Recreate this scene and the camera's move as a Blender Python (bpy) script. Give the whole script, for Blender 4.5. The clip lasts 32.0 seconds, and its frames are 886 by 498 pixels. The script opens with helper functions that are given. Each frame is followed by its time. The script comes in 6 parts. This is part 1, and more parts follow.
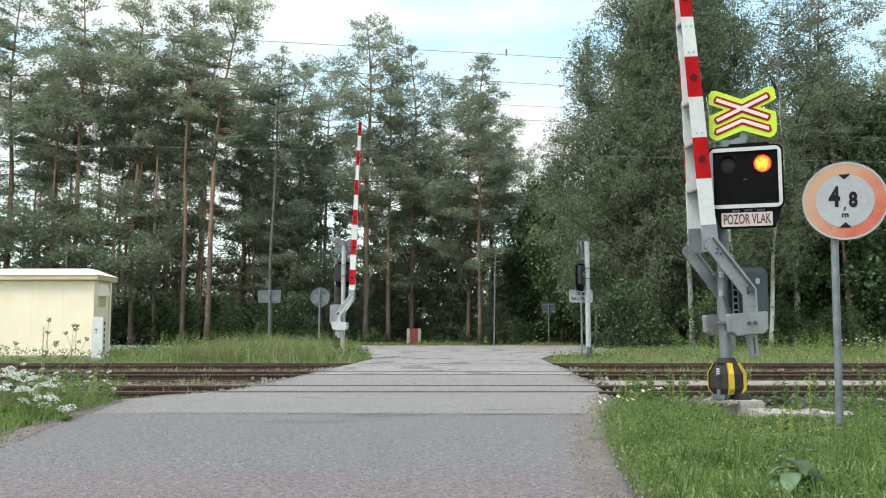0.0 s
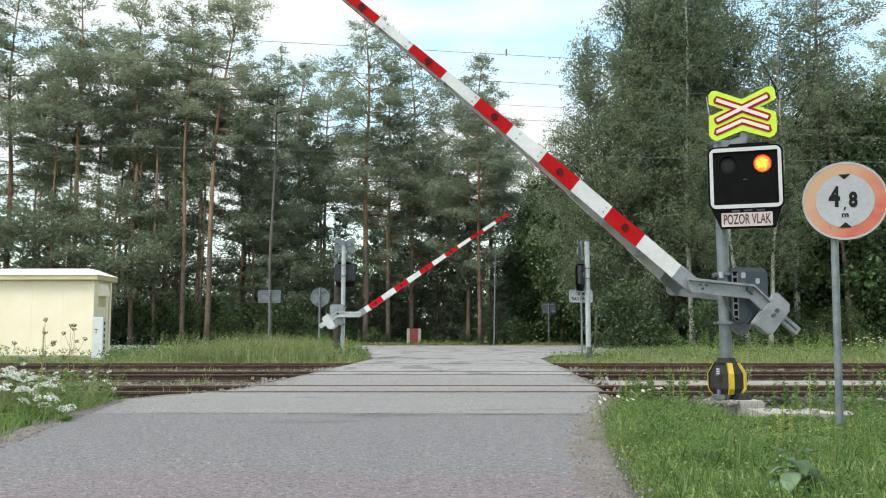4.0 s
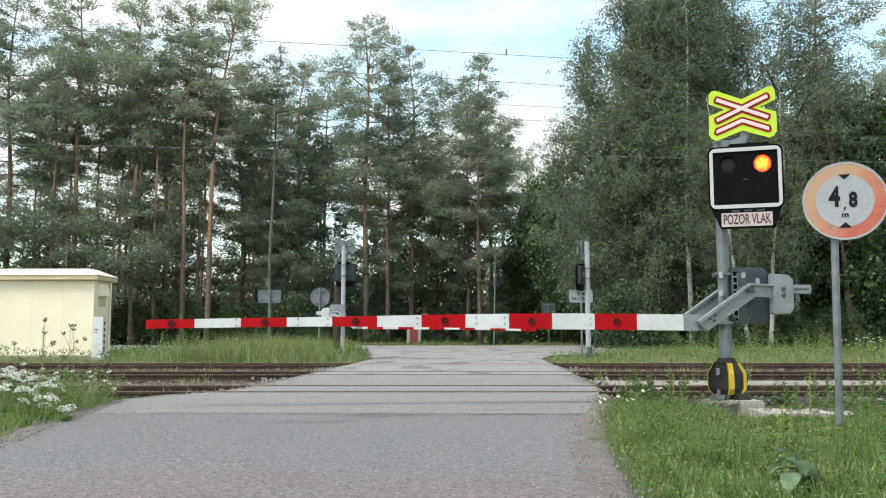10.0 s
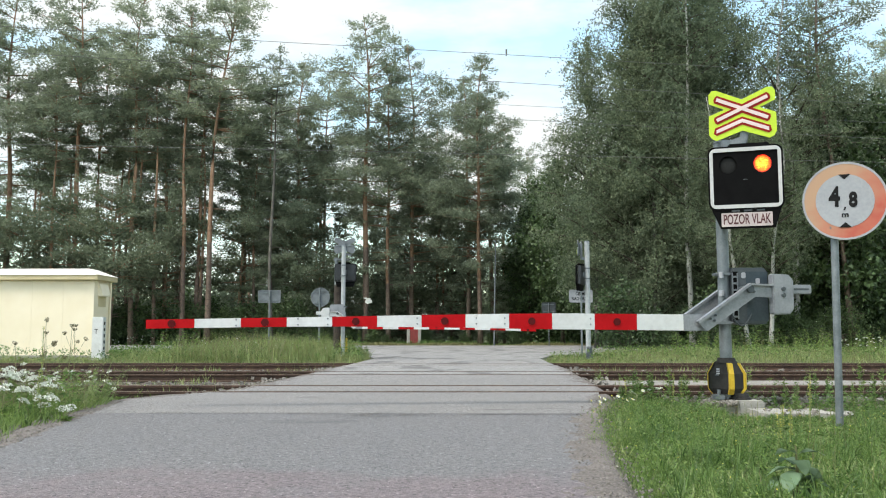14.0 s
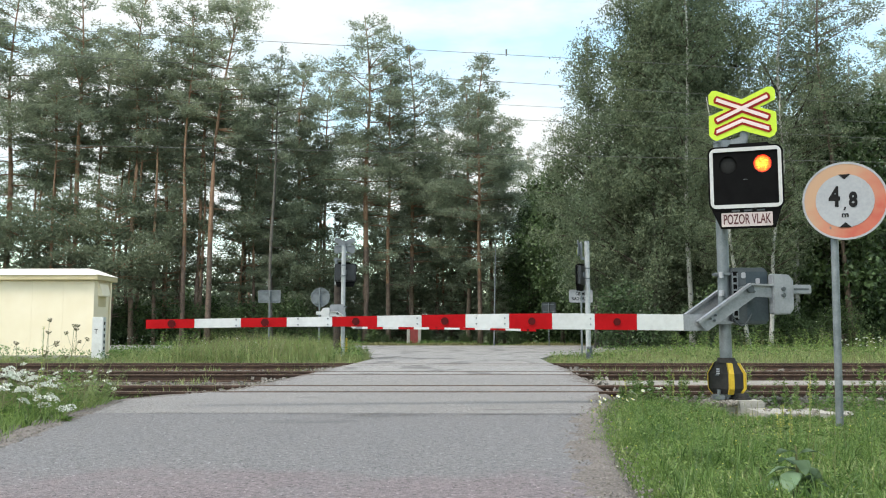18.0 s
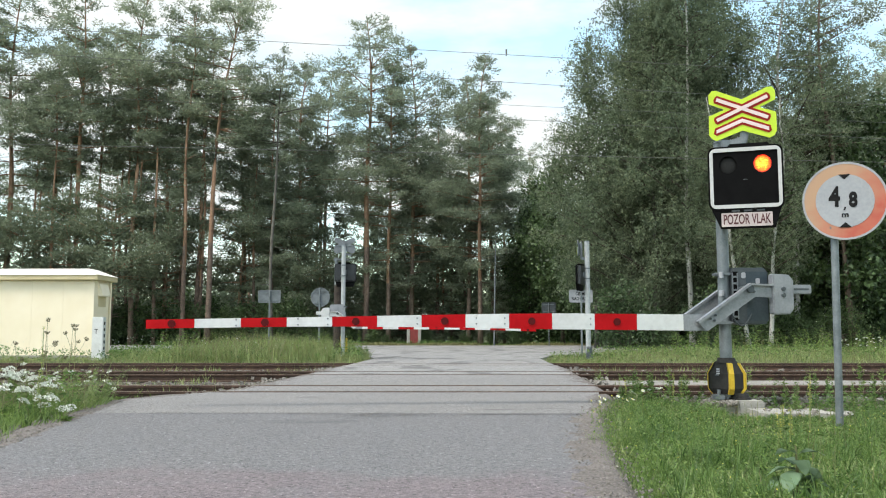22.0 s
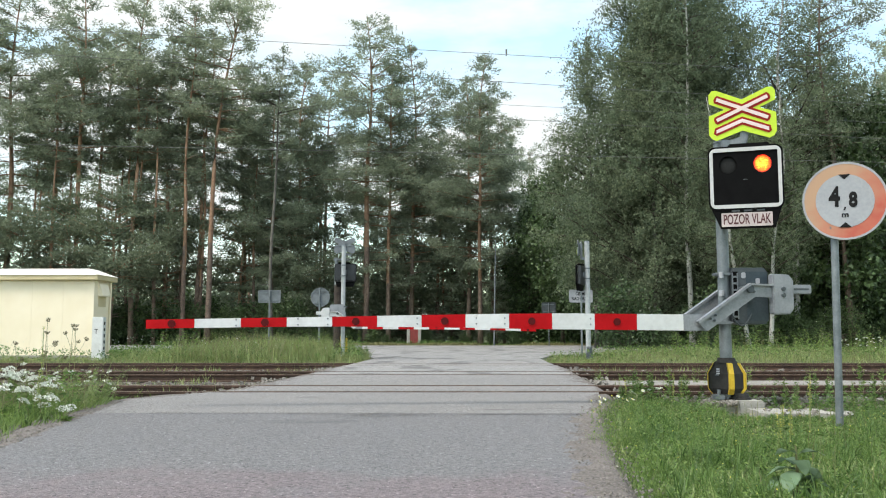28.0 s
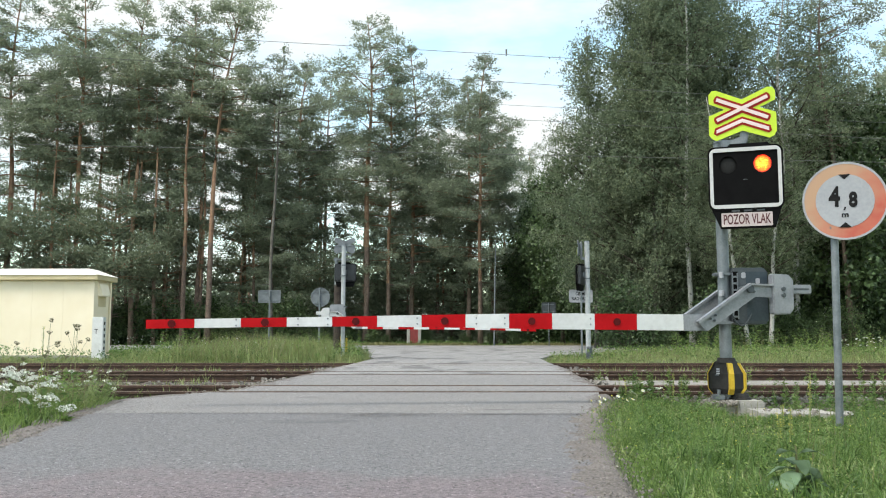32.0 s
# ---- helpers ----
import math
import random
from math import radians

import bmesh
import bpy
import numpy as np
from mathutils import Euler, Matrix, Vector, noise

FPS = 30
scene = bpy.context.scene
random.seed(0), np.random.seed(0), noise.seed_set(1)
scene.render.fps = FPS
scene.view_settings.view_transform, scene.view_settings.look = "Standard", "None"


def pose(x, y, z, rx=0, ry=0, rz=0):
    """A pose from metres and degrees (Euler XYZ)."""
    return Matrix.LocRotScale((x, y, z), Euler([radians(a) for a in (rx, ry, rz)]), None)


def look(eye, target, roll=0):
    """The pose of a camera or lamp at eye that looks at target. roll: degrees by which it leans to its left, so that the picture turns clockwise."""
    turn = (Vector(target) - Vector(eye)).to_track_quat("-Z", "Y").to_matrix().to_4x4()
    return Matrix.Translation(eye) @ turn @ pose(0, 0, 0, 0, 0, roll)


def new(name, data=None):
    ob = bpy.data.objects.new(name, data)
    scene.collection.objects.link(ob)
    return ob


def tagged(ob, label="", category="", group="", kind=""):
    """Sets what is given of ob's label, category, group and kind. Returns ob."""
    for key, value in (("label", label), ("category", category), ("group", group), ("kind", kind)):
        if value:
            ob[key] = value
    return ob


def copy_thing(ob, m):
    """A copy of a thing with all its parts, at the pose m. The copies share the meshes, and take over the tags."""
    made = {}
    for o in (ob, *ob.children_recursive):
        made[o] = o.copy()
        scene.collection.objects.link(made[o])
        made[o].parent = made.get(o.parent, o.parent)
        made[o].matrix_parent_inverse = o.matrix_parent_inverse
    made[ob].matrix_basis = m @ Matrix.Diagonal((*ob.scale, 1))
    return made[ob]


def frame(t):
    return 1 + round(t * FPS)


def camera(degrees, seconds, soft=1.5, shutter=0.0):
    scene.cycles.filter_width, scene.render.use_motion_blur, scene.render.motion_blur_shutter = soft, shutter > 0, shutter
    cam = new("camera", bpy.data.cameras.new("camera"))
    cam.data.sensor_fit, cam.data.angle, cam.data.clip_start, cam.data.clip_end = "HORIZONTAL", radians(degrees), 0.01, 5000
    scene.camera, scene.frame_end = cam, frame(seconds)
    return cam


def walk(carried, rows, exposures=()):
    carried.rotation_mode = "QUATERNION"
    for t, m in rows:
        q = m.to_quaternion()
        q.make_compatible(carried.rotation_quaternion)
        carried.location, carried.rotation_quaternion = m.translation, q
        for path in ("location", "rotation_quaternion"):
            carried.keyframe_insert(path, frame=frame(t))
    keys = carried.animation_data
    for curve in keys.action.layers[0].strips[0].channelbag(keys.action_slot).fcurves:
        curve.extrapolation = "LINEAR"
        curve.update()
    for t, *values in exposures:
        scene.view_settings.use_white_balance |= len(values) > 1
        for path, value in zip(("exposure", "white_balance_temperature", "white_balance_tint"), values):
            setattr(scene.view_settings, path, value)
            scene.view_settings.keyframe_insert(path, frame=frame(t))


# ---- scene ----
# A railway level crossing at a forest edge: x to the right along the tracks, y away from the camera, z up from the road.
# camera: low on a tripod in the road, it stands still
cam = camera(54, 32.0, soft=1.12)
EYE = pose(0, 0, 0.8, 95.64, 0, 0)
walk(cam, [(0.0, EYE), (32.0, EYE)])

# ---- world and light ----
SUN_ELEVATION, SUN_TURN = radians(58), radians(230)
world = bpy.data.worlds.new("summer_sky")
scene.world = world
world.use_nodes = True
wt = world.node_tree
wt.nodes.clear()
w_out = wt.nodes.new("ShaderNodeOutputWorld")
w_bg = wt.nodes.new("ShaderNodeBackground")
w_sky = wt.nodes.new("ShaderNodeTexSky")
w_sky.sky_type, w_sky.sun_disc = "NISHITA", False
w_sky.sun_elevation, w_sky.sun_rotation = SUN_ELEVATION, SUN_TURN
w_sky.air_density, w_sky.dust_density = 1.0, 1.6
w_gain = wt.nodes.new("ShaderNodeMix")
w_gain.data_type, w_gain.blend_type = "RGBA", "MULTIPLY"
w_gain.inputs["Factor"].default_value = 1.0
w_gain.inputs["B"].default_value = (3.5, 3.65, 3.0, 1)
w_coord = wt.nodes.new("ShaderNodeTexCoord")
w_map = wt.nodes.new("ShaderNodeMapping")
w_map.inputs["Scale"].default_value = (-1.0, 1.0, 3.2)
w_map.inputs["Location"].default_value = (-0.04, -5.37, 5.08)
w_noise = wt.nodes.new("ShaderNodeTexNoise")
w_noise.inputs["Scale"].default_value = 2.6
w_noise.inputs["Detail"].default_value = 7
w_noise.inputs["Roughness"].default_value = 0.55
w_ramp = wt.nodes.new("ShaderNodeValToRGB")
w_ramp.color_ramp.elements[0].position, w_ramp.color_ramp.elements[1].position = 0.43, 0.57
w_ramp.color_ramp.elements[0].color, w_ramp.color_ramp.elements[1].color = (0.1, 0.1, 0.1, 1), (1, 1, 1, 1)
w_cloud = wt.nodes.new("ShaderNodeMix")
w_cloud.data_type = "RGBA"
w_cloud.inputs["B"].default_value = (8.55, 8.9, 8.92, 1)
wt.links.new(w_sky.outputs["Color"], w_gain.inputs["A"])
wt.links.new(w_coord.outputs["Generated"], w_map.inputs["Vector"])
wt.links.new(w_map.outputs["Vector"], w_noise.inputs["Vector"])
wt.links.new(w_noise.outputs["Fac"], w_ramp.inputs["Fac"])
wt.links.new(w_ramp.outputs["Color"], w_cloud.inputs["Factor"])
wt.links.new(w_gain.outputs["Result"], w_cloud.inputs["A"])
wt.links.new(w_cloud.outputs["Result"], w_bg.inputs["Color"])
w_bg.inputs["Strength"].default_value = 0.1
wt.links.new(w_bg.outputs["Background"], w_out.inputs["Surface"])

sun_data = bpy.data.lights.new("sun", "SUN")
sun_data.energy, sun_data.angle, sun_data.color = 2.7, radians(18), (1.0, 0.945, 0.88)
sun = new("sun", sun_data)
sun.matrix_world = look((0, 0, 40), (math.sin(radians(50)) * 30, 30 * math.cos(radians(50)), 40 - 48))
scene.view_settings.exposure = 0.25


# ---- materials ----
def material(name, dark, light, scale=3.0, rough=0.7, metal=0.0, bump=0.0, fine=40.0, fine_mix=0.35, vary=0.0, spots=None):
    """Two tones mixed by a coarse and a fine noise in metres, with fine relief; vary: difference from object to object."""
    m = bpy.data.materials.new(name)
    m.use_nodes = True
    t = m.node_tree
    b = t.nodes["Principled BSDF"]
    co = t.nodes.new("ShaderNodeTexCoord")
    n1 = t.nodes.new("ShaderNodeTexNoise")
    n1.inputs["Scale"].default_value, n1.inputs["Detail"].default_value = scale, 6
    n2 = t.nodes.new("ShaderNodeTexNoise")
    n2.inputs["Scale"].default_value, n2.inputs["Detail"].default_value = fine, 3
    t.links.new(co.outputs["Object"], n1.inputs["Vector"])
    t.links.new(co.outputs["Object"], n2.inputs["Vector"])
    add = t.nodes.new("ShaderNodeMix")
    add.inputs["Factor"].default_value = fine_mix
    t.links.new(n1.outputs["Fac"], add.inputs["A"])
    t.links.new(n2.outputs["Fac"], add.inputs["B"])
    ramp = t.nodes.new("ShaderNodeValToRGB")
    ramp.color_ramp.elements[0].position, ramp.color_ramp.elements[1].position = 0.36, 0.64
    ramp.color_ramp.elements[0].color = (*dark, 1)
    ramp.color_ramp.elements[1].color = (*light, 1)
    t.links.new(add.outputs["Result"], ramp.inputs["Fac"])
    colour = ramp.outputs["Color"]
    if spots:
        v = t.nodes.new("ShaderNodeTexNoise")
        v.inputs["Scale"].default_value, v.inputs["Detail"].default_value = spots[1], 8
        t.links.new(co.outputs["Object"], v.inputs["Vector"])
        r2 = t.nodes.new("ShaderNodeValToRGB")
        r2.color_ramp.elements[0].position, r2.color_ramp.elements[1].position = spots[2], spots[2] + 0.1
        t.links.new(v.outputs["Fac"], r2.inputs["Fac"])
        mx = t.nodes.new("ShaderNodeMix")
        mx.data_type = "RGBA"
        mx.inputs["B"].default_value = (*spots[0], 1)
        t.links.new(r2.outputs["Color"], mx.inputs["Factor"])
        t.links.new(colour, mx.inputs["A"])
        colour = mx.outputs["Result"]
    if vary:
        info = t.nodes.new("ShaderNodeObjectInfo")
        hsv = t.nodes.new("ShaderNodeHueSaturation")
        rng = t.nodes.new("ShaderNodeMapRange")
        rng.inputs["To Min"].default_value, rng.inputs["To Max"].default_value = 1 - vary, 1 + vary
        t.links.new(info.outputs["Random"], rng.inputs["Value"])
        t.links.new(rng.outputs["Result"], hsv.inputs["Value"])
        t.links.new(colour, hsv.inputs["Color"])
        colour = hsv.outputs["Color"]
    t.links.new(colour, b.inputs["Base Color"])
    b.inputs["Roughness"].default_value, b.inputs["Metallic"].default_value = rough, metal
    if bump:
        bp = t.nodes.new("ShaderNodeBump")
        bp.inputs["Strength"].default_value, bp.inputs["Distance"].default_value = bump, 0.01
        t.links.new(add.outputs["Result"], bp.inputs["Height"])
        t.links.new(bp.outputs["Normal"], b.inputs["Normal"])
    return m


def leaf_material(name, dark, light, vary=0.12, through_light=0.3, scale=0.5, rough=0.5, sharp=0.0, single=0.45):
    """Foliage: two greens that change in drifts and from leaf to leaf, with some light coming through."""
    m = bpy.data.materials.new(name)
    m.use_nodes = True
    t = m.node_tree
    b = t.nodes["Principled BSDF"]
    out = t.nodes["Material Output"]
    co = t.nodes.new("ShaderNodeTexCoord")
    n1 = t.nodes.new("ShaderNodeTexNoise")
    n1.inputs["Scale"].default_value, n1.inputs["Detail"].default_value = scale, 4
    t.links.new(co.outputs["Object"], n1.inputs["Vector"])
    geo = t.nodes.new("ShaderNodeNewGeometry")
    mixv = t.nodes.new("ShaderNodeMix")
    mixv.inputs["Factor"].default_value = single
    t.links.new(n1.outputs["Fac"], mixv.inputs["A"])
    t.links.new(geo.outputs["Random Per Island"], mixv.inputs["B"])
    ramp = t.nodes.new("ShaderNodeValToRGB")
    ramp.color_ramp.elements[0].position, ramp.color_ramp.elements[1].position = 0.22 + sharp, 0.78 - sharp
    ramp.color_ramp.elements[0].color, ramp.color_ramp.elements[1].color = (*dark, 1), (*light, 1)
    t.links.new(mixv.outputs["Result"], ramp.inputs["Fac"])
    info = t.nodes.new("ShaderNodeObjectInfo")
    hsv = t.nodes.new("ShaderNodeHueSaturation")
    rng = t.nodes.new("ShaderNodeMapRange")
    rng.inputs["To Min"].default_value, rng.inputs["To Max"].default_value = 1 - vary, 1 + vary
    t.links.new(info.outputs["Random"], rng.inputs["Value"])
    t.links.new(rng.outputs["Result"], hsv.inputs["Value"])
    turn = t.nodes.new("ShaderNodeMapRange")
    turn.inputs["To Min"].default_value, turn.inputs["To Max"].default_value = 0.510, 0.488
    t.links.new(info.outputs["Random"], turn.inputs["Value"])
    t.links.new(turn.outputs["Result"], hsv.inputs["Hue"])
    t.links.new(ramp.outputs["Color"], hsv.inputs["Color"])
    t.links.new(hsv.outputs["Color"], b.inputs["Base Color"])
    b.inputs["Roughness"].default_value = rough
    tr = t.nodes.new("ShaderNodeBsdfTranslucent")
    t.links.new(hsv.outputs["Color"], tr.inputs["Color"])
    mx = t.nodes.new("ShaderNodeMixShader")
    mx.inputs["Fac"].default_value = through_light
    t.links.new(b.outputs["BSDF"], mx.inputs[1])
    t.links.new(tr.outputs["BSDF"], mx.inputs[2])
    t.links.new(mx.outputs["Shader"], out.inputs["Surface"])
    return m


def road_surface(name, dark, light, dusty, streaks=0.6, old=False):
    """Asphalt: crushed stones in a dark binder, worn lanes and dusty or tarry patches."""
    m = bpy.data.materials.new(name)
    m.use_nodes = True
    t = m.node_tree
    b = t.nodes["Principled BSDF"]
    co = t.nodes.new("ShaderNodeTexCoord")

    def noise_at(scale, detail, lo, hi, stretch=(1, 1, 1)):
        mp = t.nodes.new("ShaderNodeMapping")
        mp.inputs["Scale"].default_value = stretch
        n = t.nodes.new("ShaderNodeTexNoise")
        n.inputs["Scale"].default_value, n.inputs["Detail"].default_value, n.inputs["Roughness"].default_value = scale, detail, 0.6
        r = t.nodes.new("ShaderNodeMapRange")
        r.inputs["From Min"].default_value, r.inputs["From Max"].default_value = lo, hi
        t.links.new(co.outputs["Object"], mp.inputs["Vector"])
        t.links.new(mp.outputs["Vector"], n.inputs["Vector"])
        t.links.new(n.outputs["Fac"], r.inputs["Value"])
        return r.outputs["Result"]

    def mix(fac, a, c):
        x = t.nodes.new("ShaderNodeMix")
        x.data_type = "RGBA"
        if isinstance(fac, float):
            x.inputs["Factor"].default_value = fac
        else:
            t.links.new(fac, x.inputs["Factor"])
        for socket, v in (("A", a), ("B", c)):
            if isinstance(v, tuple):
                x.inputs[socket].default_value = (*v, 1)
            else:
                t.links.new(v, x.inputs[socket])
        return x.outputs["Result"]

    def cells(scale):
        v = t.nodes.new("ShaderNodeTexVoronoi")
        v.inputs["Scale"].default_value = scale
        t.links.new(co.outputs["Object"], v.inputs["Vector"])
        c = t.nodes.new("ShaderNodeSeparateColor")
        t.links.new(v.outputs["Color"], c.inputs["Color"])
        return v, c

    def above(socket, lo, hi):
        r = t.nodes.new("ShaderNodeMapRange")
        r.inputs["From Min"].default_value, r.inputs["From Max"].default_value = lo, hi
        t.links.new(socket, r.inputs["Value"])
        return r.outputs["Result"]

    vo, sep = cells(82)
    chip, chip_rgb = cells(75)
    clot = noise_at(24, 5, 0.36, 0.64)
    grain = noise_at(60, 4, 0.34, 0.66)
    coarse = noise_at(0.45, 8, 0.38, 0.62)
    lanes = noise_at(0.9, 5, 0.4, 0.62, (1.6, 0.35, 1) if old else (0.5, 2.2, 1))
    tar = noise_at(0.55, 8, 0.62, 0.68, (0.7, 1.5, 1)) if streaks < 0.8 else noise_at(0.7, 9, 0.53, 0.60, (1.2, 0.45, 1))
    c1 = mix(coarse, dark, light)
    c2 = mix(lanes, c1, dusty)
    stone = mix(sep.outputs["Red"], tuple(a * 0.45 for a in dark), tuple(min(1, a * 1.6) for a in light))
    c3 = mix(0.68, c2, stone)
    c4 = mix(grain, tuple(a * 0.7 for a in dark), c3)
    c4 = mix(0.5, c3, c4)
    c4 = mix(0.42, c4, mix(clot, tuple(a * 0.62 for a in dark), tuple(a * 1.12 for a in light)))
    c4 = mix(above(chip_rgb.outputs["Green"], 0.985, 0.99), c4, tuple(min(1, a * 1.5) for a in light))
    c4 = mix(above(chip_rgb.outputs["Blue"], 0.965, 0.97), c4, tuple(a * 0.62 for a in dark))
    if old:
        # an older reddish dressing shows from where the newer one has worn off
        sp = t.nodes.new("ShaderNodeSeparateXYZ")
        t.links.new(co.outputs["Object"], sp.inputs["Vector"])
        wob = t.nodes.new("ShaderNodeMath")
        wob.operation = "MULTIPLY_ADD"
        wob.inputs[1].default_value = 1.6
        t.links.new(noise_at(0.9, 6, 0.3, 0.7), wob.inputs[0])
        t.links.new(sp.outputs["Y"], wob.inputs[2])
        worn = above(wob.outputs["Value"], 6.2, 5.4)
        tint = t.nodes.new("ShaderNodeMix")
        tint.data_type, tint.blend_type = "RGBA", "MULTIPLY"
        tint.inputs["B"].default_value = (1.07, 0.93, 0.95, 1)
        t.links.new(worn, tint.inputs["Factor"])
        t.links.new(c4, tint.inputs["A"])
        c4 = tint.outputs["Result"]
    tarred = mix(tar, c4, tuple(a * 0.75 for a in dark))
    t.links.new(mix(streaks, c4, tarred), b.inputs["Base Color"])
    b.inputs["Roughness"].default_value = 0.88
    bp = t.nodes.new("ShaderNodeBump")
    bp.inputs["Strength"].default_value, bp.inputs["Distance"].default_value = 0.8, 0.011
    rough = t.nodes.new("ShaderNodeMath")
    rough.operation = "MULTIPLY_ADD"
    rough.inputs[1].default_value = 0.35
    t.links.new(vo.outputs["Distance"], rough.inputs[0])
    t.links.new(noise_at(42, 4, 0.3, 0.7), rough.inputs[2])
    t.links.new(rough.outputs["Value"], bp.inputs["Height"])
    t.links.new(bp.outputs["Normal"], b.inputs["Normal"])
    return m


ASPHALT = road_surface("asphalt", (0.122, 0.120, 0.126), (0.215, 0.211, 0.217), (0.210, 0.196, 0.193), old=True)
ASPHALT_WORN = road_surface("worn_asphalt", (0.15, 0.145, 0.146), (0.302, 0.292, 0.288), (0.265, 0.243, 0.231))
ASPHALT_FAR = road_surface("streaked_asphalt", (0.17, 0.166, 0.167), (0.36, 0.352, 0.347), (0.32, 0.302, 0.288), 0.9)
CROSS_WHITE = material("pinkish_white_sheeting", (0.62, 0.50, 0.50), (0.72, 0.60, 0.60), 3, 0.5)
PLATE_WHITE = material("dusty_pinkish_plate", (0.44, 0.38, 0.38), (0.53, 0.455, 0.455), 5, 0.6)
CRACK = material("tar_joint", (0.082, 0.08, 0.078), (0.15, 0.146, 0.142), 5, 0.8)
SOIL = material("grassy_soil", (0.05, 0.075, 0.02), (0.13, 0.14, 0.055), 0.8, 0.95, bump=0.4, fine=14, spots=((0.17, 0.14, 0.09), 1.7, 0.62))
GRIT = material("roadside_grit", (0.075, 0.064, 0.058), (0.205, 0.18, 0.166), 1.6, 0.95, bump=0.7, fine=55, fine_mix=0.72)
BALLAST = material("ballast_bed", (0.05, 0.037, 0.03), (0.13, 0.10, 0.08), 5, 0.95, bump=1.0, fine=30, fine_mix=0.5)
STONE = material("ballast_stone", (0.115, 0.103, 0.09), (0.27, 0.25, 0.228), 9, 0.9, bump=0.4, vary=0.2)
PATH = material("pale_gravel", (0.16, 0.15, 0.135), (0.32, 0.305, 0.28), 2.5, 0.95, bump=0.8, fine=40, fine_mix=0.6)
CONCRETE = material("concrete", (0.25, 0.242, 0.22), (0.40, 0.385, 0.352), 4, 0.85, bump=0.3, spots=((0.25, 0.25, 0.2), 3, 0.6))
RUST = material("rusty_rail", (0.03, 0.017, 0.012), (0.095, 0.055, 0.038), 4, 0.85, bump=0.4, vary=0.1)
RAIL_TOP = material("polished_rail", (0.15, 0.11, 0.078), (0.27, 0.21, 0.155), 2, 0.5, 0.2)
SLEEPER = material("weathered_sleeper", (0.06, 0.046, 0.036), (0.13, 0.11, 0.092), 5, 0.9, bump=0.6, vary=0.2)
GALVANISED = material("galvanised_steel", (0.128, 0.148, 0.163), (0.22, 0.243, 0.262), 6, 0.5, 0.45, bump=0.08, fine=60)
# Paler than the galvanised steel, for the posts of the far and side signals.
ZINC = material("paler_zinc", (0.33, 0.35, 0.37), (0.46, 0.48, 0.50), 6, 0.5, 0.3, bump=0.05)
GREY_PAINT = material("grey_painted_steel", (0.19, 0.20, 0.222), (0.295, 0.308, 0.332), 4, 0.38, 0.25, bump=0.05)
DARK_GREY = material("dark_grey_enamel", (0.04, 0.05, 0.058), (0.075, 0.088, 0.098), 4, 0.5, 0.1, bump=0.05)
WHITE_PAINT = material("white_paint", (0.56, 0.565, 0.565), (0.69, 0.70, 0.705), 3, 0.45, fine=20, spots=((0.5, 0.5, 0.47), 6, 0.68))
FRAME_GREY = material("greyish_white_frame_paint", (0.43, 0.43, 0.44), (0.53, 0.53, 0.54), 3, 0.5, fine=25)
RED_PAINT = material("red_paint", (0.36, 0.003, 0.006), (0.46, 0.006, 0.010), 4, 0.5, fine=30)
CROSS_RED = material("dark_red_sheeting", (0.22, 0.012, 0.010), (0.30, 0.018, 0.014), 4, 0.5, fine=30)
REFLECTOR = material("dark_red_reflector", (0.06, 0.004, 0.005), (0.10, 0.006, 0.008), 30, 0.3)
for m, s in ((RED_PAINT, 0.12), (CROSS_RED, 0.15), (REFLECTOR, 0.15)):
    m.node_tree.nodes["Principled BSDF"].inputs["Specular IOR Level"].default_value = s
FADED_RED = material("faded_red_paint", (0.41, 0.07, 0.045), (0.45, 0.13, 0.085), 2.2, 0.7, fine=9)


def fade_rim(m):
    """The rim's red has bleached to a pale orange towards its upper left."""
    t = m.node_tree
    b = t.nodes["Principled BSDF"]
    old = b.inputs["Base Color"].links[0].from_socket
    co = t.nodes.new("ShaderNodeTexCoord")
    dot = t.nodes.new("ShaderNodeVectorMath")
    dot.operation = "DOT_PRODUCT"
    dot.inputs[1].default_value = (-0.75, 0.0, 0.66)
    n = t.nodes.new("ShaderNodeTexNoise")
    n.inputs["Scale"].default_value, n.inputs["Detail"].default_value = 7, 5
    t.links.new(co.outputs["Object"], n.inputs["Vector"])
    t.links.new(co.outputs["Object"], dot.inputs[0])
    add = t.nodes.new("ShaderNodeMath")
    add.operation = "MULTIPLY_ADD"
    add.inputs[1].default_value = 0.5
    t.links.new(n.outputs["Fac"], add.inputs[0])
    t.links.new(dot.outputs["Value"], add.inputs[2])
    r = t.nodes.new("ShaderNodeMapRange")
    r.inputs["From Min"].default_value, r.inputs["From Max"].default_value = -0.05, 0.46
    t.links.new(add.outputs["Value"], r.inputs["Value"])
    mx = t.nodes.new("ShaderNodeMix")
    mx.data_type = "RGBA"
    mx.inputs["B"].default_value = (0.42, 0.26, 0.165, 1)
    t.links.new(r.outputs["Result"], mx.inputs["Factor"])
    t.links.new(old, mx.inputs["A"])
    t.links.new(mx.outputs["Result"], b.inputs["Base Color"])


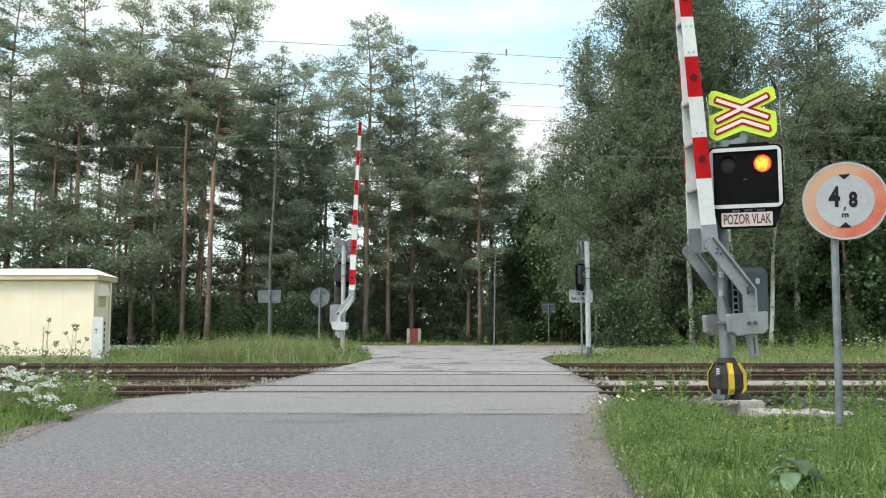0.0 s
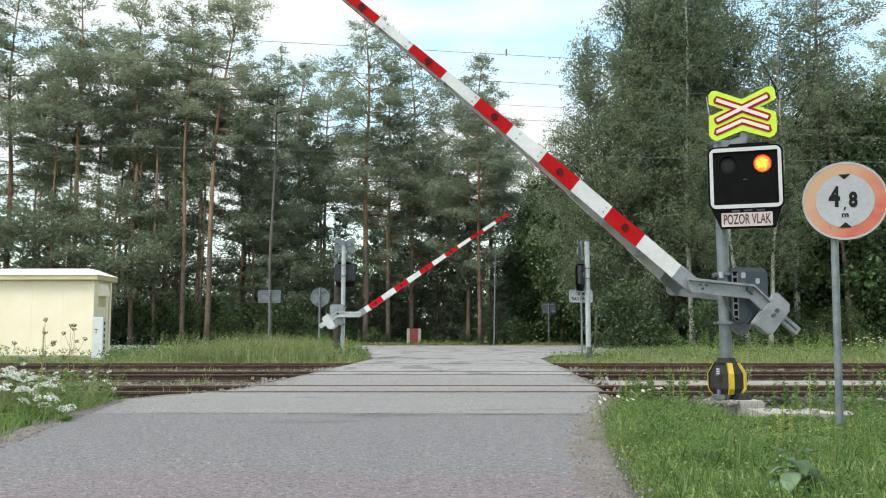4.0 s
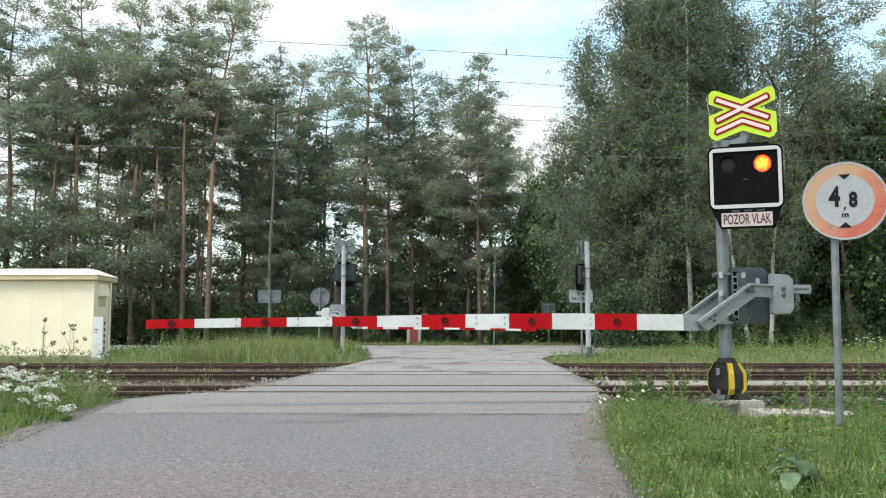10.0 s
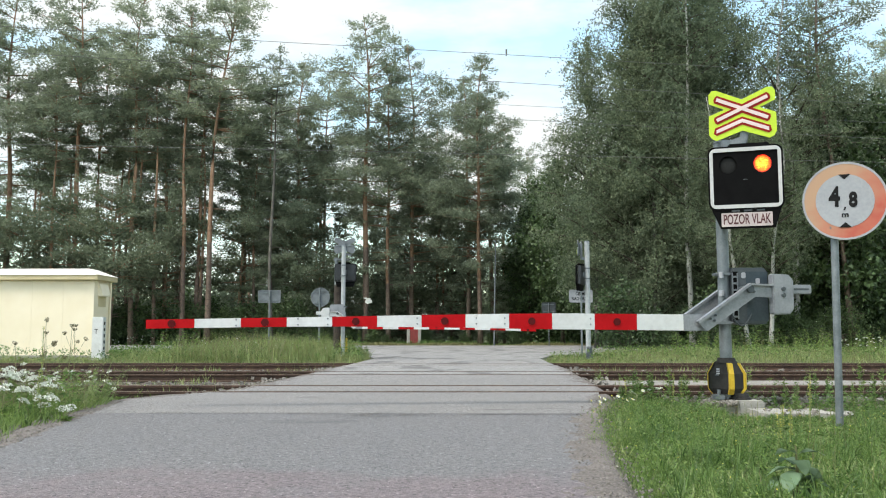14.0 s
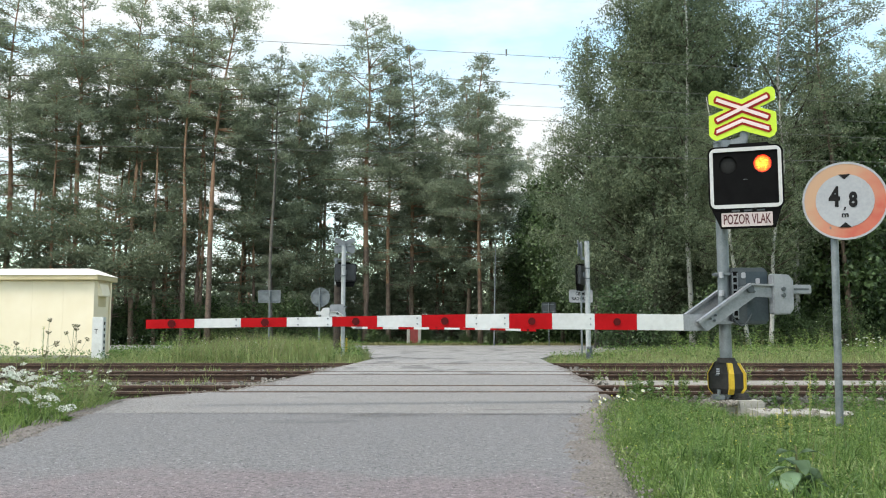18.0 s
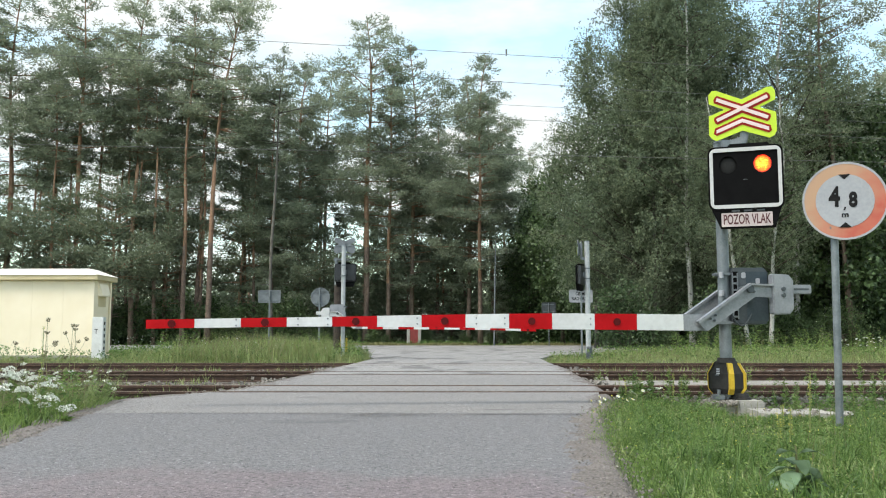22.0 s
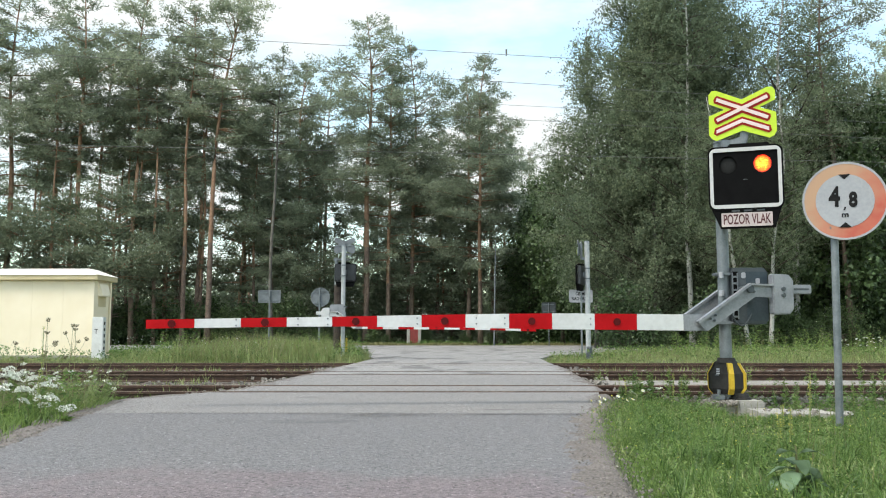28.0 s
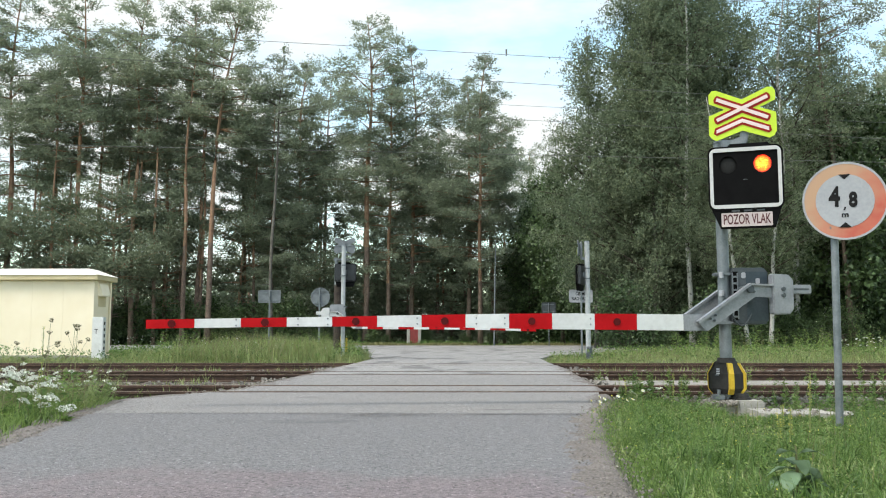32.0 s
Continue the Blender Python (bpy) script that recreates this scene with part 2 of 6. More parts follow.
fade_rim(FADED_RED)
SIGN_WHITE = material("dull_white_sheeting", (0.275, 0.285, 0.315), (0.35, 0.36, 0.39), 2.5, 0.6)
BLACK = material("black_plastic", (0.003, 0.003, 0.0035), (0.006, 0.006, 0.0065), 6, 0.8)
BLACK.node_tree.nodes["Principled BSDF"].inputs["Specular IOR Level"].default_value = 0.08
BOARD_BACK = material("dark_blue_grey_housing", (0.012, 0.014, 0.018), (0.026, 0.03, 0.037), 5, 0.5)
LETTER = material("black_letter", (0.009, 0.009, 0.010), (0.016, 0.016, 0.017), 8, 0.7)
LETTER.node_tree.nodes["Principled BSDF"].inputs["Specular IOR Level"].default_value = 0.1
DARK_RED = material("dark_red_letter", (0.05, 0.010, 0.012), (0.085, 0.014, 0.017), 9, 0.6)
LIME = material("fluorescent_yellow_green", (0.43, 0.60, 0.02), (0.50, 0.68, 0.03), 3, 0.5)
YELLOW = material("warning_yellow", (0.44, 0.29, 0.012), (0.60, 0.41, 0.025), 7, 0.5)
RUBBER = material("dusty_black_rubber", (0.016, 0.0155, 0.015), (0.036, 0.034, 0.032), 9, 0.85)
CREAM = material("cream_render", (0.83, 0.73, 0.55), (0.885, 0.795, 0.63), 1.5, 0.8, bump=0.15, fine=90)
ROOF_CREAM = material("cream_sheet_roof", (0.54, 0.455, 0.275), (0.63, 0.54, 0.345), 2, 0.55)
GREY_BACK = material("bare_aluminium", (0.13, 0.145, 0.16), (0.21, 0.23, 0.25), 5, 0.5, 0.3)
WOOD = material("creosoted_wood", (0.026, 0.019, 0.016), (0.062, 0.047, 0.039), 6, 0.85, bump=0.5)
WIRE = material("overhead_wire", (0.11, 0.115, 0.11), (0.18, 0.185, 0.18), 2, 0.6, 0.2)
PINE_BARK = material("lower_pine_bark", (0.095, 0.068, 0.052), (0.235, 0.172, 0.136), 3, 0.9, bump=0.8, fine=14, fine_mix=0.5, vary=0.2)
PINE_ORANGE = material("flaking_orange_pine_bark", (0.19, 0.112, 0.070), (0.38, 0.235, 0.15), 3, 0.9, bump=0.7, fine=12, fine_mix=0.5, vary=0.2)
DARK_BARK = material("grey_aspen_bark", (0.07, 0.065, 0.055), (0.16, 0.15, 0.13), 3, 0.9, bump=0.5, fine=12)
BIRCH_BARK = material("birch_bark", (0.32, 0.315, 0.295), (0.52, 0.51, 0.485), 2, 0.7, bump=0.3, fine=9, spots=((0.05, 0.045, 0.04), 4.5, 0.57))
TWIG = material("brown_twig", (0.04, 0.032, 0.024), (0.09, 0.07, 0.055), 5, 0.9)
NEEDLES = leaf_material("pine_needles", (0.183, 0.220, 0.158), (0.366, 0.418, 0.290), 0.15, 0.55, 0.5, 0.55, 0.04)
# Darker copy of the needles: shade among the trees is put into the colour.
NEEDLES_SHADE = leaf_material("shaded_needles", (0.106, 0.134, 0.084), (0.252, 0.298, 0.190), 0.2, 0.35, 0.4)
# A slightly darker green for the rows deep in the forest.
NEEDLES_DARK = leaf_material("deep_forest_needles", (0.15, 0.184, 0.128), (0.31, 0.365, 0.248), 0.2, 0.5, 0.4)
BIRCH_LEAF = leaf_material("birch_leaves", (0.077, 0.106, 0.062), (0.224, 0.279, 0.170), 0.14, 0.5, 1.6, 0.62, 0.12, 0.28)
OAK_LEAF = leaf_material("hedge_leaves", (0.028, 0.052, 0.020), (0.112, 0.176, 0.066), 0.2, 0.35, 0.8, 0.5, 0.08)
GRASS = leaf_material("summer_grass", (0.04, 0.092, 0.02), (0.235, 0.35, 0.095), 0.1, 0.45, 2.2)
TALL_GRASS = leaf_material("seeding_grass", (0.075, 0.135, 0.032), (0.36, 0.425, 0.18), 0.1, 0.35, 0.9)
HERB = leaf_material("broad_herb_leaf", (0.13, 0.215, 0.12), (0.235, 0.33, 0.20), 0.1, 0.25, 4)
STALK = leaf_material("dry_stalk", (0.14, 0.14, 0.06), (0.24, 0.24, 0.1), 0.1, 0.15, 4)
DRY_HEAD = material("dry_seed_head", (0.075, 0.07, 0.035), (0.155, 0.14, 0.075), 20, 0.9)
PETAL = material("white_petals", (0.52, 0.55, 0.48), (0.72, 0.74, 0.68), 20, 0.7)
WING = leaf_material("butterfly_wing", (0.82, 0.83, 0.80), (0.88, 0.89, 0.86), 0.0, 0.45, 20)
SPIKE = leaf_material("mullein_buds", (0.17, 0.22, 0.07), (0.30, 0.36, 0.12), 0.05, 0.3, 9)
POLLEN = material("yellow_flowers", (0.58, 0.51, 0.06), (0.74, 0.67, 0.14), 20, 0.7)


def lamp_glow():
    """The lit lens: a hot yellow core, red towards the rim, in a grid of small facets."""
    m = bpy.data.materials.new("lit_red_lens")
    m.use_nodes = True
    t = m.node_tree
    b = t.nodes["Principled BSDF"]
    co = t.nodes.new("ShaderNodeTexCoord")
    ln = t.nodes.new("ShaderNodeVectorMath")
    ln.operation = "LENGTH"
    t.links.new(co.outputs["Object"], ln.inputs[0])
    ramp = t.nodes.new("ShaderNodeValToRGB")
    mr = t.nodes.new("ShaderNodeMapRange")
    mr.inputs["From Max"].default_value = 0.112
    t.links.new(ln.outputs["Value"], mr.inputs["Value"])
    t.links.new(mr.outputs["Result"], ramp.inputs["Fac"])
    e = ramp.color_ramp.elements
    e[0].position, e[0].color = 0.42, (1.0, 0.70, 0.03, 1)
    e[1].position, e[1].color = 0.92, (0.8, 0.012, 0.004, 1)
    mid = e.new(0.80)
    mid.color = (1.0, 0.16, 0.003, 1)
    vo = t.nodes.new("ShaderNodeTexVoronoi")
    vo.inputs["Scale"].default_value, vo.inputs["Randomness"].default_value = 36, 0.55
    t.links.new(co.outputs["Object"], vo.inputs["Vector"])
    st = t.nodes.new("ShaderNodeMapRange")
    st.inputs["From Max"].default_value, st.inputs["To Min"].default_value, st.inputs["To Max"].default_value = 0.7, 4.0, 0.7
    t.links.new(vo.outputs["Distance"], st.inputs["Value"])
    b.inputs["Base Color"].default_value = (0.2, 0.01, 0.01, 1)
    t.links.new(ramp.outputs["Color"], b.inputs["Emission Color"])
    t.links.new(st.outputs["Result"], b.inputs["Emission Strength"])
    return m


LIT_LENS = lamp_glow()
DARK_LENS = material("unlit_lens", (0.010, 0.010, 0.010), (0.022, 0.022, 0.022), 60, 0.5)
DARK_LENS.node_tree.nodes["Principled BSDF"].inputs["Specular IOR Level"].default_value = 0.15


# ---- mesh helpers ----
def mesh_of(name, bm, mat, smooth=False):
    me = bpy.data.meshes.new(name)
    bmesh.ops.recalc_face_normals(bm, faces=bm.faces)
    bm.to_mesh(me)
    bm.free()
    me.materials.append(mat)
    if smooth:
        for p in me.polygons:
            p.use_smooth = True
    return me


def part(name, bm, mat, parent=None, label="", at=None, smooth=False):
    """Links a bmesh (or a mesh) as one object under a thing or a part."""
    me = mesh_of(name, bm, mat, smooth) if isinstance(bm, bmesh.types.BMesh) else bm
    ob = new(name, me)
    if parent is not None:
        ob.parent = parent
    if at is not None:
        ob.matrix_basis = at
    if label:
        tagged(ob, label)
    return ob


def box(x0, x1, y0, y1, z0, z1, bevel=0.0, bm=None):
    bm = bm or bmesh.new()
    r = bmesh.ops.create_cube(bm, size=1.0)
    vs = r["verts"]
    for v in vs:
        v.co = Vector((x0 + (v.co.x + 0.5) * (x1 - x0), y0 + (v.co.y + 0.5) * (y1 - y0), z0 + (v.co.z + 0.5) * (z1 - z0)))
    if bevel:
        es = list({e for v in vs for e in v.link_edges})
        bmesh.ops.bevel(bm, geom=es, offset=bevel, segments=2, affect="EDGES", clamp_overlap=True)
    return bm


def tube(p0, p1, r0, r1=None, seg=12, bm=None):
    bm = bm or bmesh.new()
    p0, p1 = Vector(p0), Vector(p1)
    d = p1 - p0
    m = Matrix.Translation((p0 + p1) / 2) @ d.to_track_quat("Z", "Y").to_matrix().to_4x4()
    bmesh.ops.create_cone(bm, cap_ends=True, segments=seg, radius1=r0, radius2=r0 if r1 is None else r1, depth=d.length, matrix=m)
    return bm


def bent_tube(points, r, seg=8, bm=None):
    """A pipe or cable along points."""
    bm = bm or bmesh.new()
    rings = []
    pts = [Vector(p) for p in points]
    for i, p in enumerate(pts):
        d = (pts[min(i + 1, len(pts) - 1)] - pts[max(i - 1, 0)]).normalized()
        q = d.to_track_quat("Z", "Y")
        rr = r if not isinstance(r, (list, tuple)) else r[i]
        rings.append([bm.verts.new(p + q @ Vector((rr * math.cos(a), rr * math.sin(a), 0))) for a in (2 * math.pi * k / seg for k in range(seg))])
    for a, b in zip(rings, rings[1:]):
        for k in range(seg):
            bm.faces.new((a[k], a[(k + 1) % seg], b[(k + 1) % seg], b[k]))
    bm.faces.new(rings[0][::-1])
    bm.faces.new(rings[-1])
    return bm


def prism(pts, y0, y1, bm=None, bevel=0.0):
    """A plate with an outline in x and z, from y0 (front) to y1 (back)."""
    bm = bm or bmesh.new()
    f = [bm.verts.new((x, y0, z)) for x, z in pts]
    b = [bm.verts.new((x, y1, z)) for x, z in pts]
    faces = [bm.faces.new(f), bm.faces.new(b[::-1])]
    n = len(pts)
    for i in range(n):
        faces.append(bm.faces.new((f[(i + 1) % n], f[i], b[i], b[(i + 1) % n])))
    if bevel:
        es = [e for e in bm.edges if all(v in f for v in e.verts)]
        bmesh.ops.bevel(bm, geom=es, offset=bevel, segments=2, affect="EDGES", clamp_overlap=True)
    return bm


def rounded(w, h, r, n=5, cx=0.0, cz=0.0):
    """The outline of a rounded rectangle."""
    pts = []
    for sx, sz, a0 in ((1, 1, 0), (-1, 1, 90), (-1, -1, 180), (1, -1, 270)):
        for k in range(n + 1):
            a = radians(a0 + 90 * k / n)
            pts.append((cx + sx * (w / 2 - r) + r * math.cos(a), cz + sz * (h / 2 - r) + r * math.sin(a)))
    return pts


def circle(r, n=32, cx=0.0, cz=0.0):
    return [(cx + r * math.cos(2 * math.pi * k / n), cz + r * math.sin(2 * math.pi * k / n)) for k in range(n)]


def pierced(outer, holes, y0, y1):
    """A plate with holes through it."""
    bm = bmesh.new()
    for loop in [outer] + holes:
        vs = [bm.verts.new((x, y0, z)) for x, z in loop]
        for i in range(len(vs)):
            bm.edges.new((vs[i], vs[(i + 1) % len(vs)]))
    bmesh.ops.triangle_fill(bm, use_beauty=True, use_dissolve=False, edges=bm.edges[:])
    r = bmesh.ops.extrude_face_region(bm, geom=bm.faces[:])
    for v in [g for g in r["geom"] if isinstance(g, bmesh.types.BMVert)]:
        v.co.y = y1
    return bm


def bar(p, q, half, tip=0.0):
    """The outline of a bar from p to q with blunt pointed ends."""
    p, q = Vector(p), Vector(q)
    d = (q - p).normalized()
    n = Vector((-d.y, d.x))
    return [tuple(v) for v in (p + n * half, p - d * tip + n * half * 0.4, p - d * tip - n * half * 0.4, p - n * half, q - n * half, q + d * tip - n * half * 0.4, q + d * tip + n * half * 0.4, q + n * half)]


def lettering(name, text, height, mat, parent, at, label="", squeeze=1.0, stretch=0.0):
    """Raised letters, upright in the x-z plane and read from -y."""
    cu = bpy.data.curves.new(name, "FONT")
    cu.body, cu.size, cu.extrude, cu.align_x, cu.align_y = text, height / 0.7, 0.0015, "CENTER", "CENTER"
    cu.offset = stretch
    tmp = new(name, cu)
    dg = bpy.context.evaluated_depsgraph_get()
    me = bpy.data.meshes.new_from_object(tmp.evaluated_get(dg))
    bpy.data.objects.remove(tmp)
    me.transform(Matrix.Rotation(radians(90), 4, "X") @ Matrix.Diagonal((squeeze, 1, 1, 1)))
    me.materials.clear()
    me.materials.append(mat)
    return part(name, me, mat, parent, label, at)


def thing(name, label, category, at=None, group="", kind=""):
    ob = new(name)
    ob.empty_display_size = 0.2
    if at is not None:
        ob.matrix_basis = at
    return tagged(ob, label, category, group, kind)


def shreds(name, base, ways, lengths, widths, mat, sides=None, diamond=False):
    """Many needles or leaves as small pointed faces, out of arrays."""
    n = len(base)
    ways = ways / np.maximum(np.linalg.norm(ways, axis=1, keepdims=True), 1e-6)
    if sides is None:
        sides = np.cross(ways, np.random.normal(size=(n, 3)))
    sides = sides / np.maximum(np.linalg.norm(sides, axis=1, keepdims=True), 1e-6)
    L, W = np.asarray(lengths).reshape(-1, 1), np.asarray(widths).reshape(-1, 1)
    if diamond:
        k = 4
        co = np.stack([base, base + ways * L * 0.45 + sides * W * 0.5, base + ways * L, base + ways * L * 0.45 - sides * W * 0.5], 1)
    else:
        k = 3
        co = np.stack([base - sides * W * 0.5, base + sides * W * 0.5, base + ways * L], 1)
    me = bpy.data.meshes.new(name)
    me.vertices.add(n * k)
    me.vertices.foreach_set("co", co.reshape(-1).astype(np.float32))
    me.loops.add(n * k)
    me.loops.foreach_set("vertex_index", np.arange(n * k, dtype=np.int32))
    me.polygons.add(n)
    me.polygons.foreach_set("loop_start", np.arange(0, n * k, k, dtype=np.int32))
    me.update(calc_edges=True)
    me.materials.append(mat)
    return me


def blades(name, xs, ys, zs, heights, widths, mat, lean=0.35):
    """Grass: each blade is a strip that narrows and bends over."""
    n = len(xs)
    a = np.random.uniform(0, 2 * np.pi, n)
    b = np.random.uniform(0, 2 * np.pi, n)
    side = np.stack([np.cos(a), np.sin(a), np.zeros(n)], 1)
    out = np.stack([np.cos(b), np.sin(b), np.zeros(n)], 1) * (np.abs(np.random.normal(0, lean, n)) * heights)[:, None]
    up = np.zeros((n, 3))
    up[:, 2] = heights
    p = np.stack([xs, ys, zs], 1)
    w = np.asarray(widths)[:, None] * 0.5
    co = np.stack([p - side * w, p + side * w, p + up * 0.55 + out * 0.35 + side * w * 0.8, p + up * 0.55 + out * 0.35 - side * w * 0.8, p + up * 0.95 + out], 1)
    me = bpy.data.meshes.new(name)
    me.vertices.add(n * 5)
    me.vertices.foreach_set("co", co.reshape(-1).astype(np.float32))
    idx = np.arange(n)[:, None] * 5
    loops = np.concatenate([idx + np.array([[0, 1, 2, 3]]), idx + np.array([[3, 2, 4]])], 1)
    me.loops.add(n * 7)
    me.loops.foreach_set("vertex_index", loops.reshape(-1).astype(np.int32))
    me.polygons.add(n * 2)
    starts = (np.arange(n)[:, None] * 7 + np.array([[0, 4]])).reshape(-1)
    me.polygons.foreach_set("loop_start", starts.astype(np.int32))
    me.update(calc_edges=True)
    me.materials.append(mat)
    return me


# ---- ground, road and tracks ----
RAILS = (12.4, 13.9, 17.75, 19.25, 23.25, 24.75)


def smooth01(a, b, v):
    t = min(1.0, max(0.0, (v - a) / (b - a)))
    return t * t * (3 - 2 * t)


def road_left(y):
    """The left edge of the asphalt at distance y."""
    for (y0, x0), (y1, x1) in zip(ROAD_L, ROAD_L[1:]):
        if y0 <= y <= y1:
            return x0 + (x1 - x0) * (y - y0) / (y1 - y0)
    return ROAD_L[-1][1]


def road_right(y):
    for (y0, x0), (y1, x1) in zip(ROAD_R, ROAD_R[1:]):
        if y0 <= y <= y1:
            return x0 + (x1 - x0) * (y - y0) / (y1 - y0)
    return ROAD_R[-1][1]


ROAD_L = ((-12, -3.4), (4, -3.15), (6.4, -3.2), (8.0, -3.5), (10.9, -3.95), (11.6, -3.6), (12.9, -2.95), (18.6, -2.7), (26, -2.45), (30, -2.35), (34, -2.9), (38, -4.6), (42, -9.0), (44, -16))
ROAD_R = ((-12, 0.7), (4.4, 0.82), (6.1, 1.02), (8.5, 1.39), (10.5, 1.88), (12.9, 2.27), (20, 2.8), (26, 3.1), (29.7, 3.3), (33, 4.0), (37, 6.2), (41, 11.0), (44, 18))


def ground_height(x, y):
    """Level verges, a shallow trough for the track beds, a slight rise under the trees."""
    trough = smooth01(10.6, 11.8, y) * (1 - smooth01(26.0, 27.2, y))
    on_road = smooth01(0.0, 0.35, x - road_left(max(-12, min(44, y))) + 0.6) * smooth01(0.0, 0.3, road_right(max(-12, min(44, y))) + 0.48 - x) if y < 44 else 0.0
    z = -0.17 * trough
    if -12 <= y <= 44:
        z -= 0.03 * on_road * (1 - trough)
    z -= 0.15 * smooth01(2.4, 3.2, x) * (1 - smooth01(5.6, 6.6, x)) * smooth01(8.6, 9.5, y) * (1 - trough)
    bumps = 0.022 * noise.noise((x * 0.6, y * 0.6, 0.0)) * (1 - trough) * (1 - on_road)
    return z + bumps - 0.02


def grid_steps(lo, hi, fine_lo, fine_hi, fine, grow=1.35):
    s = list(np.arange(fine_lo, fine_hi + 1e-6, fine))
    d = fine
    while s[-1] < hi:
        d *= grow
        s.append(min(hi, s[-1] + d))
    d = fine
    while s[0] > lo:
        d *= grow
        s.insert(0, max(lo, s[0] - d))
    return s


def make_ground():
    xs = grid_steps(-1500, 1500, -6, 6, 0.2)
    ys = grid_steps(-300, 2500, 0, 46, 0.3)
    verts = [(x, y, ground_height(x, y)) for y in ys for x in xs]
    nx = len(xs)
    faces = [(j * nx + i, j * nx + i + 1, (j + 1) * nx + i + 1, (j + 1) * nx + i) for j in range(len(ys) - 1) for i in range(nx - 1)]
    me = bpy.data.meshes.new("ground")
    me.from_pydata(verts, [], faces)
    me.materials.append(SOIL)
    for p in me.polygons:
        p.use_smooth = True
    tagged(new("ground", me), "grassy verge soil reaching into the forest", "ground", kind="structure")


make_ground()


def strip(name, y0, y1, mat, label, top=0.0, grow_l=0.0, grow_r=0.0, thick=0.22, step=0.5, ragged=0.0, drop=0.0):
    """A slab of road from y0 to y1 between its edges."""
    n = max(1, int((y1 - y0) / step))
    bm = bmesh.new()
    rows = []
    for i in range(n + 1):
        y = y0 + (y1 - y0) * i / n
        jl = ragged * noise.noise((y * 2.3, 1.0, 0.0)) + ragged * 0.6 * noise.noise((y * 7.3, 3.0, 0.0))
        jr = ragged * noise.noise((y * 2.3, 8.0, 0.0)) + ragged * 0.6 * noise.noise((y * 7.3, 5.0, 0.0))
        xl, xr = road_left(y) - grow_l + jl, road_right(y) + grow_r + jr
        rows.append([bm.verts.new((xl + (xr - xl) * k / 8, y, top - (drop if k in (0, 8) else 0.0))) for k in range(9)])
    for a, b in zip(rows, rows[1:]):
        for k in range(8):
            bm.faces.new((a[k], a[k + 1], b[k + 1], b[k]))
    r = bmesh.ops.extrude_face_region(bm, geom=bm.faces[:])
    for v in [g for g in r["geom"] if isinstance(g, bmesh.types.BMVert)]:
        v.co.z -= thick
    return tagged(part(name, bm, mat), label, "road", kind="structure")


def shoulder(name, label, edge, side, y0, y1, lap, out):
    """Loose grit that laps unevenly over the edge of the asphalt and sinks into the verge."""
    bm = bmesh.new()
    rows = []
    n, m = int((y1 - y0) / 0.05), 26
    for i in range(n + 1):
        y = y0 + (y1 - y0) * i / n
        row = []
        for k in range(m + 1):
            u = -lap + (lap + out) * k / m
            z = 0.006 * noise.noise((u * 3, y * 2.1, side)) + 0.007 * noise.noise((u * 11, y * 9, side + 3)) + 0.004 * noise.noise((u * 31, y * 27, side))
            z += -0.013 * max(0.0, -u / lap) ** 1.3 + 0.004 - 0.05 * max(0.0, (u - out * 0.45) / (out * 0.55)) ** 2
            row.append(bm.verts.new((edge(y) + side * u, y, z)))
        rows.append(row)
    for p, q in zip(rows, rows[1:]):
        for k in range(m):
            bm.faces.new((p[k], p[k + 1], q[k + 1], q[k]) if side > 0 else (p[k + 1], p[k], q[k], q[k + 1]))
    tagged(part(name, bm, GRIT, smooth=True), label, "road shoulder", kind="structure")


shoulder("road_shoulder_1", "pinkish grit lapping over the asphalt's edge", road_right, 1, -12, 11.9, 0.26, 0.17)
for k, (a, b, lap) in enumerate(((12.56, 13.74, 0.4), (14.05, 17.6, 0.55), (17.92, 19.08, 0.5), (19.4, 23.1, 0.5))):
    shoulder("road_shoulder_%d" % (3 + 2 * k), "brownish dirt on the edge of the crossing deck", road_right, 1, a, b, lap, 0.1)
    shoulder("road_shoulder_%d" % (4 + 2 * k), "brownish dirt on the edge of the crossing deck", road_left, -1, a, b, lap, 0.1)
shoulder("road_shoulder_2", "grey-brown grit beside the asphalt", road_left, -1, -12, 11.9, 0.16, 0.30)
strip("road", -12, 9.05, ASPHALT, "grey patched asphalt of a narrow country road", 0.0, step=0.08, ragged=0.016)
strip("road_apron", 9.056, RAILS[0] - 0.13, ASPHALT_WORN, "paler worn asphalt before the tracks", 0.002, step=0.08, ragged=0.016)
for i, (a, b) in enumerate(zip(RAILS, RAILS[1:])):
    inner = i % 2 == 0
    strip("crossing_slab_%d" % (i + 1), a + (0.17 if inner else 0.12), b - (0.17 if inner else 0.12), ASPHALT_WORN if i < 2 else ASPHALT_FAR, "pale asphalt deck between the rails", 0.004, step=0.3, ragged=0.05)
strip("road_beyond", RAILS[-1] + 0.12, 44, ASPHALT_FAR, "asphalt road widening into a junction", 0.002, step=0.5, ragged=0.06)
# the lane along the forest
tagged(part("forest_lane", box(-140, 160, 44.0, 66.0, -0.15, 0.003), ASPHALT_FAR), "asphalt lane along the forest edge", "road", kind="structure")
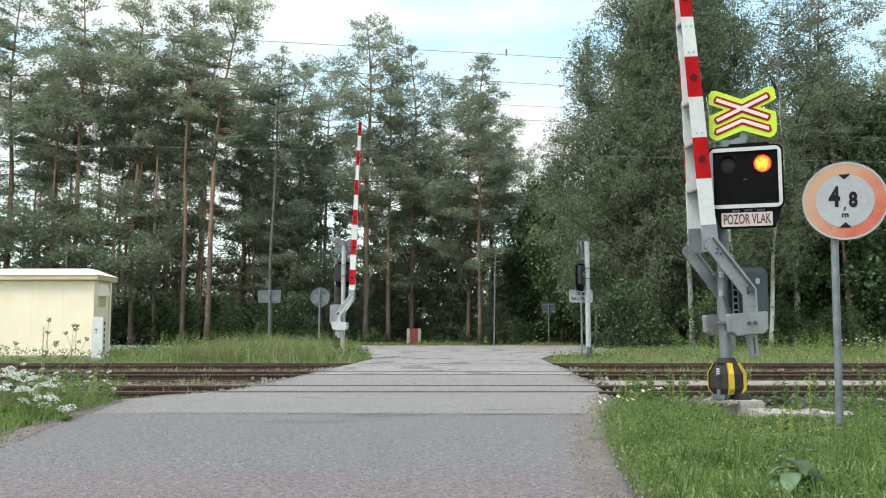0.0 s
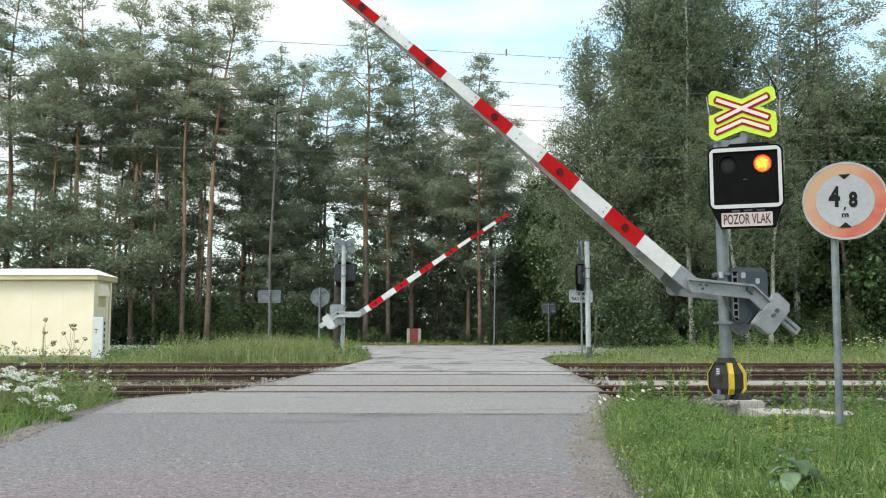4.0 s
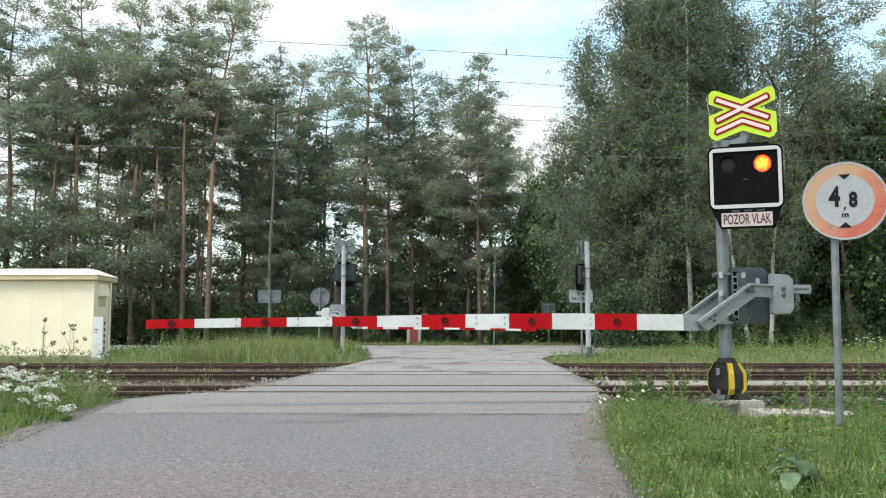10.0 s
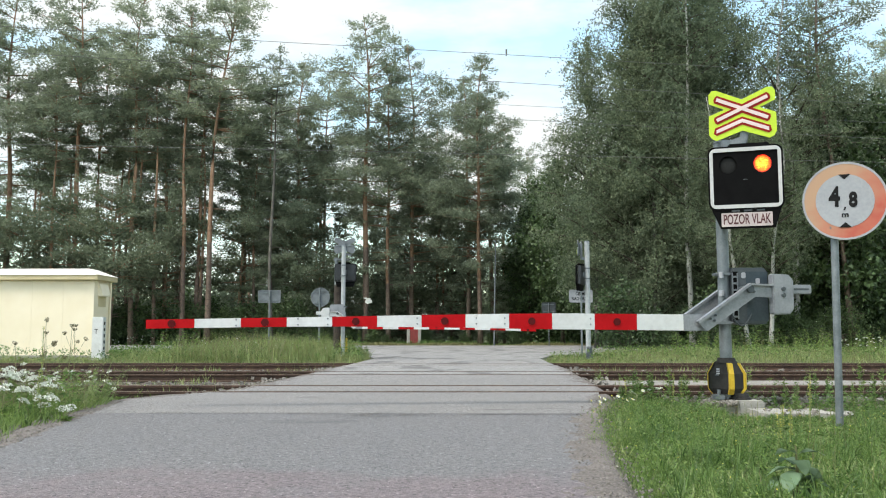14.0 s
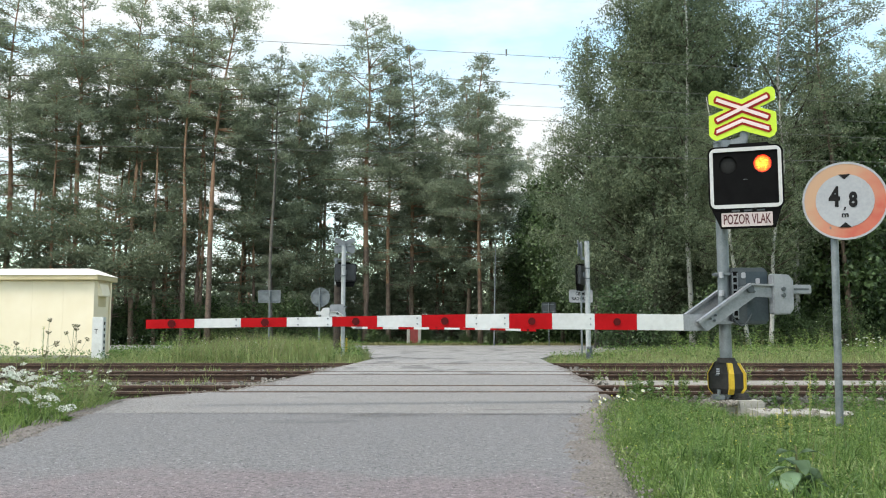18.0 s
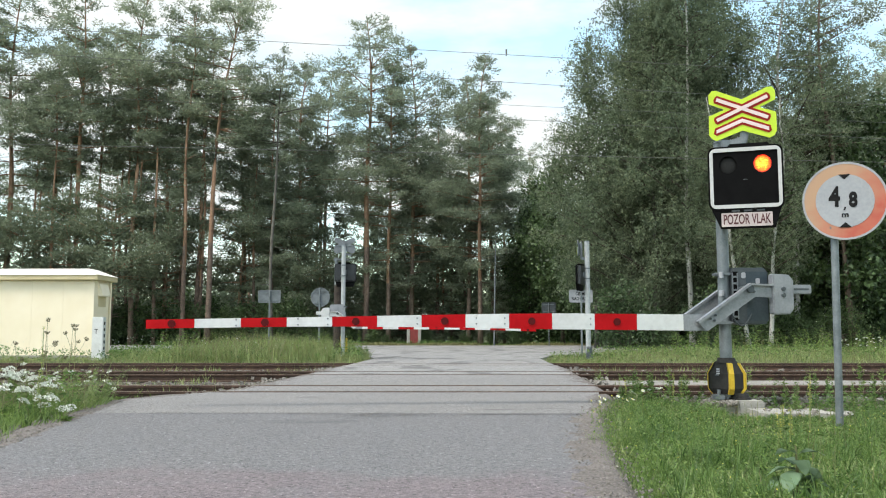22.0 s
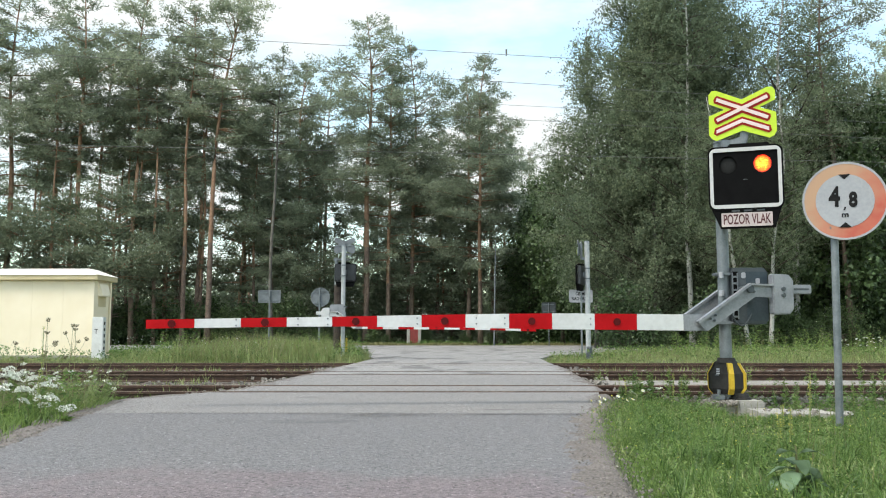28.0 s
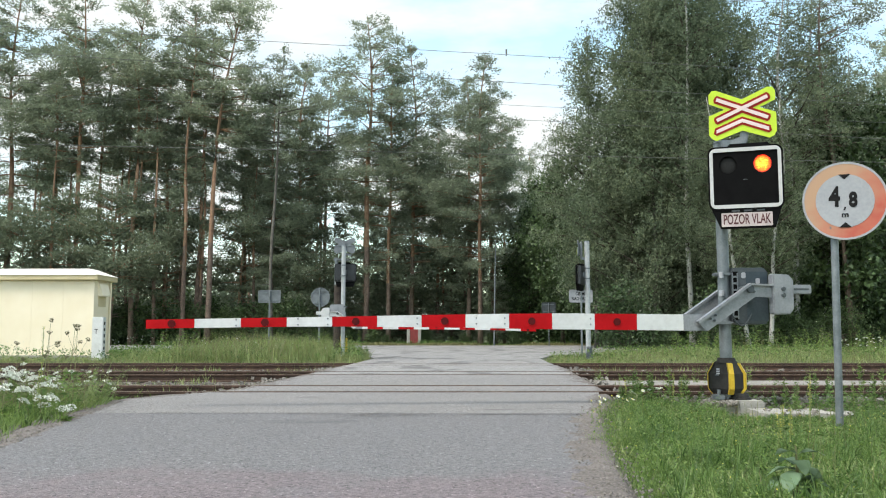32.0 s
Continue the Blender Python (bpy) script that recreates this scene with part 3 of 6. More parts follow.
def sliver(bm, x, y, ln, w, turn, z=0.0065):
    """A flat irregular pit or crack in the road."""
    n = 7
    c, q = math.cos(turn), math.sin(turn)
    top = [(-ln / 2 + ln * i / n, w * math.sin(math.pi * (0.04 + 0.92 * i / n)) * random.uniform(0.4, 1.0)) for i in range(n + 1)]
    low = [(u, -v * random.uniform(0.3, 1.0)) for u, v in top]
    bm.faces.new([bm.verts.new((x + u * c - v * q, y + u * q + v * c, z)) for u, v in low + top[::-1]])


# tar joint across the road, broken here and there, and a pitted patch before it
random.seed(3)
bm = bmesh.new()
pts = [(-2.95 + 4.5 * i / 90, 9.053 + 0.05 * noise.noise((i * 0.15, 4.2, 0)) + 0.02 * noise.noise((i * 0.9, 1.2, 0)) - 0.002 * i) for i in range(91)]
for (xa, ya), (xb, yb) in zip(pts, pts[1:]):
    w = 0.009 + 0.011 * noise.noise((xa * 3, 0.5, 2)) + 0.006 * noise.noise((xa * 13, 0.5, 2)) + (0.005 if xa > 0.1 else 0.0)
    if w > 0.002:
        bm.faces.new([bm.verts.new(c) for c in ((xa, ya - w, 0.008), (xb, yb - w, 0.008), (xb, yb + w, 0.008), (xa, ya + w, 0.008))])
tagged(part("road_joint", bm, CRACK), "dark tar joint across the road", "joint", kind="structure")
bm = bmesh.new()
for _ in range(150):
    sliver(bm, random.gauss(-0.55, 0.38), 8.95 - abs(random.gauss(0, 0.28)), random.uniform(0.02, 0.11), random.uniform(0.006, 0.018), random.gauss(0, 0.35))
for _ in range(140):
    y = random.uniform(4.2, 8.9)
    sliver(bm, random.uniform(road_left(y) + 0.3, road_right(y) - 0.1), y, random.uniform(0.015, 0.05), random.uniform(0.004, 0.012), random.gauss(0, 0.5))
for x, y, ln in ((-0.93, 4.36, 0.09), (-0.62, 4.33, 0.07), (-0.42, 5.52, 0.10), (0.05, 5.2, 0.07), (-1.6, 6.0, 0.08)):
    sliver(bm, x, y, ln, 0.018, 0.1)
tagged(part("road_pits", bm, CRACK), "dark pits and short cracks in the worn asphalt", "pits", kind="stuff")


def rail_mesh(length):
    """A flat-bottomed rail: foot, web and head, 0.15 m high, its top at z = 0."""
    prof = [(-0.07, -0.15), (0.07, -0.15), (0.07, -0.138), (0.012, -0.12), (0.01, -0.045), (0.035, -0.036), (0.036, -0.008), (0.028, -0.0), (-0.028, 0.0), (-0.036, -0.008), (-0.035, -0.036), (-0.01, -0.045), (-0.012, -0.12), (-0.07, -0.138)]
    bm = bmesh.new()
    a = [bm.verts.new((-length / 2, y, z)) for y, z in prof]
    b = [bm.verts.new((length / 2, y, z)) for y, z in prof]
    n = len(prof)
    for i in range(n):
        bm.faces.new((a[i], a[(i + 1) % n], b[(i + 1) % n], b[i]))
    bm.faces.new(a[::-1])
    bm.faces.new(b)
    me = mesh_of("rail", bm, RUST)
    me.materials.append(RAIL_TOP)
    for p in me.polygons:
        if p.normal.z > 0.9 and p.center.z > -0.01:
            p.material_index = 1
    return me


RAIL = rail_mesh(240)
SLEEPER_MESH = mesh_of("sleeper", box(-0.12, 0.12, -1.25, 1.25, -0.1, 0.0, 0.012), SLEEPER)
for k in range(3):
    y = (RAILS[2 * k] + RAILS[2 * k + 1]) / 2
    bed = bmesh.new()
    vs = [bed.verts.new((x, y + dy, z)) for x in (-120, 120) for dy, z in ((-2.0, -0.3), (-1.5, -0.165), (1.5, -0.165), (2.0, -0.3))]
    for q in range(3):
        bed.faces.new((vs[q], vs[q + 1], vs[q + 5], vs[q + 4]))
    bed.faces.new((vs[0], vs[4], vs[7], vs[3]))
    tagged(part("ballast_bed_%d" % (k + 1), bed, BALLAST), "dark oily ballast bed of a railway track", "ballast", kind="structure")
    tr = thing("railway_track", "rusty rails on weathered sleepers in ballast", "railway track", pose(0, y, 0.008), "tracks of the line")
    for dy in (-0.75, 0.75):
        part("rail", RAIL, RUST, tr, at=pose(0, dy, 0))
    for i in range(-26, 27):
        x = i * 0.62
        if road_left(y) - 0.1 < x < road_right(y) + 0.1:
            continue
        part("sleeper", SLEEPER_MESH, SLEEPER, tr, at=pose(x, random.uniform(-0.02, 0.02), -0.158, 0, 0, random.uniform(-0.8, 0.8)))
# pale gravel walkway between the first two tracks
bm = bmesh.new()
rows = []
for i in range(81):
    x = 2.9 + i * 0.5
    j = 0.12 * noise.noise((x * 1.7, 2, 0))
    rows.append([bm.verts.new((x, yy, zz)) for yy, zz in ((15.0 + j, -0.2), (15.15 + j, -0.05), (16.3 + j, -0.045), (16.5 + j, -0.2))])
for a, b in zip(rows, rows[1:]):
    for q in range(3):
        bm.faces.new((a[q], a[q + 1], b[q + 1], b[q]))
bm.faces.new(rows[0])
tagged(part("gravel_walkway", bm, PATH), "pale gravel walkway between the tracks", "path", kind="structure")


# ---- the crossing's signals and barriers ----
LEVER = {}


def crossbuck(parent, at):
    """The warning cross for several tracks: a cross over a half cross on a fluorescent board."""
    half = [(0.0, 0.18), (0.305, 0.312), (0.36, 0.31), (0.397, 0.262), (0.397, 0.15), (0.21, 0.067), (0.40, -0.002), (0.403, -0.235), (0.37, -0.285), (0.315, -0.315), (0.0, -0.206)]
    outline = half + [(-x, z) for x, z in half[-2:0:-1]]
    board = part("crossbuck", prism(outline, -0.008, 0.012), GREY_BACK, parent, "fluorescent yellow-green board with a red and white cross", at)
    part("facing", prism(outline, -0.0118, -0.0085), LIME, board, "fluorescent yellow-green sheeting")
    bars = [((-0.315, 0.202), (0.315, -0.068)), ((-0.315, -0.068), (0.315, 0.202))]
    for k, (p, q) in enumerate(bars):
        part("red_bar", prism(bar(p, q, 0.049, 0.018), -0.016 - 0.002 * k, -0.0125), CROSS_RED, board)
    for k, (p, q) in enumerate(bars):
        v = (Vector(q) - Vector(p)).normalized() * 0.012
        part("white_bar", prism(bar(Vector(p) + v, Vector(q) - v, 0.021, 0.0), -0.022 - 0.002 * k, -0.0205), CROSS_WHITE, board)
    for s in (-1, 1):
        c = [(0, -0.033), (0, -0.131), (s * 0.31, -0.252), (s * 0.345, -0.224), (s * 0.33, -0.161)]
        part("red_bar", prism(c, -0.018, -0.0125), CROSS_RED, board)
        c = [(0, -0.060), (0, -0.104), (s * 0.312, -0.225), (s * 0.312, -0.181)]
        part("white_bar", prism(c, -0.021, -0.0185), CROSS_WHITE, board)
    part("bracket", box(-0.03, 0.03, 0.012, 0.10, -0.36, 0.2, 0.006), GALVANISED, board)
    part("bracket", box(-0.36, 0.36, 0.012, 0.04, -0.02, 0.02, 0.004), GALVANISED, board)
    part("knee_bracket", prism([(-0.308, -0.39), (-0.29, -0.36), (-0.203, -0.325), (-0.007, -0.28), (0.043, -0.2), (0.07, -0.2), (0.066, -0.29), (0.03, -0.385)], 0.016, 0.08, bevel=0.012), GREY_BACK, board)
    return board


def light_board(parent, at, lit=True):
    """A black two-lamp warning board in a white frame, with its lettered skirt."""
    body = part("light_board", box(-0.43, 0.43, 0.035, 0.15, -0.36, 0.36, 0.03), BLACK if lit else BOARD_BACK, parent, "black warning light board in a white frame", at)
    lamps = ((-0.21, 0.165), (0.21, 0.165))
    holes = [circle(0.107, 32, x, z) for x, z in lamps]
    part("panel", pierced(rounded(0.84, 0.70, 0.05), holes, -0.012, -0.004), BLACK, body)
    part("white_frame", pierced(rounded(0.87, 0.735, 0.075), [rounded(0.785, 0.645, 0.014)], -0.03, -0.008), FRAME_GREY, body)
    part("rim", pierced(rounded(0.91, 0.775, 0.09), [rounded(0.868, 0.733, 0.074)], -0.026, 0.036), BLACK, body)
    for x, z in lamps:
        bm = bmesh.new()
        bmesh.ops.create_uvsphere(bm, u_segments=24, v_segments=10, radius=0.13)
        for v in bm.verts:
            v.co = Vector((x + v.co.x * 0.85, 0.034 - max(0.0, -v.co.y) * 0.11, z + v.co.z * 0.85))
        part("lens", bm, DARK_LENS, body, "dark unlit signal lens", smooth=True)
    # The glint on a dark third lens's upper rim, modelled as a grey arc.
    part("lens_rim", bent_tube([(0.1 * math.cos(radians(a)), -0.014, -0.12 + 0.1 * math.sin(radians(a))) for a in range(74, 111, 6)], 0.0022, 5), GREY_BACK, body)
    skirt = [(-0.42, -0.375), (0.42, -0.375), (0.345, -0.60), (-0.315, -0.60)]
    part("skirt", prism(skirt, -0.02, 0.1), BLACK, body)
    part("text_plate", prism(rounded(0.615, 0.165, 0.008, 2, 0.0, -0.505), -0.027, -0.0205), PLATE_WHITE, body, "white plate with dark red lettering")
    for x in (-0.13, 0.02, 0.17):
        part("vent", box(x - 0.05, x + 0.05, -0.026, -0.0205, -0.408, -0.388, 0.003), DARK_GREY, body)
    if lit:
        lettering("lettering", "POZOR VLAK", 0.115, DARK_RED, body, pose(0, -0.0285, -0.507), squeeze=0.57, stretch=0.003)
        bm = bmesh.new()
        bmesh.ops.create_cone(bm, cap_ends=True, segments=32, radius1=0.115, radius2=0.115, depth=0.008, matrix=Matrix.Rotation(radians(90), 4, "X"))
        LEVER["glow"] = part("lit_lamp", bm, LIT_LENS, body, "glowing red warning lamp", pose(0.21, 0.007, 0.165))
    part("hood", box(-0.2, 0.3, 0.0, 0.2, 0.375, 0.425, 0.015), BLACK, body)
    part("arm", box(-0.06, 0.06, 0.15, 0.30, -0.1, 0.1, 0.01), GALVANISED, body)
    return body


def boom(parent, pivot, length=6.92, first=1.362, steel=None, pitch=0.5043):
    """The swinging arm: two cranked levers with counterweights, and a tapering striped channel beam open below."""
    steel = steel or GREY_PAINT
    lever = [(0.33, 0.045), (0.035, 0.06), (-0.005, 0.05), (-0.645, -0.385), (-0.585, -0.47), (-0.53, -0.49), (0.07, -0.09), (0.33, -0.105)]
    arm = part("barrier_arm", prism(lever, -0.26, -0.24), steel, parent, "cranked lever arm with a striped boom", pivot)
    part("rear_lever", prism(lever, 0.43, 0.45), steel, arm)
    for y in (-0.27, 0.44):
        part("lever_flange", prism([(0.0, 0.068), (-0.665, -0.38), (-0.645, -0.405), (0.01, 0.045)], y - 0.03, y + 0.05), steel, arm)
        part("lever_flange", prism([(0.002, 0.066), (0.30, 0.052), (0.30, 0.034), (0.004, 0.046)], y - 0.03, y + 0.05), steel, arm)
    for y0, y1 in ((-0.30, -0.19), (0.36, 0.48)):
        w = prism([(0.275, 0.17), (0.29, 0.18), (0.48, 0.17), (0.535, 0.10), (0.535, -0.23), (0.48, -0.30), (0.29, -0.30), (0.275, -0.28)], y0, y1, bevel=0.012)
        part("counterweight", w, steel, arm, "%s counterweight box" % ("grey" if steel is GREY_PAINT else "white"))
    part("counterweight_bar", box(0.43, 0.80, -0.23, -0.16, -0.055, 0.055, 0.01), steel, arm)
    part("bar_slot", box(0.57, 0.76, -0.2335, -0.2302, -0.012, 0.012), DARK_GREY, arm)
    part("counterweight_bar", box(0.43, 0.72, 0.34, 0.40, -0.055, 0.055, 0.01), steel, arm)
    for z in (-0.075, 0.0):
        part("bolt", tube((0.40, -0.32, z), (0.40, -0.30, z), 0.025, seg=12), DARK_GREY, arm)
    for dx, dz in ((-0.50, -0.35), (-0.44, -0.31), (-0.45, -0.37), (-0.50, -0.29), (0.0, -0.01), (0.05, -0.03), (0.03, 0.02)):
        part("bolt", tube((dx, -0.278, dz), (dx, -0.26, dz), 0.014, seg=8), DARK_GREY, arm)
    part("pivot_shaft", tube((0, -0.29, 0), (0, 0.47, 0), 0.045), DARK_GREY, arm)

    def half_height(s):
        return 0.094 - 0.00125 * (s - 0.74) if s < 2.35 else 0.092 - 0.0151 * (s - 2.35) if s < 5.0 else 0.052 - 0.0016 * (s - 5.0)

    def middle(s):
        """The beam bows slightly upwards between its ends."""
        return -0.398 + 0.03 * math.sin(math.pi * (s - 0.35) / 6.8)

    def front(s):
        return -0.205 + 0.022 * s

    def depth(s):
        return 0.42 - 0.125 * (s - 0.7) if s < 2.5 else 0.195 - 0.09 * (s - 2.5) / (length - 2.5)

    def channel(stations, t0=0.0, t1=0.014, z0=0.0):
        """The boom between two distances from the pivot: a channel with walls from t0 to t1 inside its outline."""
        bm = bmesh.new()
        ring = []
        for s in stations:
            h, a, b, c = half_height(s), front(s) + t0, front(s) + depth(s) - t0, middle(s)
            w = t1 - t0
            ring.append([bm.verts.new((-s, y, c + z)) for y, z in ((a, -h + z0), (a, h - t0), (b, h - t0), (b, -h + z0), (b - w, -h + z0), (b - w, h - t0 - w), (a + w, h - t0 - w), (a + w, -h + z0))])
        n = len(ring[0])
        for p, q in zip(ring, ring[1:]):
            for i in range(n):
                bm.faces.new((p[i], p[(i + 1) % n], q[(i + 1) % n], q[i]))
        for r in (ring[0], ring[-1]):
            bm.faces.new((r[0], r[1], r[6], r[7]))
            bm.faces.new((r[1], r[2], r[5], r[6]))
            bm.faces.new((r[2], r[3], r[4], r[5]))
        return bm

    part("root_bracket", channel((0.50, 0.80), -0.006, 0.02), GREY_PAINT, arm)
    edges = [0.74] + [first + pitch * i for i in range(11)] + [length]
    part("lining", channel([0.8] + edges[1:-1] + [length - 0.004], 0.0165, 0.020, 0.004), WHITE_PAINT, arm, "plain white inside of the boom")
    for i, (a, b) in enumerate(zip(edges, edges[1:])):
        red = i % 2 == 1
        part("red_stripe" if red else "white_stripe", channel((a + 0.001, b - 0.001)), RED_PAINT if red else WHITE_PAINT, arm)
        if red:
            s = (a + b) / 2 - 0.012
            f, g = front(s), front(s) + depth(s)
            part("reflector", tube((-s, f - 0.010, middle(s)), (-s, f + 0.002, middle(s)), 0.043, seg=20), REFLECTOR, arm)
            part("reflector", tube((-s, g + 0.010, middle(s)), (-s, g - 0.002, middle(s)), 0.043, seg=20), REFLECTOR, arm)
        if i in (0, 1, 2, 4, 6, 8, 10):
            s = b - 0.07 if i else b - 0.12
            h = half_height(s)
            part("gusset", box(-s - 0.01, -s + 0.01, front(s) + 0.021, front(s) + depth(s) - 0.021, middle(s) - h - 0.002, middle(s) + h - 0.022), GREY_PAINT, arm)
        if not red and 0 < i < 11:
            for dz in (-0.032, 0.034):
                for ds in ((0.05,) if i % 4 else (0.05, 0.38)):
                    s = a + ds
                    part("rivet", tube((-s, front(s) - 0.005, middle(s) + dz), (-s, front(s) + 0.002, middle(s) + dz), 0.011, seg=6), GREY_PAINT, arm)
    part("tip_plate", box(-length - 0.006, -length + 0.001, front(length), front(length) + depth(length), middle(length) - half_height(length), middle(length) + half_height(length)), RED_PAINT, arm)
    return arm


# Far lever and counterweight steel; its sunlit brightness is put into the colour.
SUNLIT_STEEL = material("sunlit_steel", (0.46, 0.475, 0.49), (0.60, 0.61, 0.62), 4, 0.5, 0.0)
CASE_BLUE = material("blue_grey_door_paint", (0.028, 0.042, 0.055), (0.055, 0.075, 0.09), 3, 0.5, 0.1)


def crossing_signal(name, label, at, top, cross, lights, yaw=0.0, barrier=None, guard=True, lit=True, arm_x=0.0, reach=(6.92, 1.362), thick=0.072):
    s = thing(name, label, "crossing signal", at, "signals of the level crossing")
    part("post", tube((0, 0, -0.02), (0, 0, top), thick, thick - 0.002, 24), GALVANISED if lit else ZINC, s)
    part("post_cap", tube((0, 0, top), (0, 0, top + 0.03), thick + 0.014, 0.05, 20), GALVANISED, s)
    crossbuck(s, pose(cross[0], -0.26, cross[1], 0, 0, -yaw) @ Matrix.Diagonal((cross[2], 1, cross[3], 1)))
    part("bracket", box(min(0, cross[0]) - 0.03, max(0, cross[0]) + 0.03, -0.2, -0.06, cross[1] - 0.40, cross[1] - 0.3, 0.01), GALVANISED, s)
    light_board(s, pose(lights[0], -0.30, lights[1], 0, 0, -yaw) @ Matrix.Diagonal((lights[2], 1, lights[3], 1)), lit)
    for z in (lights[1] - 0.15, lights[1] + 0.2):
        part("clamp", tube((0, 0, z), (0, 0, z + 0.05), 0.092, seg=20), GALVANISED, s)
    if barrier is not None:
        px, pz = barrier
        bm = prism([(px - 0.14, pz - 0.40), (px - 0.14, pz + 0.2), (px - 0.12, pz + 0.255), (px + 0.27, pz + 0.245), (px + 0.30, pz + 0.20), (px + 0.30, pz - 0.36), (px + 0.26, pz - 0.42), (px - 0.1, pz - 0.42)], -0.105, 0.17, bevel=0.012)
        case = part("drive_case", bm, DARK_GREY if lit else GREY_PAINT, s, "dark grey barrier drive case" if lit else "pale grey barrier drive case")
        part("case_lid", box(px - 0.12, px + 0.26, -0.09, 0.15, pz + 0.246, pz + 0.265, 0.004), DARK_GREY, case)
        part("lock", prism(rounded(0.05, 0.07, 0.018, 3, px + 0.17, pz + 0.1), -0.118, -0.1055), SIGN_WHITE, case)
        part("case_door", box(px + 0.03, px + 0.285, -0.110, -0.1052, pz - 0.38, pz + 0.215, 0.002), CASE_BLUE, case, "blue-grey case door")
        # Black plate added behind the rungs; it paints the shade of their gaps.
        part("terminal_plate", box(px - 0.137, px - 0.065, -0.112, -0.1052, pz - 0.37, pz + 0.215, 0.002), BLACK, case)
        part("lock", prism(rounded(0.05, 0.07, 0.018, 3, px + 0.0, pz + 0.17), -0.118, -0.1055), SIGN_WHITE, case)
        for x in (px - 0.135, px - 0.075):
            part("ladder_rail", box(x - 0.006, x + 0.006, -0.128, -0.112, pz - 0.36, pz + 0.20, 0.002), GREY_BACK, case)
        for k in range(7):
            z = pz - 0.34 + 0.08 * k
            part("rung", box(px - 0.129, px - 0.081, -0.126, -0.114, z, z + 0.022, 0.003), GREY_BACK, case)
        for z in (pz - 0.42, pz + 0.17):
            part("clamp", box(-0.11, px - 0.15, -0.10, 0.10, z, z + 0.035, 0.005), GALVANISED, s)
            part("clamp_bolt", tube((-0.14, -0.085, z + 0.018), (0.12, -0.085, z + 0.018), 0.01, seg=8), GALVANISED, s)
        for z in (pz - 0.08, pz + 0.14):
            part("junction", tube((-0.06, -0.1, z), (-0.06, -0.1, z + 0.07), 0.03, seg=10), SIGN_WHITE, s)
        part("cable", bent_tube([(px + 0.07 - 0.30 * k / 14, -0.155 + 0.06 * (k / 14) ** 2, pz - 0.22 - 0.22 * math.sin(math.pi * min(1.0, 0.12 + k / 15)) + 0.12 * (k / 14) ** 4) for k in range(15)], 0.009, 6), DARK_GREY, s)
        arm = boom(s, pose(arm_x, -0.068, pz - 0.02), *reach)
    else:
        arm = None
    if guard:
        bm = bmesh.new()
        turns = [radians(a) for a in (-202, -93, -26, 46, 106)]
        prof = ((0.035, 0.17), (0.10, 0.215), (0.28, 0.215), (0.405, 0.145), (0.425, 0.12))
        rings = [[bm.verts.new((r * math.cos(a), r * math.sin(a), z)) for a in turns] for z, r in prof]
        for p, q in zip(rings, rings[1:]):
            for i in range(5):
                bm.faces.new((p[i], p[(i + 1) % 5], q[(i + 1) % 5], q[i]))
        bm.faces.new(rings[0][::-1])
        bm.faces.new(rings[-1])
        g = part("base_guard", bm, RUBBER, s, "black five-sided base guard with yellow corner ribs")
        part("guard_collar", tube((0, 0, 0.405), (0, 0, 0.465), 0.12, 0.10, 14), RUBBER, g)
        part("guard_foot", tube((0.13, -0.06, -0.03), (0.13, -0.06, 0.045), 0.115, 0.10, 16), RUBBER, g)
        part("guard_foot_rim", tube((0.13, -0.06, -0.03), (0.13, -0.06, -0.005), 0.135, 0.13, 16), RUBBER, g)
        part("foot_clamp", box(-0.19, -0.07, -0.14, -0.02, -0.03, 0.03, 0.01), GALVANISED, g, "grey foot clamp")
        part("foot_bolt", tube((-0.13, -0.10, 0.03), (-0.13, -0.10, 0.09), 0.022, seg=8), GALVANISED, g)
        for k in range(3):
            part("label_bar", box(-0.02, 0.02, -0.004, 0.0, -0.012, 0.006), SIGN_WHITE, g, "white label", pose(-0.142, -0.128, 0.335 - 0.026 * k, -18, 0, -44))
        for k, a in enumerate(turns):
            c, q = math.cos(a), math.sin(a)
            n0 = Vector((-q, c, 0)) * 0.03
            rib = bmesh.new()
            lo = [[rib.verts.new(Vector((c * (r + d), q * (r + d), z)) + n0 * e) for z, r in prof[:-1]] for d, e in ((-0.03 if k else -0.004, 1), (0.012 if k else 0.006, 1), (0.012 if k else 0.006, -1), (-0.03 if k else -0.004, -1))]
            for u, v in zip(lo, lo[1:] + lo[:1]):
                for i in range(len(u) - 1):
                    rib.faces.new((u[i], u[i + 1], v[i + 1], v[i]))
            rib.faces.new([l[0] for l in lo])
            rib.faces.new([l[-1] for l in lo])
            part("guard_rib", rib, YELLOW, g)
        for i in range(2):
            a = (turns[i] + turns[i + 1]) / 2
            part("grip_slot", box(-0.03, 0.03, -0.006, 0.004, -0.008, 0.008, 0.002), DARK_GREY, g, at=pose(math.cos(a) * 0.172, math.sin(a) * 0.172, 0.26, 0, 0, math.degrees(a) + 90))
    return s, arm


near_signal, near_arm = crossing_signal("crossing_signal", "galvanised warning signal with red lamps and a striped barrier", pose(3.425, 10.6, 0.06), 3.1, (0.204, 3.406, 0.965, 1.0), (0.205, 2.616, 0.938, 1.0), 18.0, (0.205, 1.287), arm_x=0.167)
LEVER["near"] = near_arm
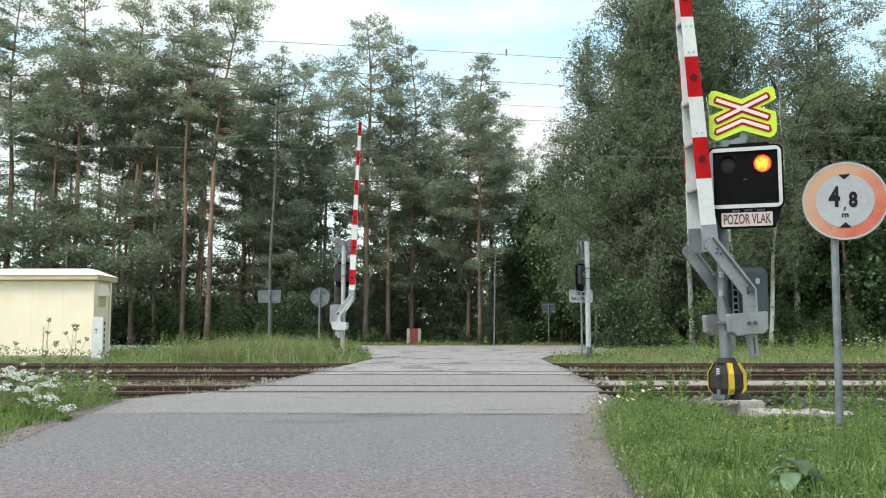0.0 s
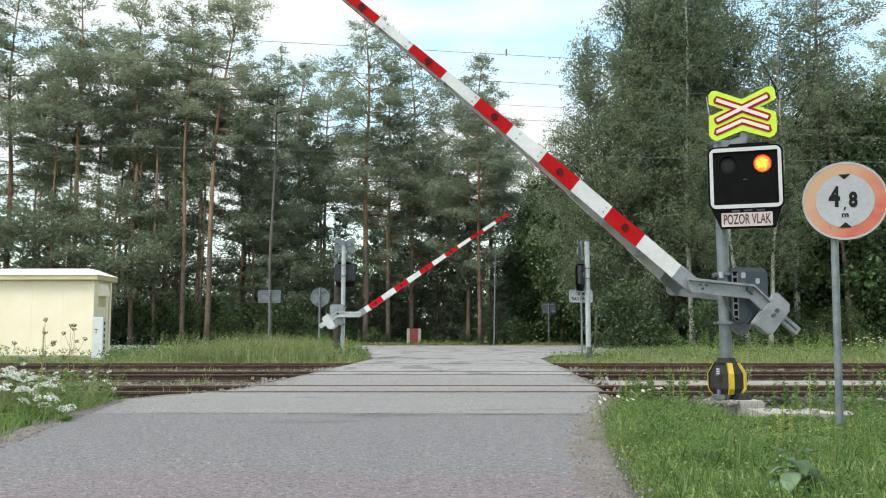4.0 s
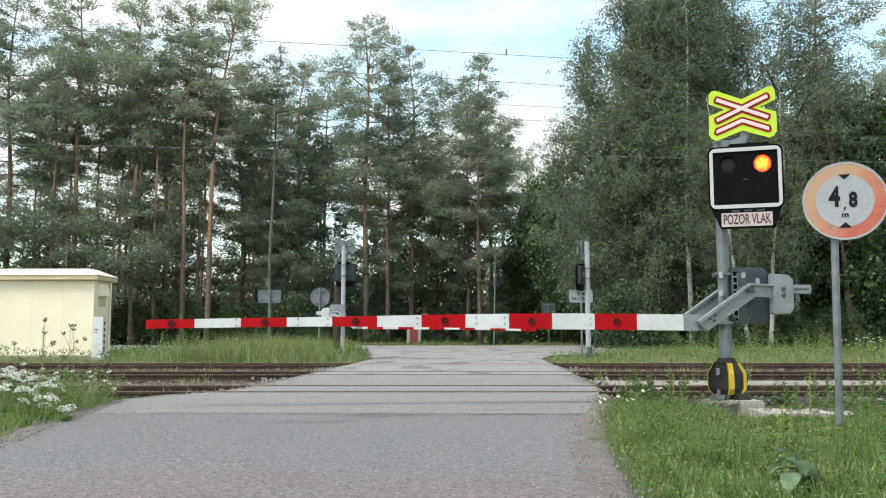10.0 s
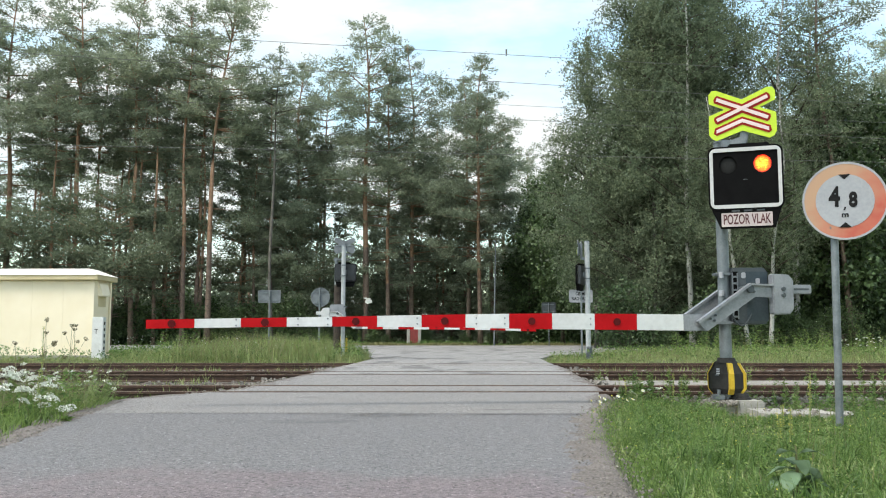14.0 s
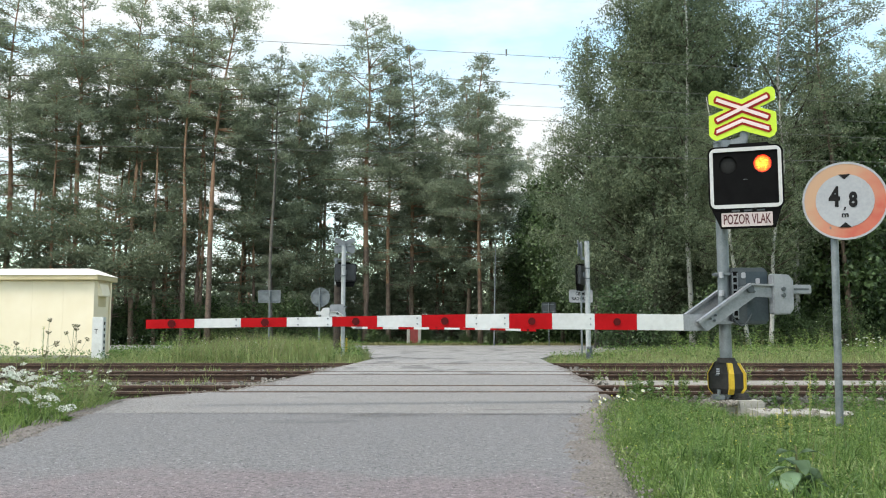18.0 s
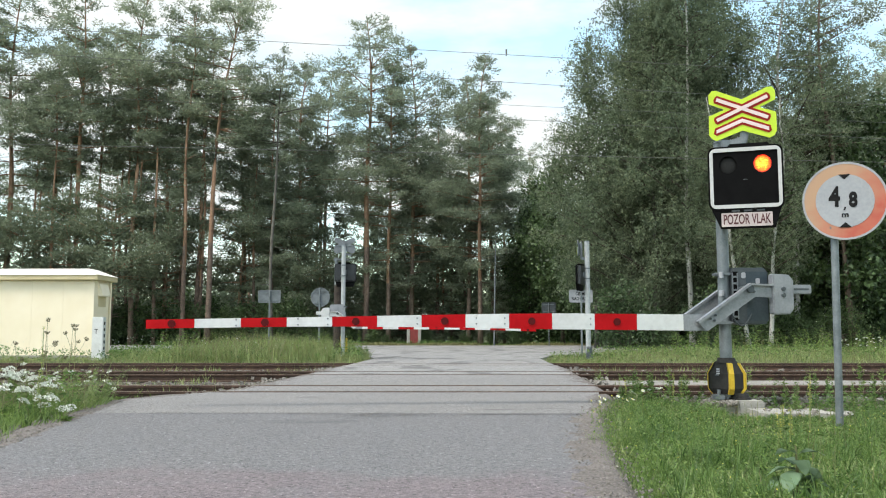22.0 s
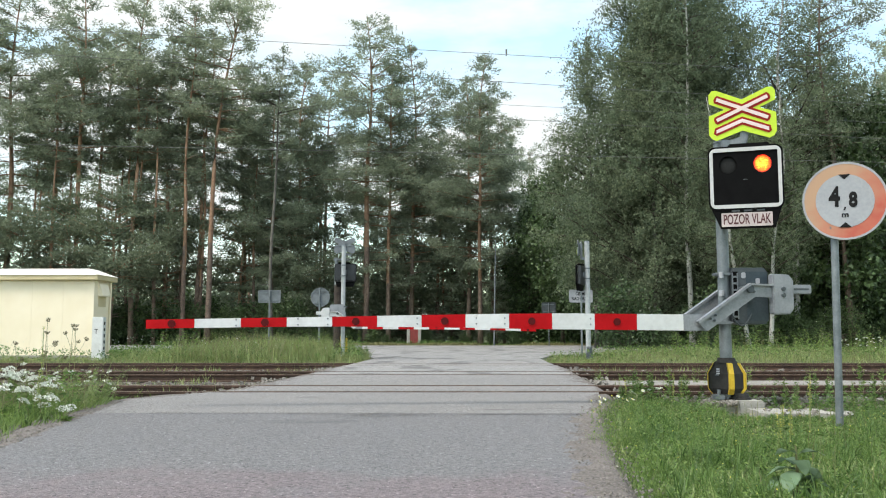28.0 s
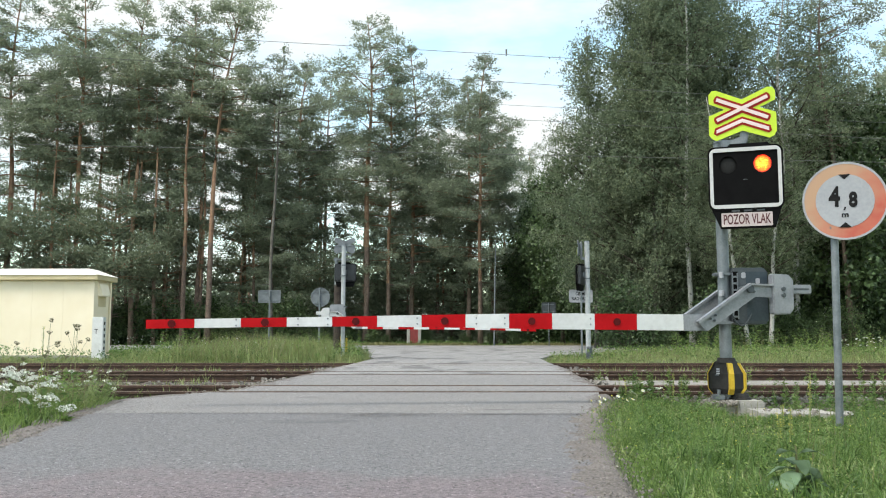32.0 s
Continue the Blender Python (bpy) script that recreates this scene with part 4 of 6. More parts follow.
far_signal, far_arm = crossing_signal("crossing_signal", "galvanised warning signal with striped barrier beyond the tracks", pose(-3.326, 29.0, 0.0, 0, 0, 180), 3.760, (0.0, 3.798, 0.86, 0.86), (-0.04, 2.887, 0.8, 0.8), 0.0, (0.12, 1.55), False, False, 0.13, (6.55, 0.97, SUNLIT_STEEL, 0.5083))
LEVER["far"] = far_arm
side_signal, _ = crossing_signal("crossing_signal", "galvanised warning signal turned to the forest lane", pose(4.990, 30.0, 0.0, 0, 0, -111), 4.020, (0.0, 3.783, 0.9, 0.9), (0.0, 2.86, 0.9, 0.9), 0.0, None, False, False, thick=0.088)

foot = thing("signal_foundation", "grey concrete foundation block under the signal", "foundation", pose(3.47, 10.55, 0))
part("block", box(-0.03, 0.29, -0.3, 0.35, -0.35, 0.031, 0.02), CONCRETE, foot)
part("ledge", box(-0.36, -0.033, -0.2, 0.35, -0.35, -0.012, 0.02), CONCRETE, foot)


def rough_slab(w, d, top, seed):
    """A broken concrete slab with a wavering outline and a pitted top."""
    bm = bmesh.new()
    n, m = 18, 12
    grid = [[bm.verts.new((-w / 2 + w * i / n + 0.035 * noise.noise((j * 0.7, seed, 0)) * (abs(i - n / 2) > n / 2 - 2), -d / 2 + d * j / m + 0.04 * noise.noise((i * 0.6, seed, 5)) * (abs(j - m / 2) > m / 2 - 2),
                           top + 0.008 * noise.noise((i * 0.4, j * 0.4, seed)) + 0.005 * noise.noise((i * 1.7, j * 1.7, seed)))) for i in range(n + 1)] for j in range(m + 1)]
    for p, q in zip(grid, grid[1:]):
        for i in range(n):
            bm.faces.new((p[i], p[i + 1], q[i + 1], q[i]))
    r = bmesh.ops.extrude_face_region(bm, geom=bm.faces[:])
    for v in [g for g in r["geom"] if isinstance(g, bmesh.types.BMVert)]:
        v.co.z = top - 0.16
    return bm


slab = thing("concrete_slab", "pale broken concrete cover slab in the grass", "slab", pose(3.92, 9.75, -0.085, 0, 0, -4))
part("cover", rough_slab(0.78, 0.66, 0.045, 1.0), CONCRETE, slab, at=pose(-0.06, 0.02, 0))
part("cover", rough_slab(0.3, 0.5, 0.03, 4.0), CONCRETE, slab, at=pose(0.5, 0.02, 0))


# ---- road signs ----
def height_sign():
    s = thing("height_limit_sign", "weathered round height limit sign with faded red rim", "road sign", pose(3.535, 7.8, -0.03, 0, 0.9, 0))
    part("post", tube((0.01, 0.085, -0.08), (0.01, 0.085, 2.186), 0.033, seg=16), GALVANISED, s)
    part("post_cap", tube((0.01, 0.085, 2.186), (0.01, 0.085, 2.201), 0.036, seg=16), GALVANISED, s)
    face = part("sign_face", prism(circle(0.352, 56, 0, 0), -0.014, 0.0, bevel=0.003), FADED_RED, s, "round face with faded orange-red rim", pose(0.075, 0, 1.995 + 0.044, 0, 0, -24))
    part("edge", pierced(circle(0.356, 56), [circle(0.338, 56)], -0.017, 0.012), SIGN_WHITE, face)
    part("white_field", prism(circle(0.243, 48), -0.017, -0.0145), SIGN_WHITE, face)
    part("triangle", prism([(-0.052, 0.242), (0.052, 0.242), (0.0, 0.195)], -0.020, -0.0175), LETTER, face)
    part("triangle", prism([(-0.052, -0.242), (0.052, -0.242), (0.0, -0.195)], -0.020, -0.0175), LETTER, face)
    lettering("numeral", "4", 0.175, LETTER, face, pose(-0.085, -0.0195, 0.03), squeeze=0.72, stretch=0.009)
    lettering("numeral", "8", 0.125, LETTER, face, pose(0.068, -0.0195, 0.002), squeeze=0.74, stretch=0.009)
    part("comma", prism([(-0.005, -0.055), (0.01, -0.055), (0.0, -0.085), (-0.014, -0.085)], -0.020, -0.0175), LETTER, face)
    lettering("unit", "m", 0.048, LETTER, face, pose(0.0, -0.0195, -0.128), stretch=0.002, squeeze=1.15)
    for z in (1.78, 2.05):
        part("clamp", box(-0.05, 0.09, 0.035, 0.125, z, z + 0.03, 0.004), GALVANISED, s)


height_sign()


def back_sign(x, y, z, post_dx, shape, w, h, label, mat=GREY_BACK, turn=0, bars=False):
    s = thing("road_sign", label, "road sign", pose(x, y, 0, 0, 0, turn))
    part("post", tube((post_dx, -0.05, -0.05), (post_dx, -0.05, z + h * 0.45), 0.035, seg=10), GALVANISED, s)
    pts = circle(w / 2, 32) if shape == "round" else rounded(w, h, 0.05)
    p = part("plate", prism([(a, b + z) for a, b in pts], 0.0, 0.02), mat, s)
    inner = circle(w / 2 - 0.03, 32) if shape == "round" else rounded(w - 0.06, h - 0.06, 0.04)
    part("folded_rim", pierced([(a, b + z) for a, b in pts], [[(a, b + z) for a, b in inner]], -0.025, -0.0005), SIGN_WHITE if bars else mat, p)
    if bars:
        lettering("lettering", "\u010cERMN\u00c1", 0.12, LETTER, p, pose(0.06, -0.004, z + 0.085), squeeze=0.75, stretch=0.004)
        lettering("lettering", "NAD ORLIC\u00cd", 0.12, LETTER, p, pose(0.0, -0.004, z - 0.10), squeeze=0.75, stretch=0.004)
    else:
        for dz in (-0.3, 0.3):
            part("stiffener", box(-w * 0.4, w * 0.4, -0.035, -0.001, z + dz * h - 0.02, z + dz * h + 0.02, 0.004), GALVANISED, p)


back_sign(-6.581, 33, 2.25, 0.02, "rect", 0.85, 0.48, "grey back of a rectangular road sign")
back_sign(-4.651, 33, 2.22, -0.02, "round", 0.73, 0.73, "grey back of a round road sign")
back_sign(5.230, 33, 2.26, 0.0, "rect", 0.9, 0.48, "white rectangular place sign with black lettering", SIGN_WHITE, 6, True)
back_sign(7.521, 62, 2.7, 0.0, "rect", 1.0, 0.8, "dark blue-grey sign at the far lane", DARK_GREY)

# ---- poles, markers and small fixed things ----
pole = thing("wooden_pole", "dark wooden pole with a grey conduit beside the far signal", "pole", pose(-3.629, 30.0, 0))
part("shaft", tube((0, 0, -0.1), (0, 0, 2.6), 0.14, 0.13, 12), WOOD, pole)
part("conduit", tube((-0.05, -0.1, 2.5), (-0.05, -0.1, 3.45), 0.06, seg=10), GALVANISED, pole)
part("conduit_head", box(-0.15, 0.42, -0.16, -0.04, 3.34, 3.42, 0.02), GALVANISED, pole)
p = thing("lamp_post", "thin pale concrete lamp post at the far lane", "lamp post", pose(3.680, 63, 0))
part("shaft", tube((0, 0, -0.1), (0.1, 0, 5.4), 0.055, 0.045, 10), GREY_BACK, p)
part("spigot", tube((0.1, 0, 5.4), (0.16, 0, 7.6), 0.04, 0.03, 8), GALVANISED, p)
# Board red with the shade beyond the far lane put into its colour.
SHADED_RED = material("shaded_red_paint", (0.16, 0.025, 0.025), (0.26, 0.05, 0.045), 4, 0.8)
blk = thing("barrier_board", "red board between two white posts across the far lane", "barrier", pose(-2.371, 70.5, 0.0))
part("board", box(-0.33, 0.36, -0.03, 0.03, 0.12, 1.3, 0.02), SHADED_RED, blk)
for x in (-0.42, 0.47):
    part("post", box(x - 0.12, x + 0.12, -0.09, 0.09, -0.05, 1.32, 0.02), CONCRETE, blk)
for x, y, h in ((-3.452, 29.6, 0.74), (-3.247, 29.4, 0.66)):
    p = thing("marker_peg", "short yellow marker peg in tall grass", "marker", pose(x, y, 0), "yellow marker pegs")
    part("peg", tube((0, 0, -0.05), (0, 0, h), 0.035, seg=8), YELLOW, p)
    part("peg_top", tube((0, 0, h), (0, 0, h + 0.03), 0.04, 0.03, 8), YELLOW, p)
cab = thing("cable_pit", "dark grey cable housing at the foot of a signal", "housing", pose(4.971, 29.7, 0))
part("housing", tube((0, 0, 0), (0, 0, 0.36), 0.13, 0.09, 10), DARK_GREY, cab)
part("cap", tube((0, 0, 0.36), (0, 0, 0.41), 0.11, 0.07, 10), DARK_GREY, cab)

mk = thing("track_marker", "white square marker post with a black letter beside the hut", "marker post", pose(-11.181, 28.4, 0))
part("shaft", box(-0.19, 0.17, -0.12, 0.12, -0.1, 1.38, 0.015), WHITE_PAINT, mk)
lettering("letter", "T", 0.15, LETTER, mk, pose(-0.05, -0.1225, 0.9))
for i in range(5):
    z = 1.12 - 0.2 * i
    part("letter_bar", box(0.1705, 0.174, -0.05, 0.05, z, z + 0.1), LETTER, mk)


ROOF_WHITE = material("pale_sheet_roof", (0.80, 0.77, 0.68), (0.88, 0.85, 0.78), 2, 0.5)


def hut():
    X = -11.633
    h = thing("relay_hut", "cream rendered railway relay hut with a flat sheet roof", "hut", pose(X, 29.0, 0, 0, 0, -1.5))
    W, D = 5.2, 1.35
    part("wall", box(-W, 0, 0, D, -0.2, 2.62, 0.012), CREAM, h)
    part("plinth", box(-W - 0.02, 0.02, -0.02, D + 0.02, -0.2, 0.12, 0.01), CONCRETE, h)
    part("fascia", box(-W - 0.16, 0.16, -0.18, D + 0.18, 2.62, 2.79, 0.012), ROOF_CREAM, h)
    bm = bmesh.new()
    low = [bm.verts.new(c) for c in ((-W - 0.19, -0.21, 2.79), (0.19, -0.21, 2.79), (0.19, D + 0.21, 2.79), (-W - 0.19, D + 0.21, 2.79))]
    high = [bm.verts.new(c) for c in ((-W + 0.35, 0.35, 3.03), (-0.35, 0.35, 3.03), (-0.35, D - 0.35, 3.03), (-W + 0.35, D - 0.35, 3.03))]
    bm.faces.new(low[::-1])
    bm.faces.new(high)
    for i in range(4):
        bm.faces.new((low[i], low[(i + 1) % 4], high[(i + 1) % 4], high[i]))
    part("roof", bm, ROOF_WHITE, h, "low hipped pale sheet roof")
    part("downpipe", tube((0.05, D - 0.12, 0.1), (0.05, D - 0.12, 2.62), 0.035, seg=8), CREAM, h)
    v = part("vent_hood", prism([(0.0, 2.1), (0.0, 2.52), (0.05, 2.52), (0.16, 2.16), (0.16, 2.1)], 0.3, 0.95), CREAM, h)
    part("louvre", box(0.0, 0.03, 0.35, 0.9, 1.75, 2.08, 0.004), ROOF_CREAM, v)
    for x in (-1.05, -2.1, -3.15):
        part("panel_seam", box(x - 0.012, x + 0.012, -0.006, 0.0, 0.13, 2.6), CREAM, h)
    part("corner_strip", box(-0.09, 0.006, -0.008, 0.0, 0.13, 2.6), CREAM, h)


hut()

# ---- overhead wires along the tracks ----
def wire(x0, x1, y0, y1, z0, z1, r, sag=0.0, hanger=None, label="thin overhead wire along the railway"):
    w = thing("overhead_wire", label, "wire", pose(0, 0, 0), "overhead line")
    pts = [(x0 + (x1 - x0) * i / 24, y0 + (y1 - y0) * i / 24, z0 + (z1 - z0) * i / 24 - sag * (1 - (2 * i / 24 - 1) ** 2)) for i in range(25)]
    part("strand", bent_tube(pts, r, 5), WIRE, w)
    if hanger:
        part("clamp", tube((hanger[0], hanger[1], hanger[2] - 0.02), (hanger[0], hanger[1], hanger[2] + 0.12), 0.02, seg=6), WIRE, w)


def spanned(ya, yb, Y, r, hang=None):
    """A straight wire above distance Y through two heights at two places along the track, carried on to both sides."""
    (x0, z0), (x1, z1) = ya, yb
    s = (z1 - z0) / (x1 - x0)
    wire(-45, 45, Y, Y, z0 + s * (-45 - x0), z0 + s * (45 - x0), r, 0, hang)


WIRES = (((-4.38, 7.229), (2.67, 6.822), 18.5), ((-4.37, 6.632), (2.66, 6.202), 18.5), ((2.09, 7.238), (3.28, 7.181), 24.0), ((0.25, 6.929), (3.28, 6.767), 24.0), ((-12.44, 6.136), (7.38, 5.717), 24.0), ((4.46, 5.996), (5.42, 5.941), 13.1))
for k, (p, q, y) in enumerate(WIRES):
    spanned(p, q, y, (0.006, 0.006, 0.005, 0.006, 0.008, 0.004)[k], (1.384, 18.5, 6.898) if k == 0 else None)


def gantry(x):
    """A steel portal over the tracks that carries the wires on droppers."""
    g = thing("overhead_gantry", "grey steel portal carrying the overhead wires", "gantry", pose(x, 0, 0), "overhead line")
    for y in (10.9, 27.6):
        part("post", tube((0, y, -0.3), (0, y, 11.0), 0.13, 0.10, 12), GALVANISED, g)
    for z in (10.3, 10.9):
        part("beam", box(-0.05, 0.05, 10.8, 27.7, z - 0.05, z + 0.05, 0.01), GALVANISED, g)
    for i in range(14):
        y = 10.95 + i * 1.18
        part("lacing", tube((0, y, 10.3), (0, y + 1.18, 10.9) if i % 2 else (0, y, 10.9), 0.022, seg=6), GALVANISED, g)
    for (x0, z0), (x1, z1), y in WIRES:
        z = z0 + (z1 - z0) / (x1 - x0) * (x - x0)
        part("dropper", tube((0, y, z - 0.01), (0, y, 10.3), 0.012, seg=6), GALVANISED, g)


for x in (-44.9, 44.9):
    gantry(x)


# ---- trees ----
RNG = np.random.default_rng(7)


def trunk_mesh(name, height, r, mats, split, bend=0.25, seg=10, flare=1.25, stubs=0, limbs=()):
    """A tapered, slightly crooked trunk in two barks, with dead stubs and living limbs."""
    bm = bmesh.new()
    n = 14
    ox, oy = random.uniform(0, 50), random.uniform(0, 50)
    line = []
    for i in range(n + 1):
        t = i / n
        line.append(Vector((bend * (noise.noise((t * 2.2, ox, 0))) * t * 2, bend * (noise.noise((t * 2.2, oy, 5))) * t * 2, height * t - 0.15 * (i == 0))))
    rad = [r * (flare if i == 0 else 1.0) * (1 - 0.86 * (i / n) ** 1.15) for i in range(n + 1)]
    bent_tube(line, rad, seg, bm)

    def on(t):
        k = min(n - 1, int(t * n))
        return line[k].lerp(line[k + 1], t * n - k)

    for _ in range(stubs):
        t = random.uniform(0.12, 0.55)
        a = random.uniform(0, 6.28)
        p = on(t)
        ln = random.uniform(0.4, 1.8)
        tube(p, p + Vector((math.cos(a) * ln, math.sin(a) * ln, random.uniform(-0.25, 0.35) * ln)), 0.03, 0.006, 4, bm)
    for t, way, ln, r0 in limbs:
        p = on(min(0.99, t))
        mid = p + Vector(way) * ln * 0.55
        tip = p + Vector(way) * ln + Vector((0, 0, -0.05 * ln))
        bent_tube([p, mid, tip], [r0, r0 * 0.6, 0.008], 3, bm)
    me = mesh_of(name, bm, mats[0])
    if len(mats) > 1:
        me.materials.append(mats[1])
        for p in me.polygons:
            if p.center.z > split + 0.8 * noise.noise((p.center.x * 3, p.center.y * 3, p.center.z)):
                p.material_index = 1
    for p in me.polygons:
        p.use_smooth = True
    return me, on


def pine(name, label, height, crown_base, radius, r, top_round=0.6, mat=None, young=False, per=42, size=(0.235, 0.10), gap=(0.55, 0.98), count=(3, 4, 5)):
    """A Scots pine: orange upper bark, limbs in loose whorls that carry flat pads of needles with gaps between, an uneven top."""
    root = thing(name, label, "tree", pose(0, 0, -40))
    limbs, pads = [], []
    h = crown_base
    while h < height - 0.35:
        f = (h - crown_base) / (height - crown_base)
        prof = (min(1.0, 0.62 + 2.0 * f) if not young else 1.0) * (1 - f ** (2.6 if not young else 1.1)) ** top_round
        for _ in range(random.choice(count)):
            a = random.uniform(0, 6.283)
            ln = max(0.4, radius * prof * random.uniform(0.45, 1.12) * (1.0 + (0.5 if young else 0.85) * noise.noise((math.cos(a) * 1.3, math.sin(a) * 1.3, h * 0.45 + radius * 7))))
            rise = (-0.06 + 0.62 * f) if not young else (-0.14 + 0.6 * f)
            way = Vector((math.cos(a), math.sin(a), rise + random.uniform(-0.12, 0.16)))
            limbs.append((h / height, tuple(way), ln, 0.018 + 0.012 * ln))
            for k in range(max(2, int(ln * 2.1))):
                t = random.uniform(0.34 if young else 0.46, 1.04) if k else 1.0
                lat = random.gauss(0, 0.26) * ln * t
                w = (0.28 + 0.14 * ln) * random.uniform(0.6, 1.4)
                pads.append((way.x * t * ln - way.y * lat, way.y * t * ln + way.x * lat, h + way.z * t * ln - 0.04 * ln * t + 0.05 * ln * t * t + random.gauss(0.05, 0.08), w))
        h += random.uniform(*gap)
    for k in range(5):
        pads.append((random.gauss(0, 0.18), random.gauss(0, 0.18), height - 0.22 * k, 0.2 + 0.05 * k))
    bark = (PINE_BARK, PINE_ORANGE) if not young else (PINE_BARK,)
    me, on = trunk_mesh("trunk", height, r, bark, height * 0.26, 0.55, stubs=14 if not young else 4, limbs=limbs)
    part("trunk", me, PINE_BARK, root)
    pads = np.array(pads)
    sway = np.array([tuple(on(min(0.999, max(0, z / height)))) for z in pads[:, 2]])
    pads[:, :2] += sway[:, :2]
    many = np.maximum(6, (per * (pads[:, 3] / 0.5) ** 1.5).astype(int))
    c, w = np.repeat(pads[:, :3], many, axis=0), np.repeat(pads[:, 3], many)
    n = len(c)
    q = RNG.normal(0, 1, (n, 3))
    off = q * w[:, None] * np.array([0.42, 0.42, 0.25])
    off[:, 2] -= 0.08 * (off[:, 0] ** 2 + off[:, 1] ** 2) / np.maximum(w, 0.2)
    d = RNG.normal(size=(n, 3)) * np.array([1, 1, 0.5]) + off * 0.9
    d[:, 2] += 0.42
    part("crown", shreds("crown", c + off, d, RNG.uniform(0.65, 1.3, n) * size[0], RNG.uniform(0.7, 1.2, n) * size[1], mat or NEEDLES), NEEDLES, root)
    return root


def broadleaf(name, label, height, crown_base, radius, r, leaves, size, mat, bark, droop=0.0, shape=0.8, clouds=1.5, spread=0.36):
    """A broad-leaved tree: rising limbs, side twigs and clouds of single leaves, hanging where it is a birch."""
    root = thing(name, label, "tree", pose(0, 0, -40))
    limbs, tips = [], []
    n_l = 76 if height > 6 else 22
    for i in range(n_l):
        f = (i + random.random()) / n_l
        h = crown_base + (height - crown_base) * f * 0.97
        prof = (0.5 + 1.6 * f if f < 0.3 else 1.0) * (1 - f ** 2.2) ** shape
        a = random.uniform(0, 6.283)
        ln = max(0.4, radius * prof * random.uniform(0.5, 1.15))
        way = Vector((math.cos(a), math.sin(a), random.uniform(0.25, 0.7) if droop else random.uniform(0.05, 0.5)))
        h0 = max(height * 0.06, h - way.z * ln * 0.6)
        limbs.append((h0 / height, tuple(way), ln, 0.025 + 0.012 * ln))
        for _ in range(int(2 + ln * clouds)):
            s = random.uniform(0.3, 1.05)
            tips.append((way.x * s * ln + random.gauss(0, 0.28) * (0.4 + 0.15 * ln), way.y * s * ln + random.gauss(0, 0.28) * (0.4 + 0.15 * ln), h0 + way.z * s * ln + random.gauss(0, 0.2)))
    me, on = trunk_mesh("trunk", height, r, (bark,), 0, 0.6)
    part("trunk", me, bark, root)
    bm = bmesh.new()
    for t, way, ln, r0 in limbs:
        p = on(min(0.99, t))
        tip = p + Vector(way) * ln
        bent_tube([p, p + Vector(way) * ln * 0.5 + Vector((0, 0, 0.06 * ln)), tip], [r0 * 0.8, r0 * 0.5, 0.006], 4, bm)
    tagged(part("branchwork", bm, TWIG, root), kind="stuff")
    tips = np.array(tips)
    each = max(4, leaves // len(tips))
    n = len(tips) * each
    c = np.repeat(tips, each, axis=0)
    off = RNG.normal(0, spread, (n, 3))
    if droop:
        # leaves sit close along arching twigs that lean outwards and then hang
        m = n // 16 + 1
        which = np.arange(n) // 16
        start = RNG.normal(0, spread, (m, 3)) * np.array([0.9, 0.9, 0.7])
        out = RNG.normal(0, 0.34, (m, 2)) + start[:, :2] * 0.4
        hang = droop * RNG.uniform(0.15, 0.75, m)
        s = RNG.uniform(0, 1, n)
        off = RNG.normal(0, 0.095, (n, 3)) + start[which]
        off[:, :2] += out[which] * s[:, None]
        off[:, 2] += (0.22 * s - s ** 2) * hang[which]
    c = c + off
    c[:, 2] = np.maximum(c[:, 2], 0.15)
    d = RNG.normal(size=(n, 3))
    d[:, 2] -= 0.7 if droop else 0.1
    part("crown", shreds("crown", c, d, RNG.uniform(0.7, 1.3, n) * size, RNG.uniform(0.7, 1.2, n) * size * 0.8, mat), mat, root)
    return root


def planted(ob, x, y, scale, turn, lean=(0, 0), label=""):
    t = copy_thing(ob, pose(x, y, 0, lean[0], lean[1], turn) @ Matrix.Diagonal((scale, scale, scale, 1)))
    return tagged(t, label) if label else t


random.seed(11)
PINE_LABEL = "tall Scots pine with orange upper bark and layered needles"
PINES = [pine("pine_tree", PINE_LABEL, 26, cb, R, r, tr) for cb, R, r, tr in ((13.2, 3.5, 0.23, 0.6), (14.3, 3.1, 0.20, 0.55), (11.0, 3.8, 0.25, 0.7), (17.5, 3.0, 0.19, 0.5), (5.5, 3.9, 0.22, 0.75), (15.0, 3.5, 0.22, 0.45))]
PINES.append(pine("pine_tree", "slender pine with a straight grey trunk", 26, 16.5, 3.0, 0.19, 0.5))
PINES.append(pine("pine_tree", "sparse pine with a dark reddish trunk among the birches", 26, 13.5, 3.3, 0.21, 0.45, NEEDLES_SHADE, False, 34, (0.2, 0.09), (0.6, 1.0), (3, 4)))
for tree, bark in ((PINES[-1], PINE_BARK), (PINES[-2], DARK_BARK)):
    me = next(o for o in tree.children if o.name.startswith("trunk")).data
    me.materials[0] = me.materials[1] = bark
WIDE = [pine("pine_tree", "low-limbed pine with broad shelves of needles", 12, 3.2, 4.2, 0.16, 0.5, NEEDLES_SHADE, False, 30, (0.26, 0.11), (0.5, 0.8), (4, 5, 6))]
BACK = [pine("pine_tree", "pine standing deep in the forest", 26, cb, 4.2, 0.22, 0.6, NEEDLES_DARK, False, 8, (0.5, 0.2), (0.8, 1.3)) for cb in (11.5, 14.5)]
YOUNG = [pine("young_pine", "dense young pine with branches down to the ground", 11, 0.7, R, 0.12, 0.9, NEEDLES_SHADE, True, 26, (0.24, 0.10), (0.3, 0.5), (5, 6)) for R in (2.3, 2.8)]
